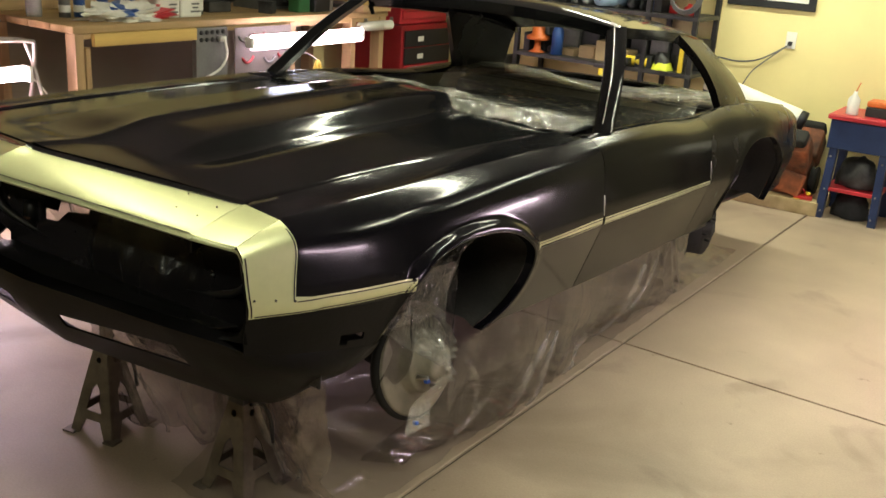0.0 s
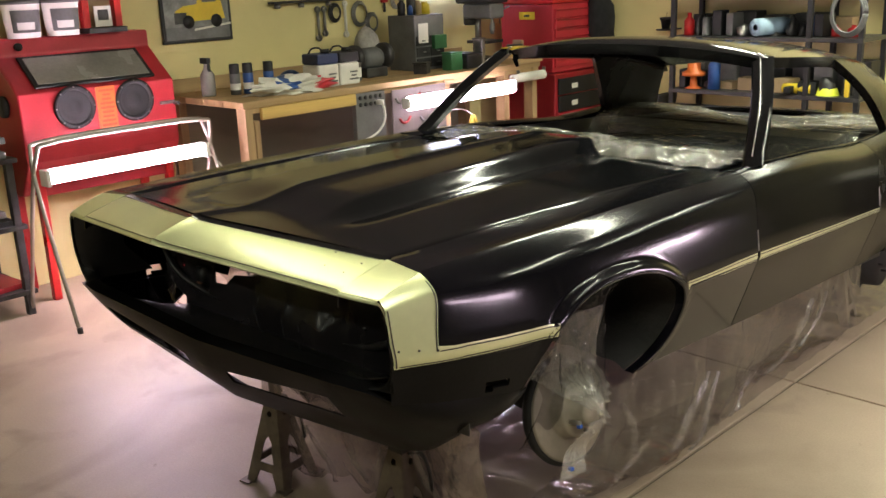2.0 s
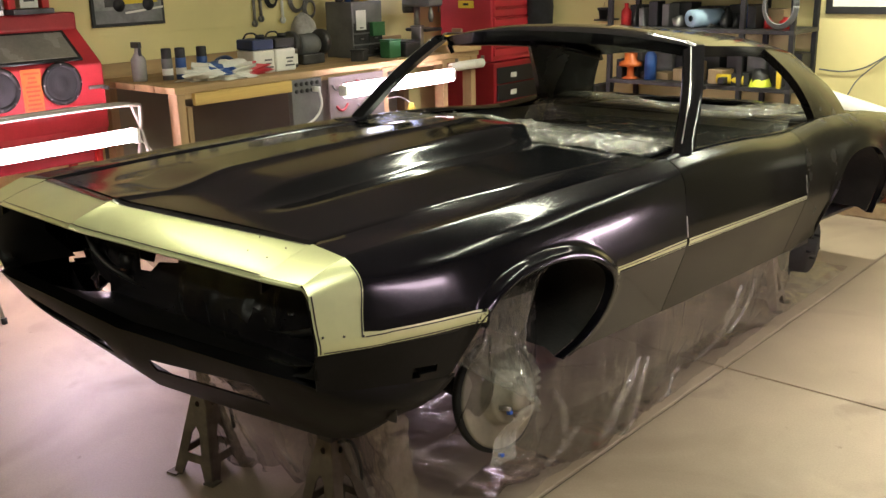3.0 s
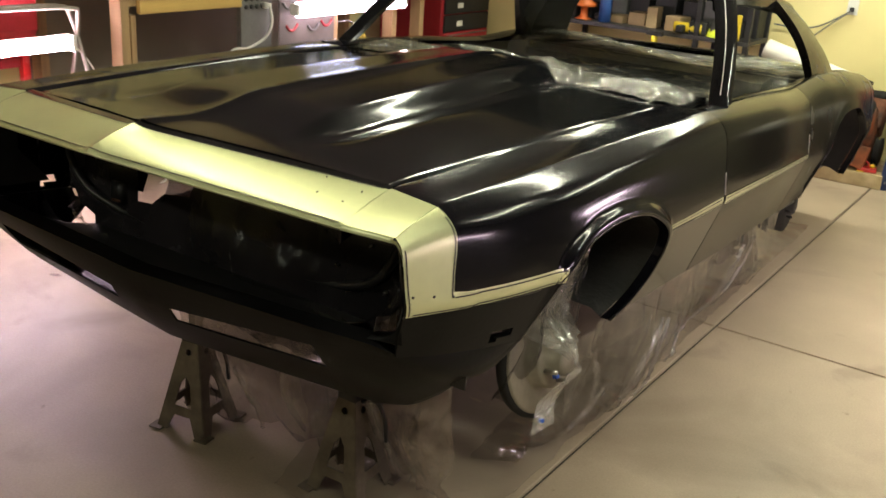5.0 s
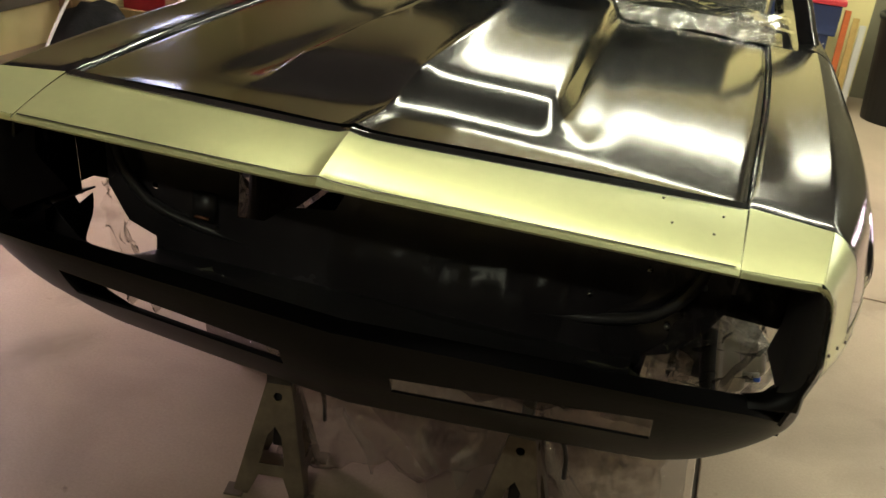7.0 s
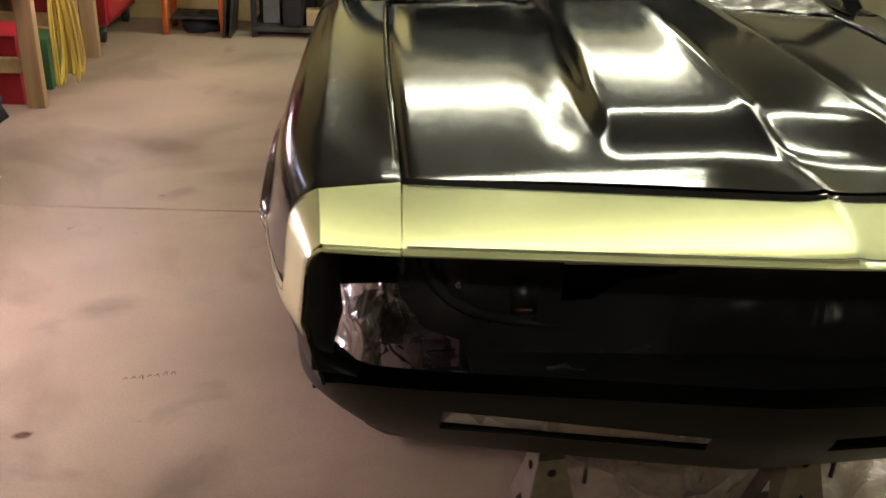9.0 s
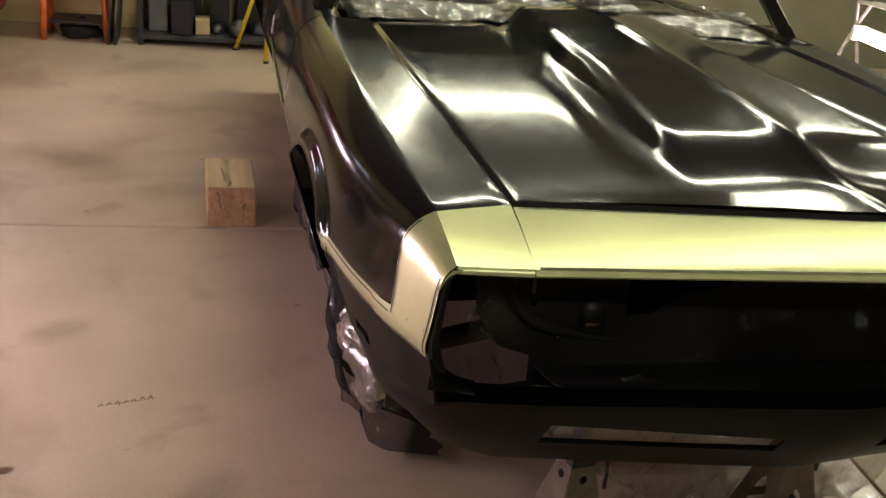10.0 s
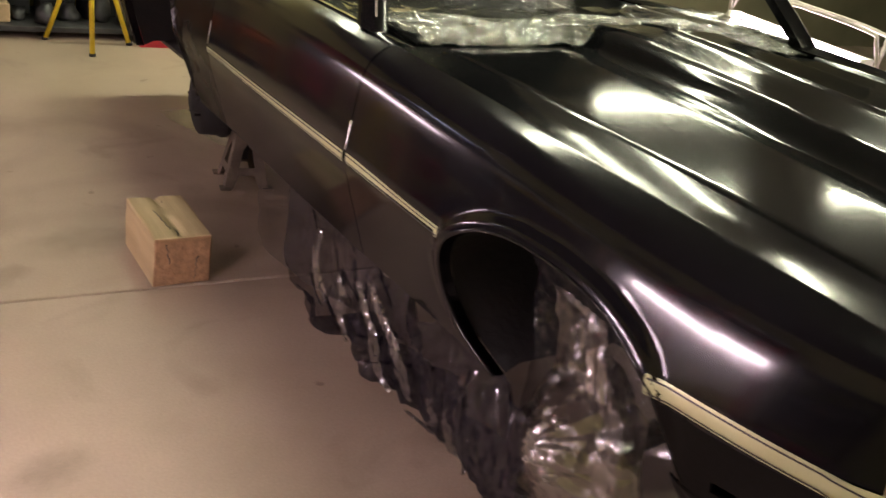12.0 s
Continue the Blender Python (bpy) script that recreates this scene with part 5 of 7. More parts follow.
for nm, sh, mt in (("car_shape", [(-0.16, 0.13), (-0.16, 0.20), (-0.10, 0.23), (0.0, 0.24), (0.03, 0.32), (0.16, 0.32), (0.19, 0.24), (0.21, 0.14)], YELLOW), ("car_window", [(0.04, 0.25), (0.05, 0.30), (0.14, 0.30), (0.15, 0.25)], GREY), ("car_nose", [(-0.17, 0.12), (-0.17, 0.19), (-0.08, 0.19), (-0.08, 0.12)], DSTEEL)):
    bm = bmesh.new()
    d = 0.0235 if nm == "car_shape" else 0.0245
    bm.faces.new([bm.verts.new((d, y, z)) for y, z in sh])
    part(nm, bm, mt, po, "", False)
for y in (-0.07, 0.14):
    part("wheel_shape", cyl_bm(0.042, 0.002, 20, m=pose(0.024, y, 0.13, 0, 90, 0)), RUBBER, po)
fp = thing("framed_picture", "black framed picture with white mount on the wall", "picture", pose(0.17, 5.948, 1.285))
pbox("frame", fp, RUBBER, -0.31, 0.31, -0.025, 0, 0, 0.48, 0.004)
pbox("mount", fp, PAPER, -0.26, 0.26, -0.028, -0.022, 0.05, 0.43, 0.0)
pbox("print", fp, GREY, -0.21, 0.21, -0.030, -0.026, 0.11, 0.38, 0.0)
pbox("road_band", fp, DSTEEL, -0.21, 0.21, -0.0315, -0.030, 0.11, 0.19, 0.0)
for nm, x0, x1, z0, z1, mt in (("car_shape", -0.12, 0.15, 0.17, 0.24, YELLOW), ("cabin_shape", -0.03, 0.10, 0.24, 0.295, YELLOW)):
    pbox(nm, fp, mt, x0, x1, -0.033, -0.0315, z0, z1, 0.0)
for x in (-0.07, 0.10):
    part("wheel_shape", cyl_bm(0.026, 0.002, 16, m=pose(x, -0.033, 0.17, 90, 0, 0)), RUBBER, fp)

# White sheet coloured dark to offset the tube light close before it.
DIMPRINT = mat("darkened_print", (0.11, 0.095, 0.085), 0.7, 0.0, 0.15, 7.0)
# ---------- workbench ----------
BT = 1.03
bench = thing("workbench", "long pine workbench with yellow rail along the wall", "workbench", pose(0, 0, 0))
for k in range(4):
    x0 = -3.28 + k * 0.2075
    pbox("top_plank", bench, WOOD, x0, x0 + 0.205, 2.12, 4.93, BT - 0.042, BT, 0.005)
pbox("backboard", bench, WOOD, -3.298, -3.278, 2.12, 4.93, BT, BT + 0.09)
pbox("front_rail", bench, WOOD, -2.50, -2.462, 2.14, 4.92, BT - 0.075, BT - 0.043)
pbox("yellow_rail", bench, YWOOD, -2.462, -2.43, 2.24, 2.98, BT - 0.115, BT - 0.043, 0.004, "yellow painted pine rail")
for y in (2.16, 3.86, 4.52, 4.86):
    for x in (-2.50, -3.22):
        pbox("leg", bench, WOODZ, x - 0.045, x + 0.045, y - 0.028, y + 0.028, 0, BT - 0.043)
    pbox("cross_rail", bench, WOOD, -3.2, -2.52, y - 0.02, y + 0.02, 0.18, 0.26)
pbox("leg_doubler", bench, WOODZ, -2.545, -2.46, 2.20, 2.235, 0, BT - 0.12)
pbox("back_panel", bench, GREYWALL, -3.29, -3.27, 2.12, 4.93, 0.25, BT - 0.05)

pn = thing("power_strip", "grey metal socket box hung under the bench top", "power strip", pose(-2.44, 3.10, 0))
pbox("plate", pn, GREY, -0.04, 0, -0.12, 0.14, 0.60, BT - 0.046)
for k in range(5):
    for j in range(2):
        part("socket", cyl_bm(0.014, 0.006, 12, m=pose(0, -0.08 + 0.045 * k, 0.955 - 0.045 * j, 0, 90, 0)), RUBBER, pn)
pc = thing("supply_lead", "white power cord plugged in under the bench", "supply lead", pose(0, 0, 0))
part("plug", box_bm(-2.44, -2.39, 3.15, 3.185, 0.90, 0.93), WHITE, pc)
part("cord", tube_bm(bend([(-2.39, 3.17, 0.915), (-2.36, 3.16, 0.82), (-2.34, 3.08, 0.74), (-2.30, 2.90, 0.70), (-2.3, 2.75, 0.68), (-2.32, 2.5, 0.4), (-2.35, 2.3, 0.012), (-2.3, 1.9, 0.012)], 7), 0.008, 7), WHITE, pc)
sp = thing("parts_poster", "white printed parts poster pinned to the bench front", "poster", pose(-2.43, 3.55, 0))
pbox("sheet", sp, DIMPRINT, 0, 0.006, -0.26, 0.26, 0.66, 0.975, 0.0)
for k, (y, z) in enumerate(((-0.18, 0.92), (-0.05, 0.93), (0.12, 0.91), (-0.15, 0.78), (0.05, 0.77), (0.18, 0.79))):
    part("printed_shape", tube_bm(bend([(0.008, y - 0.05, z), (0.008, y - 0.02, z - 0.03), (0.008, y + 0.02, z - 0.03), (0.008, y + 0.055, z + 0.005)], 4), 0.009, 6), DRED if k % 2 else GREY, sp)

# things on the bench
sb = thing("spray_bottle", "clear spray bottle with black trigger on the bench", "spray bottle", pose(-2.95, 2.22, BT))
part("bottle", lathe_bm([(0, 0), (0.042, 0), (0.045, 0.02), (0.045, 0.13), (0.02, 0.17), (0.016, 0.20), (0, 0.20)], 18), GLASS, sb)
pbox("trigger_head", sb, RUBBER, -0.05, 0.03, -0.014, 0.014, 0.20, 0.235)
pbox("trigger", sb, RUBBER, 0.018, 0.03, -0.01, 0.01, 0.14, 0.20)


def spray_can(x, y, body):
    root = thing("spray_can", "aerosol paint can with black cap on the bench", "spray can", pose(x, y, BT), "spray cans on the bench")
    part("can", lathe_bm([(0, 0), (0.033, 0), (0.033, 0.125), (0.026, 0.14), (0, 0.14)], 20), body, root)
    part("cap", lathe_bm([(0.031, 0.13), (0.031, 0.185), (0.028, 0.19), (0, 0.19)], 20), RUBBER, root, "black cap")
    part("label_band", lathe_bm([(0.0335, 0.03), (0.0335, 0.07)], 20), WHITE, root)


spray_can(-2.86, 2.36, GREY)
spray_can(-2.84, 2.445, MIDBLUE)
spray_can(-2.80, 2.575, MIDBLUE)
bag = crumple("crumpled_bag", "crumpled white plastic bag with blue and red print on the bench", "plastic bag", pose(-2.62, 2.62, BT), (0.11, 0.27, 0.065), PAPER, 1, 0.75, 4)
for mt in (MIDBLUE, RED):
    bag.data.materials.append(mt)
for f in bag.data.polygons:
    y = f.center.y + 0.03 * noise.noise(f.center * 22)
    f.material_index = 1 if -0.10 < y < -0.02 and f.center.z > 0.035 else 2 if y > 0.17 else 0
sharp(bag, 18)
crumple("blue_basin", "blue plastic tub on the bench behind the bag", "tub", pose(-2.98, 2.88, BT), (0.07, 0.09, 0.075), MIDBLUE, 4, 0.05)


def paint_can(y, top):
    root = thing("paint_can", "square gallon paint can, white below and dark above", "paint can", pose(-2.68, y, BT), "gallon paint cans on the bench")
    pbox("can", root, PAPER, -0.085, 0.085, -0.085, 0.085, 0, 0.145, 0.012)
    pbox("upper_band", root, top, -0.086, 0.086, -0.086, 0.086, 0.147, 0.215, 0.012, "dark printed band")
    part("cap", cyl_bm(0.03, 0.025, 14, m=pose(0.03, 0.02, 0.215)), RUBBER, root)
    part("handle", tube_bm(bend([(-0.04, -0.06, 0.215), (-0.04, -0.03, 0.245), (-0.04, 0.03, 0.245), (-0.04, 0.06, 0.215)], 4), 0.006, 6), RUBBER, root)
    bars(root, GREY, 0.086, 0.03, 0.06, 0.08, 0.07, 3)


paint_can(2.905, BLUE)
paint_can(3.085, RUBBER)
gc = thing("round_can", "small round tin can on the bench", "tin can", pose(-2.76, 3.27, BT))
part("can", lathe_bm([(0, 0), (0.045, 0), (0.045, 0.11), (0.048, 0.112), (0.048, 0.12), (0.04, 0.12), (0.04, 0.02), (0, 0.02)], 20), STEEL, gc)
part("label_band", lathe_bm([(0.0455, 0.025), (0.0455, 0.09)], 20), PAPER, gc)
vs = thing("bench_grinder", "dark bench grinder and vise on the bench", "grinder", pose(-2.86, 3.50, BT))
part("motor", lathe_bm([(0, -0.09), (0.06, -0.09), (0.075, -0.06), (0.075, 0.06), (0.06, 0.09), (0, 0.09)], 20, m=pose(0, 0, 0.13, 90, 0, 0)), GREY, vs)
for y in (-0.14, 0.14):
    part("wheel_guard", lathe_bm([(0, -0.025), (0.085, -0.025), (0.09, -0.015), (0.09, 0.015), (0.085, 0.025), (0, 0.025)], 22, m=pose(0, y, 0.14, 90, 0, 0)), DSTEEL, vs)
pbox("base", vs, DSTEEL, -0.08, 0.08, -0.1, 0.1, 0, 0.07, 0.01)
crumple("wire_brush_wheel", "fluffy grey buffing wheel behind the grinder", "buffing wheel", pose(-3.02, 3.62, BT), (0.09, 0.13, 0.24), RAG, 6, 0.2)
dc = thing("drawer_cabinet", "grey steel parts cabinet standing on the bench", "parts cabinet", pose(-2.95, 4.06, BT))
pbox("body", dc, GREY, -0.14, 0.14, -0.15, 0.16, 0, 0.40, 0.006)
for k in range(3):
    for j in range(2):
        dr = pbox("drawer", dc, DSTEEL, 0.14, 0.148, -0.14 + 0.148 * j, 0.003 + 0.148 * j, 0.02 + 0.08 * k, 0.09 + 0.08 * k, 0.003)
        pbox("pull", dr, STEEL, 0.148, 0.16, -0.085 + 0.148 * j, -0.055 + 0.148 * j, 0.05 + 0.08 * k, 0.06 + 0.08 * k, 0.002)
pbox("note_paper", dc, PAPER, 0.149, 0.151, -0.12, -0.02, 0.20, 0.34, 0.0, "paper note")
pbox("green_drawer", dc, GREEN, 0.142, 0.18, 0.02, 0.15, 0.15, 0.25, 0.004)
for k, (dx, dy, h, r, mt) in enumerate(((0.0, -0.17, 0.11, 0.03, RUBBER), (0.02, -0.07, 0.14, 0.035, DSTEEL), (0, 0.04, 0.10, 0.03, CARD), (0, 0.13, 0.09, 0.04, YELLOW), (0.05, -0.12, 0.07, 0.02, MIDBLUE))):
    o = tagged(link("jar", lathe_bm([(0, 0), (r, 0), (r, h * 0.75), (r * 0.6, h * 0.85), (r * 0.6, h), (0, h)], 14), mt), "small dark jar on top of the parts cabinet", "jar", "jars on the parts cabinet")
    o.matrix_world = pose(-2.95 + dx, 4.06 + 0.8 * dy, BT + 0.40)
dp = thing("drill_press", "grey bench drill press on the bench end", "drill press", pose(-2.92, 4.80, BT))
pbox("base", dp, DSTEEL, -0.15, 0.15, -0.11, 0.11, 0, 0.03, 0.01)
part("column", cyl_bm(0.026, 0.42, 16, m=pose(-0.06, 0, 0.03)), STEEL, dp)
pbox("table", dp, DSTEEL, -0.10, 0.12, -0.10, 0.10, 0.14, 0.165, 0.006)
pbox("head", dp, GREY, -0.15, 0.15, -0.085, 0.085, 0.33, 0.45, 0.02)
pbox("belt_cover", dp, DSTEEL, -0.20, 0.17, -0.12, 0.12, 0.45, 0.51, 0.02)
part("motor", lathe_bm([(0, 0), (0.06, 0), (0.065, 0.02), (0.065, 0.15), (0, 0.16)], 18, m=pose(-0.13, 0.0, 0.28)), DSTEEL, dp)
part("chuck", lathe_bm([(0, 0), (0.014, 0), (0.022, 0.03), (0.022, 0.07), (0.012, 0.10), (0.012, 0.12), (0, 0.12)], 14, m=pose(0.09, 0, 0.21)), STEEL, dp)
for k in range(3):
    a = 2 * math.pi * k / 3 + 0.4
    part("feed_handle", tube_bm([(0.08, 0.085, 0.38), (0.08, 0.10, 0.38), (0.08 + 0.10 * math.cos(a), 0.12, 0.38 + 0.10 * math.sin(a))], 0.006, 6), STEEL, dp)
for k, (y, sx, sy, h, mt, nm, lb) in enumerate(((4.10, 0.05, 0.06, 0.12, GREEN, "green_box", "small green box on the bench"), (4.26, 0.09, 0.10, 0.10, RUBBER, "tool_case", "black tool case on the bench"), (4.40, 0.04, 0.03, 0.20, STEEL, "chisel_block", "steel tool holder on the bench"), (3.80, 0.05, 0.05, 0.07, DSTEEL, "socket_box", "dark socket box on the bench"), (4.82, 0.06, 0.05, 0.12, DSTEEL, "filter_box", "dark box at the bench end"))):
    o = thing(nm, lb, "box", pose(-2.62 - 0.02 * (k % 2), y, BT, 0, 0, 9 * k))
    pbox("body", o, mt, -sx, sx, -sy, sy, 0, h, 0.008)
    pbox("lid", o, mt, -sx - 0.003, sx + 0.003, -sy - 0.003, sy + 0.003, h, h + 0.012, 0.004)
wt = thing("tool_tray", "wooden tray of yellow handled tools on the bench", "tool tray", pose(-2.52, 4.76, BT))
pbox("tray", wt, WOOD, -0.10, 0.10, -0.18, 0.16, 0, 0.05)
pbox("wood_strip", wt, YWOOD, -0.10, 0.09, -0.15, 0.10, 0.052, 0.085)
pbox("yellow_case", wt, YELLOW, -0.06, 0.08, -0.16, 0.05, 0.087, 0.125, 0.01, "yellow tool case")
pr = thing("paper_roll", "white paper roll fixed beneath the bench edge", "paper roll", pose(-2.41, 4.62, 0.93))
part("roll", lathe_bm([(0, 0), (0.034, 0), (0.036, 0.004), (0.036, 0.29), (0.034, 0.294), (0, 0.294)], 20, m=pose(0, 0, 0, -90, 0, 0)), PAPER, pr)
part("spindle", cyl_bm(0.008, 0.34, 8, m=pose(0, -0.02, 0, -90, 0, 0)), STEEL, pr)
for y in (-0.01, 0.305):
    pbox("bracket", pr, STEEL, -0.02, 0.012, y - 0.004, y + 0.004, -0.012, BT - 0.93 - 0.043)

# cool light over the bench
cl = thing("bench_light", "slim cool-white tube light on the wall over the bench", "wall light", pose(-3.27, 4.75, 1.62))
pbox("housing", cl, WHITE, -0.028, 0.03, -0.33, 0.33, 0.03, 0.08)
part("tube", cyl_bm(0.016, 0.60, 12, m=pose(0.005, -0.30, 0.012, -90, 0, 0)), BLUETUBE, cl, "lit cool tube")

# tools hung on the wall
wx = -3.29
hl = thing("tool_rail", "narrow black shelf rail with clips on the wall", "tool rail", pose(wx, 3.30, 1.555))
pbox("rail", hl, RUBBER, -0.008, 0.06, -0.32, 0.32, 0, 0.018)
for y in (-0.26, -0.05, 0.2):
    part("clip", cyl_bm(0.022, 0.03, 12, m=pose(0.02, y, -0.032)), STEEL, hl)
for k, (y, z, ln, mt) in enumerate(((3.40, 1.30, 0.20, STEEL), (3.46, 1.33, 0.17, STEEL), (3.66, 1.31, 0.22, PAPER))):
    w = thing("hanging_wrench", "steel spanner hanging on the yellow wall", "wrench", pose(wx, y, z), "tools on the wall")
    part("shaft", tube_bm([(0.012, 0, 0), (0.012, 0, ln)], 0.011, 8), mt, w)
    for z2 in (0, ln):
        part("jaw", lathe_bm([(0.009, -0.007), (0.024, -0.007), (0.024, 0.007), (0.009, 0.007)], 14, m=pose(0.012, 0, z2, 0, 90, 0)), mt, w)
    part("nail", cyl_bm(0.003, 0.03, 6, m=pose(-0.012, 0, ln, 0, 90, 0)), STEEL, w)
for y, z, r, mt in ((3.56, 1.47, 0.055, RUBBER), (3.80, 1.45, 0.075, STEEL), (3.92, 1.38, 0.06, STEEL), (4.18, 1.53, 0.05, RAG)):
    w = thing("cable_coil", "coil of cable hanging on the yellow wall", "cable coil", pose(wx, y, z), "coils on the wall")
    for k in range(3):
        rr = r - 0.008 * k
        part("turn", tube_bm([(0.012 + 0.008 * k, rr * math.cos(t), rr * 1.2 * math.sin(t)) for t in steps(0, 2 * math.pi, 26)], 0.006, 6), mt, w)
    part("hook", cyl_bm(0.004, 0.06, 6, m=pose(-0.012, 0, r * 1.2, 0, 90, 0)), STEEL, w)
rt = thing("red_clamp", "small red clamp hanging on the yellow wall", "clamp", pose(wx, 4.06, 1.52))
pbox("body", rt, RED2, -0.005, 0.03, -0.03, 0.03, 0, 0.10, 0.01)
part("grip", cyl_bm(0.010, 0.08, 8, m=pose(0.012, 0, -0.07)), DSTEEL, rt)

# ---------- red tool chest ----------
tc = thing("tool_chest", "tall red rolling tool chest with many drawers", "tool chest", pose(0, 0, 0))
pbox("cabinet", tc, DRED, -3.08, -2.48, 5.16, 5.86, 0.12, 0.90, 0.01)
pbox("top_chest", tc, RED, -3.06, -2.52, 5.18, 5.84, 0.905, 1.45, 0.01)
pbox("lid", tc, RED2, -3.07, -2.51, 5.17, 5.85, 1.452, 1.52, 0.012)
for k, (z0, z1) in enumerate(((0.16, 0.32), (0.33, 0.45), (0.46, 0.58))):
    d = pbox("drawer", tc, RED, -2.48, -2.462, 5.19, 5.83, z0, z1, 0.004)
    pbox("drawer_pull", d, STEEL, -2.462, -2.452, 5.22, 5.80, z1 - 0.02, z1 - 0.008, 0.003)
for k, (z0, z1) in enumerate(((0.59, 0.72), (0.73, 0.86))):
    d = pbox("drawer", tc, RUBBER, -2.48, -2.462, 5.19, 5.83, z0, z1, 0.004, "black drawer")
    pbox("sticker", d, PAPER, -2.462, -2.460, 5.36, 5.44, z0 + 0.04, z0 + 0.08, 0.0)
for k in range(6):
    z0 = 0.95 + 0.078 * k
    d = pbox("drawer", tc, RED, -2.52, -2.503, 5.20, 5.82, z0, z0 + 0.07, 0.003)
    pbox("drawer_pull", d, DRED, -2.503, -2.494, 5.22, 5.80, z0 + 0.054, z0 + 0.066, 0.003)
pbox("yellow_sticker", tc, YELLOW, -2.86, -2.70, 5.176, 5.18, 1.33, 1.39, 0.0, "yellow sticker")
bars(tc, RUBBER, -2.78, 5.176, 1.36, 0.12, 0.04, 1, "x")
pbox("side_pocket", tc, CARD, -2.90, -2.80, 5.13, 5.16, 1.05, 1.17, 0.006)
pbox("hazard_label", tc, YELLOW, -2.462, -2.460, 5.44, 5.52, 0.22, 0.31, 0.0, "yellow warning label")
pbox("hazard_mark", tc, RUBBER, -2.460, -2.459, 5.455, 5.505, 0.235, 0.295, 0.0)
for x in (-3.02, -2.54):
    for y in (5.22, 5.80):
        part("caster", cyl_bm(0.05, 0.035, 18, m=pose(x - 0.018, y, 0.05, 0, 90, 0)), RUBBER, tc)
        pbox("caster_fork", tc, STEEL, x - 0.03, x + 0.03, y - 0.02, y + 0.02, 0.07, 0.12)
crumple("hung_jacket", "black jacket draped over the tool chest corner", "jacket", pose(-2.50, 5.80, 1.10), (0.12, 0.16, 0.34), CLOTH, 8, 0.3)
crumple("heap_of_tools", "heap of small tools on the tool chest lid", "tools", pose(-2.8, 5.5, 1.52), (0.18, 0.25, 0.04), DSTEEL, 9, 0.5)

# posts, cords and clutter by the bench end
ec = thing("extension_cord", "bundle of yellow extension cord hanging from the bench", "extension cord", pose(-2.40, 4.06, 0))
for k in range(9):
    rnd = random.Random(k)
    a, b = rnd.uniform(-0.05, 0.05), rnd.uniform(-0.08, 0.10)
    part("loop", tube_bm(bend([(0, a * 0.3, 0.72), (a, b, 0.5), (a * 1.2, b * 1.4 + 0.02, 0.2), (a, b * 1.2, 0.06 + 0.02 * (k % 3)), (a * 0.6, b * 0.6 + 0.06, 0.25), (0, a * 0.3, 0.72)], 6), 0.007, 6), CORD, ec)
part("hook", tube_bm([(0.0, 0, 0.715), (-0.05, 0, 0.74), (-0.09, -0.02, 0.76), (-0.09, -0.18, 0.76)], 0.007, 6), STEEL, ec)
pbox("green_crate_body", thing("green_crate", "green plastic crate on the floor beside the posts", "crate", pose(-2.62, 4.26, 0)), GREEN, -0.1, 0.1, -0.1, 0.1, 0, 0.28)
crumple("dark_bag", "dark bag lying on the floor under the bench", "bag", pose(-2.75, 3.45, 0), (0.22, 0.25, 0.26), CLOTH, 11)
pbox("body", thing("red_box", "red metal box on the floor under the bench", "box", pose(-2.72, 4.05, 0)), RED, -0.14, 0.14, -0.16, 0.16, 0, 0.36)
sk = thing("scrap_shelf", "low dark steel shelf stacked with grey panels beside the cabinet", "shelf", pose(-3.02, 0.62, 0))
for x in (-0.2, 0.2):
    for y in (-0.25, 0.25):
        pbox("post", sk, DSTEEL, x - 0.02, x + 0.02, y - 0.02, y + 0.02, 0, 0.86, 0.003)
for z in (0.12, 0.48, 0.84):
    pbox("shelf", sk, DSTEEL, -0.24, 0.24, -0.29, 0.29, z, z + 0.025, 0.003)
for k, (z, w, mt) in enumerate(((0.866, 0.26, GREY), (0.905, 0.22, RUBBER), (0.935, 0.25, GREY), (0.506, 0.24, RUBBER), (0.55, 0.2, GREY), (0.146, 0.25, DRED))):
    o = thing("stacked_panel", "grey panel lying in a stack on the dark shelf", "panel", pose(-3.02, 0.62, z, 0, 0, 5 * (k % 3) - 4), "panels on the low shelf")
    pbox("panel", o, mt, -0.2, 0.2, -w, w, 0, 0.028 if k % 2 else 0.036, 0.004)

# orange stool and dark boards
st = thing("orange_stool", "orange steel work stand before the back wall", "stool", pose(-2.0, 5.62, 0))
pbox("seat", st, ORANGE, -0.21, 0.21, -0.16, 0.16, 0.36, 0.44, 0.01)
for x in (-0.18, 0.18):
    for y in (-0.13, 0.13):
        part("leg", tube_bm([(x * 1.08, y * 1.1, 0), (x, y, 0.36)], 0.022, 8), ORANGE, st)
pbox("tray", st, DSTEEL, -0.16, 0.16, -0.12, 0.12, 0.10, 0.12)
for k in range(2):
    o = thing("dark_board", "dark board leaning against the orange stool", "board", pose(-1.80 + 0.045 * k, 5.43, 0, 0, 6, 0), "leaning dark panels")
    pbox("board", o, DSTEEL, -0.008, 0.008, -0.02, 0.25, 0.001, 0.75, 0.003)
crumple("crumpled_bag", "dark crumpled bag lying beside the stool", "bag", pose(-1.98, 5.62, 0), (0.13, 0.10, 0.09), CLOTH, 15)

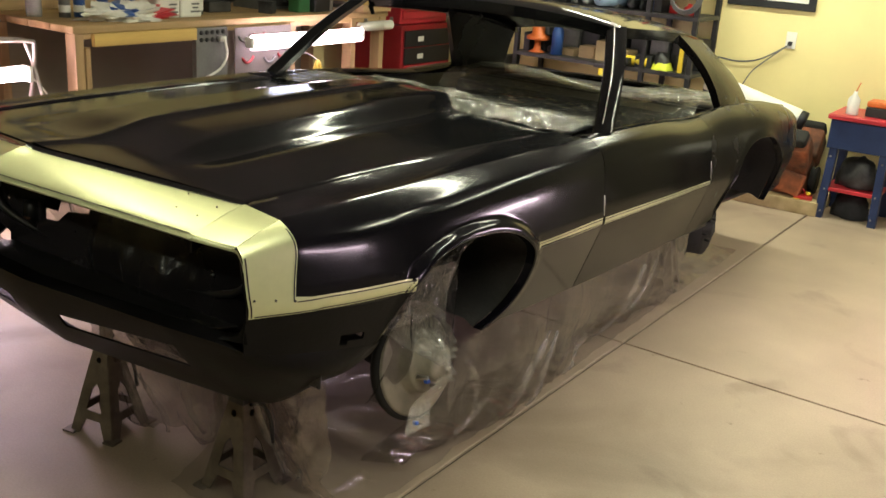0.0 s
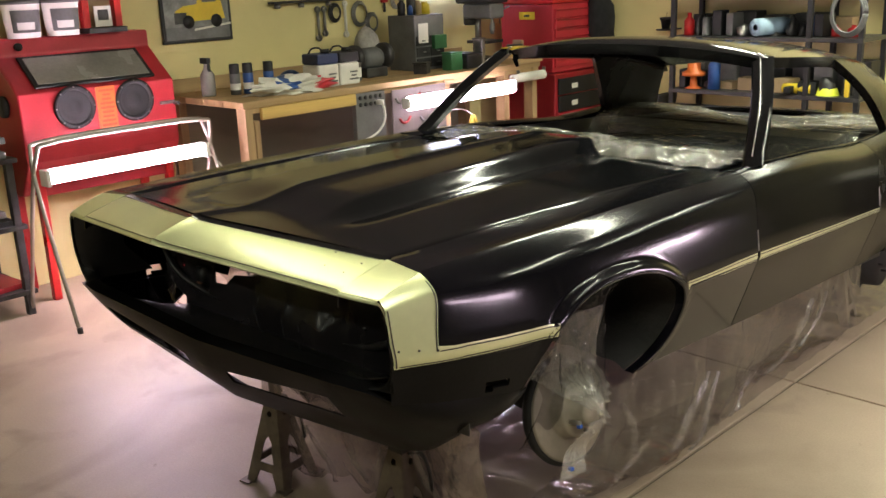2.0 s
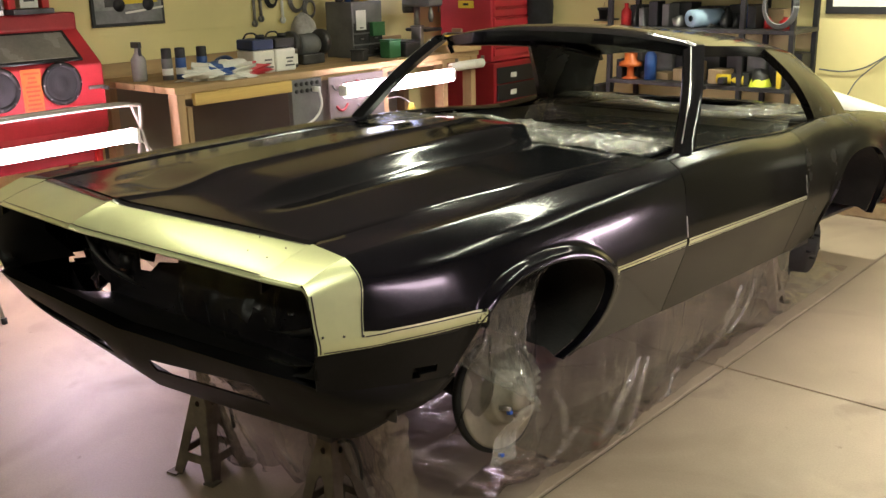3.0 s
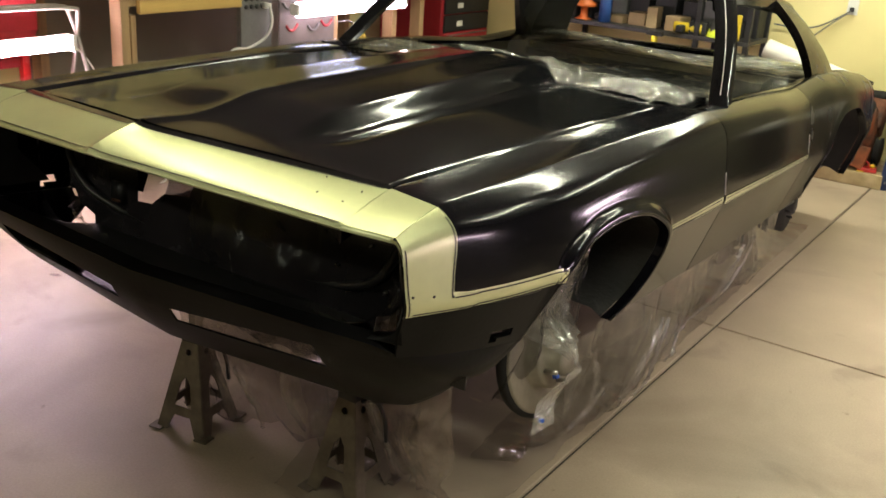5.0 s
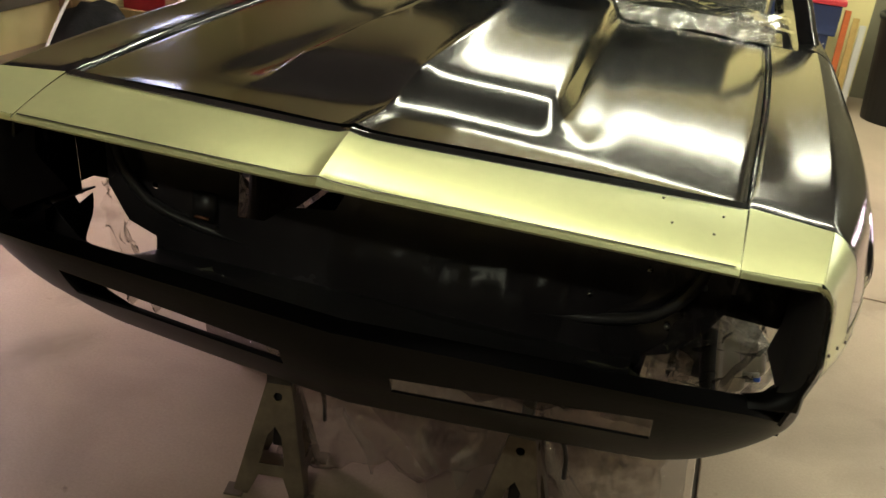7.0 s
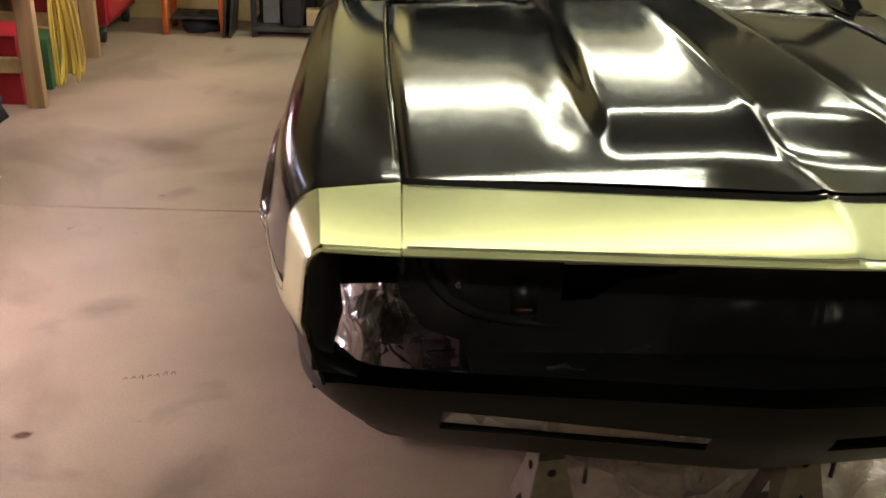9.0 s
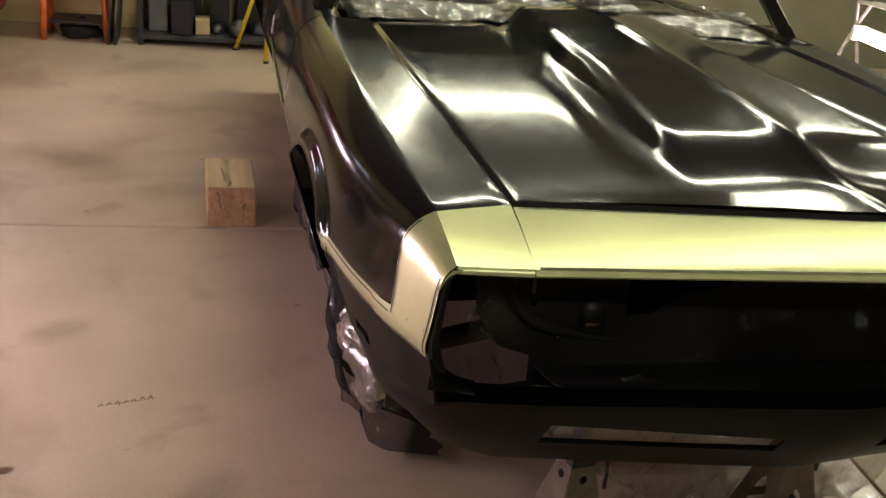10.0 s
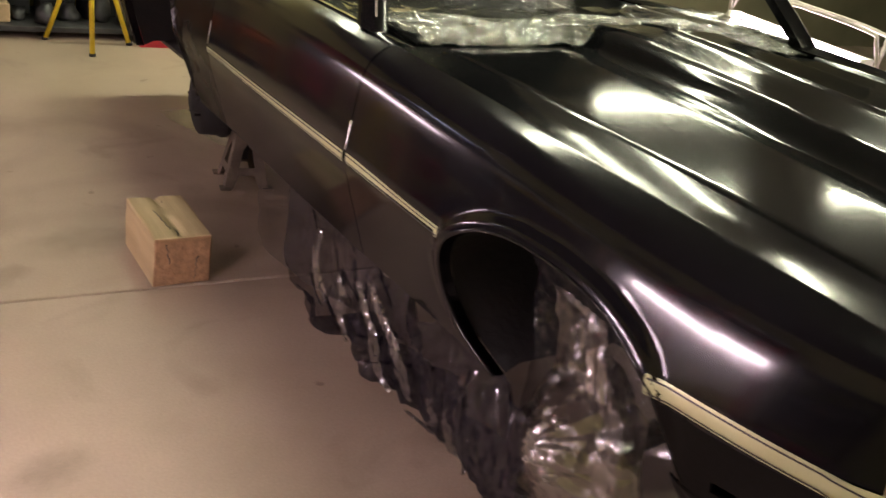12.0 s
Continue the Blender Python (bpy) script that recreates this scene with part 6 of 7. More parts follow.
# ---------- steel shelf unit along the back wall ----------
sh = thing("shelf_unit", "black steel shelf unit crowded with garage clutter", "shelf", pose(0, 0, 0))
SX0, SX1, SY0, SY1 = -1.62, -0.17, 5.46, 5.92
for x in (SX0 + 0.02, (SX0 + SX1) / 2 + 0.35, SX1 - 0.02):
    for y in (SY0 + 0.02, SY1 - 0.02):
        pbox("post", sh, RUBBER, x - 0.018, x + 0.018, y - 0.018, y + 0.018, 0, 1.78, 0.002)
SHZ = (0.07, 0.80, 1.195, 1.50)
for z in SHZ:
    pbox("shelf", sh, DSTEEL, SX0, SX1, SY0, SY1, z - 0.03, z, 0.003)
rnd = random.Random(5)
KINDS = [(WHITE, "bottle", "white plastic bottle"), (RUBBER, "case", "black plastic case"), (MIDBLUE, "jug", "blue plastic jug"), (RED2, "tin", "red tin"), (CARD, "carton", "brown carton"), (STEEL, "metal_part", "bare metal part"), (DSTEEL, "metal_part", "dark greasy metal part"), (PAPER, "bottle", "pale bottle"), (YELLOW, "tool", "yellow power tool"), (GREY, "case", "grey case")]
for lvl, z in enumerate(SHZ):
    x = SX0 + 0.06
    while x < SX1 - 0.08:
        mt, nm, lb = KINDS[rnd.choice((1, 5, 6, 6, 9, 4, 1, 6) if lvl in (0, 1) else (0, 1, 6, 7, 5, 9, 2, 3, 1))]
        w = rnd.uniform(0.05, 0.14) if lvl < 2 else rnd.uniform(0.028, 0.085)
        hmax = (0.26, 0.17, 0.22, 0.2)[lvl]
        h = rnd.uniform(0.05, hmax)
        y = SY0 + rnd.uniform(0.07, 0.2)
        if nm in ("bottle", "jug", "tin"):
            r = min(w, 0.08) / 2
            o = link(nm, lathe_bm([(0, 0), (r, 0), (r, h * 0.65), (r * 0.4, h * 0.82), (r * 0.4, h), (0, h)], 14), mt)
        elif nm in ("metal_part", "tool"):
            o = crumple(nm, "", "", Matrix(), (w / 2, 0.07, h * 0.6), mt, rnd.randint(0, 50), 0.5, 2)
        else:
            o = link(nm, box_bm(-w / 2, w / 2, -0.07, 0.07, 0, h), mt, None, "", False)
            bevel(o, 0.006)
        o.matrix_world = pose(x + w / 2, y, z, 0, 0, rnd.uniform(-14, 14))
        tagged(o, lb + " standing on the black steel shelf", nm.replace("_", " "), "clutter on the shelf unit")
        x += w + rnd.uniform(0.005, 0.05)


# bins and boxes filling the back of the shelves
rnd = random.Random(11)
for lvl, z in enumerate(SHZ):
    x = SX0 + 0.05
    while x < SX1 - 0.16:
        w, h = rnd.uniform(0.12, 0.24), rnd.uniform(0.75, 1.0) * (0.42, 0.24, 0.17, 0.2)[lvl]
        o = link("storage_bin", box_bm(-w / 2, w / 2, -0.08, 0.08, 0, h), rnd.choice((RUBBER, DSTEEL, GREY, RUBBER, CARD)), None, "", False)
        bevel(o, 0.008)
        o.matrix_world = pose(x + w / 2, SY1 - 0.125, z, 0, 0, rnd.uniform(-4, 4))
        tagged(o, "dark storage bin at the back of the steel shelf", "storage bin", "bins on the shelf unit")
        x += w + rnd.uniform(0.01, 0.05)


def shelf_thing(name, label, cat, x, z, y=SY0 + 0.1, rz=0):
    return thing(name, label, cat, pose(x, y, z, 0, 0, rz))


fr = shelf_thing("foam_roll", "pale blue foam roll lying on the shelf", "foam roll", -0.93, 1.197, SY0 + 0.0)
part("roll", lathe_bm([(0.02, 0), (0.062, 0), (0.062, 0.30), (0.02, 0.30)], 24, m=pose(0, 0, 0.066, -90, 0, -20)), PALEBLUE, fr)
part("core", lathe_bm([(0.016, -0.002), (0.022, -0.002), (0.022, 0.02)], 16, m=pose(0, 0, 0.066, -90, 0, -20)), RUBBER, fr)
dw = shelf_thing("angle_drill", "yellow and black cordless drill lying on the shelf", "drill", -0.62, 0.802, SY0 + 0.05)
part("barrel", cyl_bm(0.035, 0.2, 16, m=pose(-0.1, 0, 0.04, 0, 90, 0)), YELLOW, dw)
pbox("grip", dw, RUBBER, -0.06, -0.01, -0.1, 0.0, 0.01, 0.06, 0.01)
hm = shelf_thing("safety_helmet", "lime yellow helmet on the shelf", "helmet", -0.42, 0.802, SY0 + 0.09)
part("shell", lathe_bm([(0.08, 0.0), (0.076, 0.012), (0.062, 0.05), (0.036, 0.07), (0, 0.075)], 22), LIME, hm)
ys = shelf_thing("yellow_level", "yellow handled tool standing on the shelf front", "tool", -0.26, 0.802, SY0 + 0.02)
pbox("body", ys, YELLOW, -0.016, 0.016, -0.012, 0.012, 0, 0.17, 0.005)
bj = shelf_thing("blue_jug", "tall blue gas bottle on the shelf", "bottle", -1.28, 0.802, SY0 + 0.08)
part("body", lathe_bm([(0, 0), (0.045, 0), (0.045, 0.18), (0.025, 0.21), (0.02, 0.235), (0, 0.235)], 18), MIDBLUE, bj)
ol = shelf_thing("orange_lantern", "orange tool stack at the end of the shelf", "tool", -1.45, 0.802, SY0 + 0.08)
part("base", lathe_bm([(0, 0), (0.07, 0), (0.03, 0.02), (0.025, 0.09), (0.09, 0.095), (0.09, 0.12), (0.05, 0.14), (0.05, 0.19), (0, 0.2)], 18), ORANGE, ol)
fl = thing("flower_pot", "small dark pot on a wall bracket", "pot", pose(-1.86, 5.80, 1.225))
part("pot", lathe_bm([(0, 0), (0.03, 0), (0.042, 0.07), (0.05, 0.07), (0.05, 0.09), (0, 0.085)], 18), RUBBER, fl)
part("stem", tube_bm([(0, 0, 0.08), (0.004, 0.01, 0.13)], 0.003, 5), WOODZ, fl)
pbox("wall_bracket", fl, DSTEEL, -0.06, 0.06, -0.05, 0.148, -0.012, 0)
hose = thing("air_hose", "grey air hose coiled on the shelf post", "hose", pose(-0.27, 5.44, 1.36))
for k in range(3):
    part("turn", tube_bm([((0.12 - 0.01 * k) * math.cos(t), -0.008 * k, (0.15 - 0.012 * k) * math.sin(t)) for t in steps(0, 2 * math.pi, 30)], 0.008, 6), GREY, hose)
part("hook", tube_bm([(0, 0.01, 0.15), (0, 0.02, 0.16)], 0.006, 6), STEEL, hose)

# outlet and cord
ou = thing("wall_outlet", "white wall outlet with a plugged-in cord", "outlet", pose(0.35, 5.948, 1.02))
pbox("plate", ou, WHITE, -0.036, 0.036, -0.006, 0, 0, 0.115, 0.003)
pbox("plug", ou, RUBBER, -0.014, 0.014, -0.035, -0.006, 0.02, 0.05, 0.004)
part("cord", tube_bm(bend([(0, -0.03, 0.03), (-0.08, -0.03, -0.03), (-0.20, -0.025, -0.10), (-0.34, -0.02, -0.13), (-0.5, -0.02, -0.12)], 6), 0.006, 6), GREY, ou)
part("cord", tube_bm(bend([(0, -0.03, 0.028), (-0.10, -0.04, -0.06), (-0.22, -0.05, -0.18), (-0.28, -0.06, -0.30)], 6), 0.005, 6), GREY, ou)

# ---------- engine, white cylinder, blue stand ----------
en = thing("engine_block", "rusty orange engine block on a timber pallet", "engine", pose(0.46, 5.62, 0))
en.scale = (1.3, 1.1, 1.25)
for y in (-0.15, 0.15):
    pbox("skid", en, TIMBER, -0.30, 0.30, y - 0.05, y + 0.05, 0, 0.075)
pbox("crankcase", en, RUST, -0.20, 0.20, -0.14, 0.14, 0.076, 0.26, 0.03)
for s in (-1, 1):
    pbox("cylinder_bank", en, RUST, -0.21, 0.21, -0.07, 0.07, -0.02, 0.17, 0.025, "", pose(0, s * 0.10, 0.25, -s * 38, 0, 0))
    pbox("valve_cover", en, GRIMESHADE, -0.20, 0.20, -0.05, 0.05, 0.17, 0.225, 0.02, "", pose(0, s * 0.10, 0.25, -s * 38, 0, 0))
    for k in range(3):
        part("exhaust_stub", cyl_bm(0.022, 0.09, 10, m=pose(-0.14 + 0.14 * k, s * 0.16, 0.22, s * 100, 0, 0)), RUST, en)
part("pulley", lathe_bm([(0.0, 0.03), (0.075, 0.03), (0.075, 0.018), (0.06, 0.01), (0.075, 0), (0, 0)], 22, m=pose(0.21, 0, 0.16, 0, 90, 0)), GRIMESHADE, en)
part("intake", lathe_bm([(0, 0), (0.06, 0), (0.05, 0.05), (0.06, 0.09), (0, 0.09)], 16, m=pose(0.02, 0, 0.37)), GRIMESHADE, en)
pbox("engine_mount", en, RUST, 0.03, 0.17, -0.19, -0.14, 0.12, 0.24, 0.01, "", pose(0, 0, 0, 0, 12, 0))
wc = thing("white_cylinder", "long white wrapped tube lying across the engine", "tube", pose(0.30, 5.62, 0.665, 0, 15, 4))
part("tube", lathe_bm([(0, -0.40), (0.062, -0.40), (0.066, -0.39), (0.066, 0.28), (0.062, 0.285), (0, 0.285)], 24, m=pose(0, 0, 0, 0, 90, 0)), PAPER, wc)
part("end_cap", lathe_bm([(0.062, 0.285), (0.064, 0.29), (0.064, 0.33), (0, 0.335)], 24, m=pose(0, 0, 0, 0, 90, 0)), RUBBER, wc, "black end cap")
part("prop", tube_bm([(-0.2, 0.05, -0.04), (-0.40, 0.10, -0.70)], 0.012, 8), DSTEEL, wc)
rc = thing("red_canister", "red and yellow canister on the floor", "canister", pose(0.735, 5.47, 0, 0, 0, 12))
pbox("can", rc, RED2, -0.06, 0.06, -0.045, 0.045, 0, 0.12, 0.008)
pbox("yellow_panel", rc, YELLOW, -0.062, -0.02, -0.047, -0.044, 0.015, 0.10, 0.0)
bars(rc, PAPER, 0.02, -0.046, 0.075, 0.06, 0.04, 2, "x")
part("cap", cyl_bm(0.016, 0.02, 12, m=pose(0.03, 0, 0.12)), YELLOW, rc)
part("handle", tube_bm(bend([(-0.045, 0, 0.115), (-0.03, 0, 0.15), (0.0, 0, 0.15), (0.01, 0, 0.118)], 4), 0.006, 6), RED2, rc)
bs = thing("parts_washer", "navy steel stand with red top and red shelf", "work stand", pose(1.03, 5.62, 0))
for x in (-1, 1):
    for y in (-1, 1):
        rows = [[Vector((x * a + dx, y * b + dy, z)) for dx, dy in ((-0.025, -0.025), (0.025, -0.025), (0.025, 0.025), (-0.025, 0.025), (-0.025, -0.025))] for a, b, z in ((0.17, 0.18, 0), (0.155, 0.16, 0.47))]
        part("leg", grid_bm(rows), BLUE, bs, "", False)
        for z in (0.42, 0.2, 0.05):
            part("bolt", cyl_bm(0.007, 0.008, 8, m=pose(x * 0.16, y * 0.17 + (-0.033 if y < 0 else 0.025), z, 90, 0, 0)), STEEL, bs)
pbox("tank", bs, BLUE, -0.20, 0.22, -0.20, 0.20, 0.47, 0.66, 0.008)
pbox("top", bs, RED, -0.22, 0.24, -0.22, 0.22, 0.662, 0.695, 0.008, "red top")
pbox("shelf", bs, RED, -0.17, 0.17, -0.18, 0.18, 0.185, 0.21, 0.004, "red shelf")
for nm, lb, x, z, sx, h, mt in (("metal_casting", "grey metal casting on the stand's shelf", 0.0, 0.212, 0.14, 0.15, DSTEEL), ("dark_jug", "dark jug on the floor under the stand", 0.0, 0.0, 0.13, 0.13, CLOTH)):
    crumple(nm, lb, "clutter", pose(1.03 + x, 5.60, z), (sx, 0.10, h), mt, 21, 0.25)
wb = thing("white_bottle", "white squeeze bottle standing on the red top", "bottle", pose(0.93, 5.50, 0.696))
part("bottle", lathe_bm([(0, 0), (0.036, 0), (0.038, 0.01), (0.038, 0.10), (0.014, 0.13), (0.012, 0.15), (0, 0.15)], 18), WHITE, wb)
part("straw", tube_bm([(0, 0, 0.14), (0.02, 0, 0.21)], 0.004, 6), ORANGE, wb)
tb = thing("red_toolbox", "red and black toolbox on the stand's top", "toolbox", pose(1.12, 5.58, 0.696))
pbox("body", tb, RUBBER, -0.11, 0.11, -0.08, 0.08, 0, 0.06)
pbox("lid", tb, ORANGE, -0.11, 0.11, -0.08, 0.08, 0.062, 0.10, 0.01)
for k, (x, mt) in enumerate(((1.31, ORANGE), (1.37, YWOOD), (1.42, PAPER))):
    o = thing("leaning_board", "board leaning beside the navy stand", "board", pose(x, 5.55, 0, -6, 0, 0), "boards beside the stand")
    pbox("board", o, mt, -0.02, 0.02, -0.01, 0.02, 0.002, 0.62 - 0.04 * k, 0.003)
tr = thing("trash_can", "black plastic trash can with crumpled paper", "trash can", pose(1.72, 5.45, 0))
part("bin", lathe_bm([(0, 0), (0.19, 0), (0.23, 0.62), (0.245, 0.63), (0.245, 0.66), (0.22, 0.66), (0.18, 0.05), (0, 0.04)], 28), RUBBER, tr)
crumple("paper_waste", "crumpled waste paper heaped in the trash can", "waste paper", pose(1.72, 5.45, 0.52), (0.19, 0.19, 0.18), PAPER, 23)

# ---------- yellow tripod ----------
tp = thing("yellow_tripod", "yellow folding tripod stand on the concrete floor", "tripod", pose(-0.79, 5.33, 0))
for x, y in ((-0.02, -0.18), (-0.21, 0.13), (0.23, 0.06)):
    part("leg", tube_bm([(x, y, 0.0), (x * 0.1, y * 0.1, 0.62)], 0.014, 8), YELLOW, tp)
    part("foot", cyl_bm(0.018, 0.015, 10, m=pose(x, y, 0)), RUBBER, tp)
part("mast", cyl_bm(0.022, 0.30, 12, m=pose(0, 0, 0.48)), YELLOW, tp)
pbox("cradle", tp, DSTEEL, -0.06, 0.06, -0.02, 0.02, 0.78, 0.81, 0.004)
rw = thing("red_reel", "red hose reel on the floor behind the tripod", "hose reel", pose(-0.38, 5.40, 0))
part("rim", tube_bm([(0.10 * math.cos(t), 0, 0.20 + 0.10 * math.sin(t)) for t in steps(0, 2 * math.pi, 26)], 0.014, 8), RED2, rw)
pbox("base", rw, RED, -0.13, 0.13, -0.06, 0.06, 0, 0.09)
pbox("upright", rw, DSTEEL, -0.015, 0.015, 0.02, 0.04, 0.09, 0.22)

# ---------- masking film ----------
def film(name, label, rows, m, amp, seed, freq=3.0, stretch=(1, 1, 1)):
    """A thin sheet through rows of points, crumpled by soft folds and sharp creases."""
    out = []
    for r in rows:
        q = []
        for p in r:
            p = Vector(p)
            s = Vector((p.x * stretch[0], p.y * stretch[1], p.z * stretch[2])) * freq + Vector((seed, seed * 2.3, 0))
            n2, n3 = noise.noise_vector(s * 1.9), noise.noise_vector(s * 4.7 + Vector((5, 1, 3)))
            d = 0.8 * Vector(noise.noise_vector(s)) + 0.9 * Vector([0.35 - abs(k) * 1.6 for k in n2]) + 0.4 * Vector([0.3 - abs(k) * 1.5 for k in n3])
            p = p + amp * d
            q.append((p.x, p.y, max(0.004 + 0.002 * (seed % 5), p.z)))
        out.append(q)
    return tagged(link(name, grid_bm(out), m, None, label), label, "plastic sheet", "masking film")


def W(x, y, z):
    return car.matrix_world @ Vector((x, y, z))


def skirt_pt(s, y, t):
    """A point of the hanging film: y along the sill, t from the sill down to the floor."""
    a = W(s * (0.800 - 0.02 * (y < 1.32)), y, 0.612 - 0.07 * (1 - sstep(1.1, 1.36, y)))
    b = Vector((s * (0.66 + 0.05 * math.sin(y * 4.0 + s)), a.y + 0.04 * math.sin(y * 7), 0.006))
    lean = y + 0.25 * t * math.sin(2.3 * y + s)
    pleat = abs(((lean * 5.5 + 0.8 * noise.noise(Vector((lean * 2.1, s, 0)))) % 2) - 1) + 0.5 * abs(((lean * 13 + 1.5 * noise.noise(Vector((lean * 4, s, 3)))) % 2) - 1)
    sag = 0.05 * math.sin(y * 5 + s)
    return a.lerp(b, t) + Vector((s * (0.03 * math.sin(math.pi * t) + 0.035 * (pleat - 0.75) * t ** 0.7) + sag * t * (1 - t), 0, -0.03 * math.sin(math.pi * t)))


for s in (1, -1):
    # skirt from the sill to the floor, with strips imitating its brightest glints
    rows = [[skirt_pt(s, y, t) for t in steps(0, 1, 22)] + [Vector((s * (0.50 + 0.04 * math.sin(y * 3.0)), y, 0.006))] for y in steps(1.02, 3.05 if s > 0 else 2.25, 130 if s > 0 else 100)]
    # s < 0: film darkened to stand for the shade under the car
    skirt = film("film_skirt", "clear crinkled masking film hanging from the car's sill" if s > 0 else "shade-tinted crinkled masking film hanging from the car's sill", rows, FILM if s > 0 else FILM3, 0.022 if s > 0 else 0.05, 3 if s > 0 else 7, 5.0, (1, 1, 0.35))
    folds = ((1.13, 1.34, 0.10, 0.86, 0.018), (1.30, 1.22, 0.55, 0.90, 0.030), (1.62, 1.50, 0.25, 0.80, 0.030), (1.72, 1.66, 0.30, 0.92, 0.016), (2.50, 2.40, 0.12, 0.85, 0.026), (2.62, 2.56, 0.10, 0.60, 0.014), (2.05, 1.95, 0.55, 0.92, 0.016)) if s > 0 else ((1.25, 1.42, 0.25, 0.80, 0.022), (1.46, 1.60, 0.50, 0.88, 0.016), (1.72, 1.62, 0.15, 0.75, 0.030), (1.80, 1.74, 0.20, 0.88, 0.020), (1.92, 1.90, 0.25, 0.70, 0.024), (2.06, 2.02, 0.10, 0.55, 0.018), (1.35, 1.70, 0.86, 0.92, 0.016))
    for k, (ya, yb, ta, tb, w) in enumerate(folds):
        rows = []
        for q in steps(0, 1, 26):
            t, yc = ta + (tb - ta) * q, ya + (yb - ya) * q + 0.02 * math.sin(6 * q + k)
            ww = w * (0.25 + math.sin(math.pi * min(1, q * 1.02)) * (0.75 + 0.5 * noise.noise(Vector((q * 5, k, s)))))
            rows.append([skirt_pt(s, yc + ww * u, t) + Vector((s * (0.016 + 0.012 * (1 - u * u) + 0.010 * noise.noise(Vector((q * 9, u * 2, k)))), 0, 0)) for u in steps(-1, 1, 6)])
        fold = part("fold", grid_bm(rows), FOLD if s > 0 else GLINT, skirt, "bright strip imitating a glint on a film crease")
        for v in fold.data.vertices:
            v.co.z = max(0.008, v.co.z)
    # film hung along the front of the wheel arch, falling to the hub
    rows = []
    for t in steps(0, 1, 40):
        y = 0.675 + 0.36 * t
        a = W(s * 0.868, y, fender_foot(y) - 0.012)
        b = W(s * (0.72 + 0.02 * math.sin(9 * t)), 0.80 + 0.36 * t, 0.58 - 0.06 * t)
        c = Vector((s * (0.66 + 0.05 * t), b.y + 0.05 * t, 0.36 - 0.22 * t))
        rows.append([a.lerp(b, k) - Vector((s * 0.04 * math.sin(math.pi * k), 0, 0)) for k in steps(0, 1, 20)] + [b.lerp(c, k) for k in steps(0.15, 1, 8)])
    film("wheel_film", "clear masking film draped in the front wheel opening", rows, FILM6, 0.03, 11 + s, 6.0, (1, 1, 0.25))
    # bag tied over the brake disc: a pleated fan over the upper half on one side, a full wrap on the other
    pm = car.matrix_world @ pose(s * 0.70, 0.99, 0.485, 0, s * 78, 0) @ pose(0, 0, 0, s * 6)
    rnd = random.Random(60 + s)
    rows = []
    for k in range(97):
        a = (math.pi * (0.30 + 0.47 * (k / 48 - 1))) if s > 0 else 2 * math.pi * k / 96
        fold = abs(((k * 0.31 + 1.3 * noise.noise(Vector((k * 0.11, s, 0)))) % 2) - 1)
        crease = noise.noise(Vector((math.cos(a) * 4, math.sin(a) * 4, s)))
        if s < 0:
            fold = abs(((2.2 * a + 1.6 * noise.noise(Vector((math.cos(a) * 1.7, math.sin(a) * 1.7, 4)))) % 2) - 1)
        r = []
        for q in steps(0, 1, 14):
            rr = 0.012 + (0.176 if s > 0 else 0.185) * q
            z = 0.112 - 0.085 * sstep(0.05, 0.75, q) - 0.035 * sstep(0.85, 1.0, q) + (0.034 * (fold - 0.5) + 0.014 * crease) * q + 0.008 * noise.noise(Vector((a * 3, q * 7, 2)))
            r.append((-s * rr * math.sin(a) * (1 + 0.05 * fold * q), rr * math.cos(a), z))
        if s < 0:
            r += [(p[0], p[1], p[2]) for p in [(-s * 0.175 * math.sin(a), 0.175 * math.cos(a), -0.035 + 0.012 * fold), (-s * 0.06 * math.sin(a), 0.06 * math.cos(a), -0.05)]]
        rows.append(r)
    hb = tagged(link("hub_bag", grid_bm(rows), BAG if s > 0 else WRAP), "pleated plastic bag taped over the bare brake hub", "plastic bag", "hub bags")
    hb.matrix_world = pm
    sharp(hb, 24)
    # gathered top of the bag, pulled up into the wheel opening
    rows = []
    for q in steps(0, 1, 12):
        w = 0.115 - 0.055 * q + 0.03 * q * q
        rows.append([(-s * (0.14 + 0.16 * q), w * u + 0.03 * q, 0.045 + 0.05 * q + (0.016 * abs(math.sin(9 * u + 2 * q)) - 0.01) * (1 - 0.3 * q) + 0.01 * noise.noise(Vector((u * 4, q * 5, s)))) for u in steps(-1, 1, 30)])
    part("bag_neck", grid_bm(rows), BAG if s > 0 else WRAP, hb)
    if s > 0:
        rows = [[(0.02 + 0.17 * q, -0.05 * q + 0.035 * u * (1 + 0.8 * q), 0.115 - 0.085 * sstep(0, 0.6, q) + 0.012 * abs(math.sin(7 * u + 3 * q))) for u in steps(-1, 1, 18)] for q in steps(0, 1, 14)]
        part("bag_tail", grid_bm(rows), BAG, hb)
    for p in ((0.03, -0.045, 0.085), (0.165, -0.05, 0.03)) if s > 0 else ():
        pbox("tape_tab", hb, TAPE, p[0] - 0.006, p[0] + 0.006, p[1] - 0.007, p[1] + 0.007, p[2] - 0.004, p[2] + 0.012, 0.003, "blue masking tape")
    # film inside the headlamp opening
    x0, x1, z1 = (0.56, 0.765, 0.95) if s > 0 else (0.60, 0.665, 0.83)
    rows = [[W(s * (x - 0.12 * (0.92 - z)), 0.47 + 0.03 * math.sin(17 * x), z) for z in steps(0.63, z1, 26)] for x in steps(x0, x1, 22)]
    film("headlamp_film", "crumpled masking film behind the headlamp opening", rows, FILM6 if s > 0 else FILM, 0.03, 20 + s, 9.0)

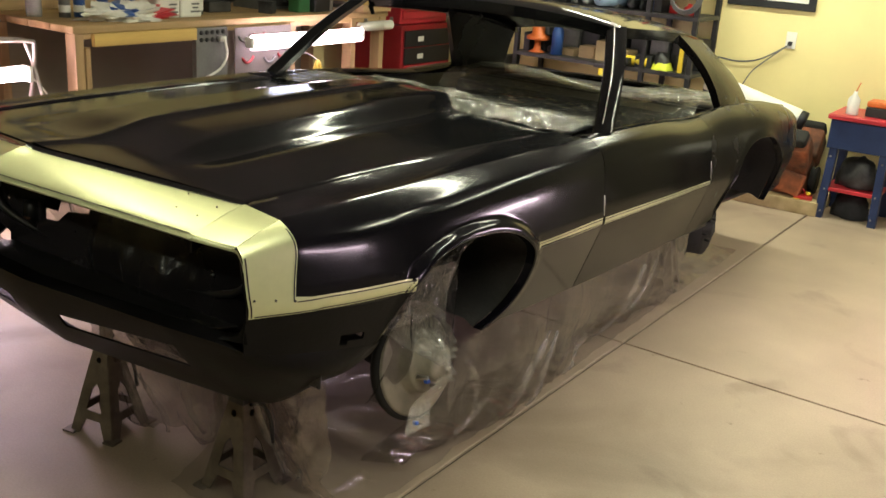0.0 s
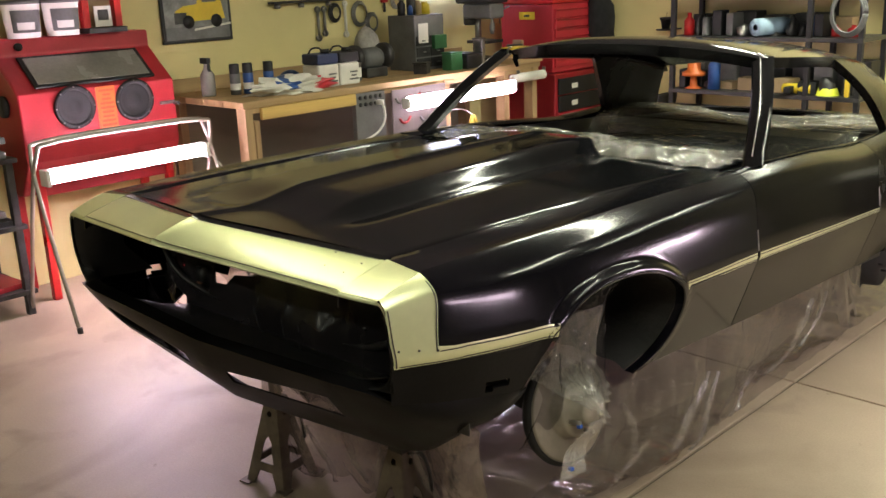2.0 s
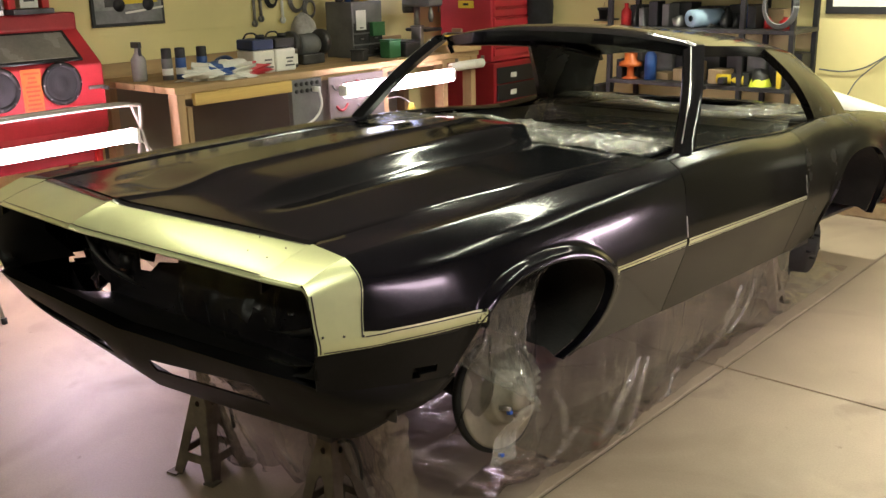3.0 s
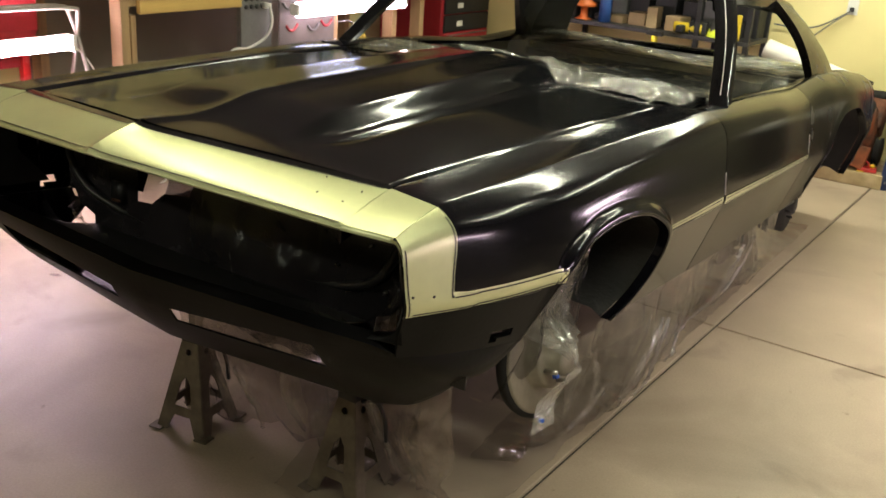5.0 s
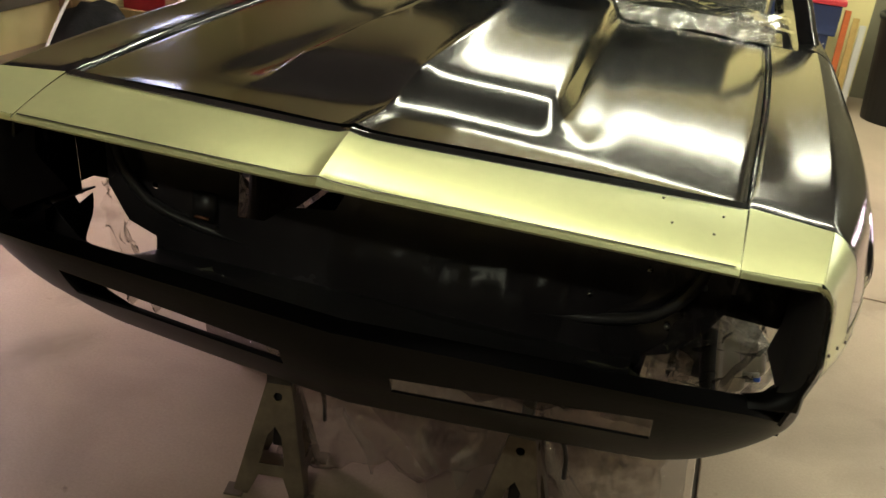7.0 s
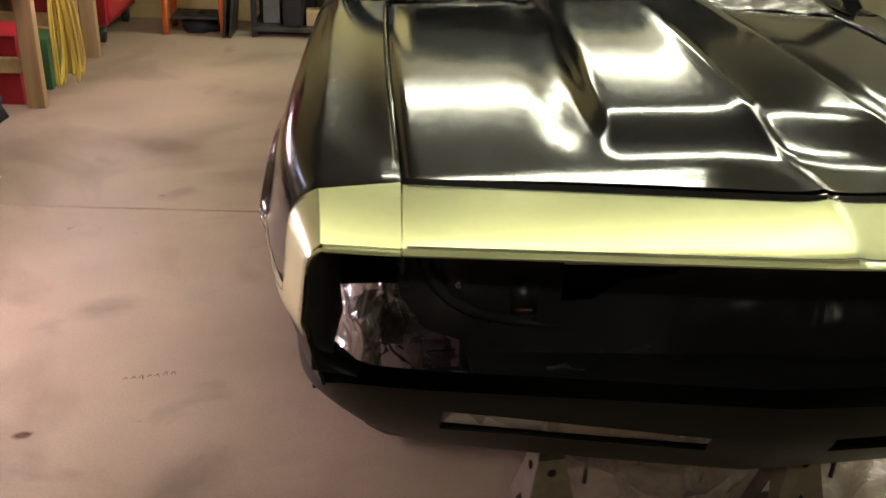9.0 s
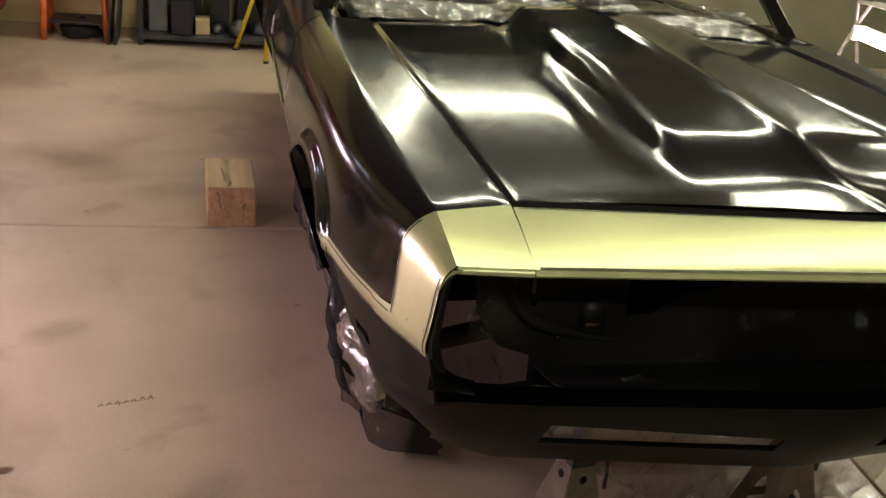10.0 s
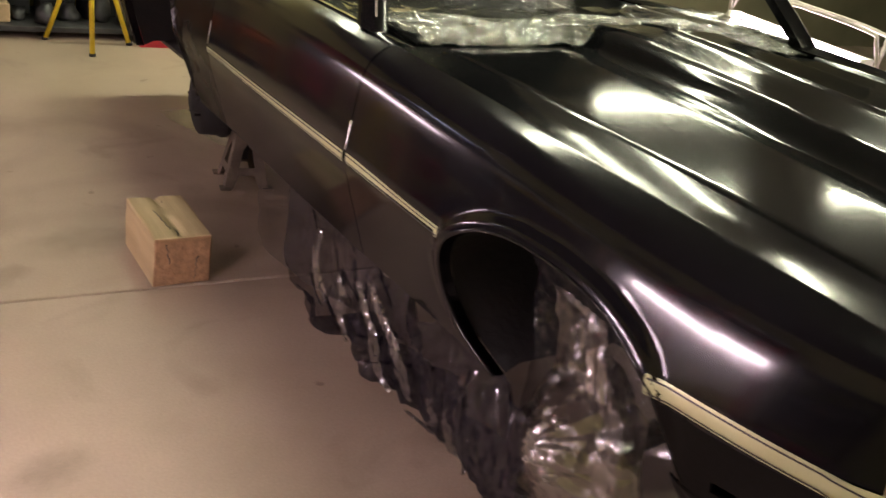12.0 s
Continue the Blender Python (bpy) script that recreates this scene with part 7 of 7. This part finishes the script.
rows = [[W(x, 0.425 + 0.02 * math.sin(11 * x + 4 * z) + 0.015 * math.sin(23 * z), z) for z in steps(0.66, 0.955, 30)] for x in steps(-0.12, 0.36, 40)]
film("grille_film", "smoky masking film taped over the radiator support", rows, DULL, 0.018, 26, 6.0, (1, 1, 0.5))
# sheet lying on the floor under the car
rows = []
for q in steps(0, 1, 36):
    r = []
    for y in steps(0.55, 4.25, 90):
        left = 0.06 + 0.10 * math.sin(4 * y) - 0.65 * sstep(0.75, 1.6, y)
        x = left + q * (0.70 - left)
        r.append((x, y, 0.006 + 0.012 * max(0, noise.noise(Vector((x * 5, y * 5, 1))))))
    rows.append(r)
film("floor_film", "clear masking film spread on the floor under the car", rows, FILM5, 0.012, 5, 6.0)
# loose folds by the front stands
rows = []
for x in steps(-0.30, 0.62, 40):
    a = W(x, 0.62 + 0.1 * x, 0.60)
    rows.append([Vector((x, a.y + 0.12 * t + 0.05 * math.sin(8 * x), a.z * (1 - t) ** 1.3 + 0.02)) for t in steps(0, 1, 18)])
front_film = film("front_film", "clear masking film hanging below the front frame", rows, FILM7, 0.05, 9, 5.0, (1, 1, 0.5))
# pale strips laid over the film in place of glinting folds
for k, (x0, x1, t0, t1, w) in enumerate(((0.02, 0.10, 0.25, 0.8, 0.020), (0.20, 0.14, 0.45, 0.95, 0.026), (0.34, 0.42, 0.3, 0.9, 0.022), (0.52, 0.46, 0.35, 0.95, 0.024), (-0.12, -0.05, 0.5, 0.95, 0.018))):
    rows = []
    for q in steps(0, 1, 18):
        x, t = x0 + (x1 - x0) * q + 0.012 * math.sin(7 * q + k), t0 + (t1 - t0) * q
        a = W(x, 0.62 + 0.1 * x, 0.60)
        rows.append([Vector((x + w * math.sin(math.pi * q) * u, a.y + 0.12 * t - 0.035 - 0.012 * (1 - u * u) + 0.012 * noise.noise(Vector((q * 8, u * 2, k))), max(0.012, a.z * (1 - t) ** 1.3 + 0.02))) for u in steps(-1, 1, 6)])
    part("fold", grid_bm(rows), FOLD, front_film, "bright strip imitating a glint on a film crease")
# film sagging behind the valance slots
for s in (1, -1):
    rows = [[W(s * x, 0.33 + 0.05 * x + 0.05 * t, 0.70 - 0.13 * t) for t in steps(0, 1, 14)] for x in steps(0.08, 0.60, 36)]
    film("slot_film", "milky masking film hanging behind the valance slot", rows, FILM2, 0.03, 51 + s, 7.0)
def pleat(x, t):
    """Sharp gathers running along the bunched film."""
    q = t * 5.5 + 1.2 * noise.noise(Vector((x * 5, t * 2, 2))) + 0.8 * x
    return 0.022 * abs(q % 1 - 0.5) + 0.010 * abs((2.7 * q + 3 * x + noise.noise(Vector((x * 11, t * 3, 7)))) % 1 - 0.5)


# bunched film on the cowl, left and right
for s, x0, x1, mt in ((1, 0.10, 0.70, FILM2), (-1, -0.70, -0.02, FILM2)):
    rows = []
    for x in steps(x0, x1, 90):
        ed = math.sin(math.pi * min(1, max(0, (x - x0) / (x1 - x0))))
        rows.append([W(x, 1.74 + 0.06 * (1 - ed) + 0.30 * t, hood_point(x / 0.67, 0.985)[2] * (1 - t) + 1.15 * t + 0.002 + 0.016 * ed ** 0.5 * math.sin(math.pi * min(1, t * 1.15)) ** 0.6 + pleat(x, t)) for t in steps(0, 1, 44)])
    film("cowl_film", "bunched masking film taped over the cowl", rows, mt, 0.006, 30 + s, 7.0, (0.5, 1.8, 1))
rows = [[W(x, y, 1.165 + 0.02 * math.sin(3 * x)) for y in steps(1.86, 2.25, 12)] for x in steps(-0.74, 0.74, 50)]
film("dash_film", "masking film stretched over the dash opening", rows, FILM, 0.022, 41, 7.0)
# film draped over the seats inside
rows = [[W(x, y, 1.165 + 0.02 * math.sin(5 * x + 3 * y) - 0.03 * sstep(3.3, 3.9, y) - 0.20 * (1 - sstep(2.92, 3.15, y))) for y in steps(2.92, 3.95, 30)] for x in steps(-0.70, 0.70, 40)]
film("seat_film", "masking film draped over the rear seat and shelf", rows, FILM2, 0.02, 44, 4.0)
rows = [[W(x, 2.3 + 0.9 * t, 1.13 - 0.12 * math.sin(math.pi * t)) for t in steps(0, 1, 24)] for x in steps(0.45, 0.72, 8)]
film("door_film", "strip of masking film hanging along the door", rows, FILM, 0.03, 47, 6.0)
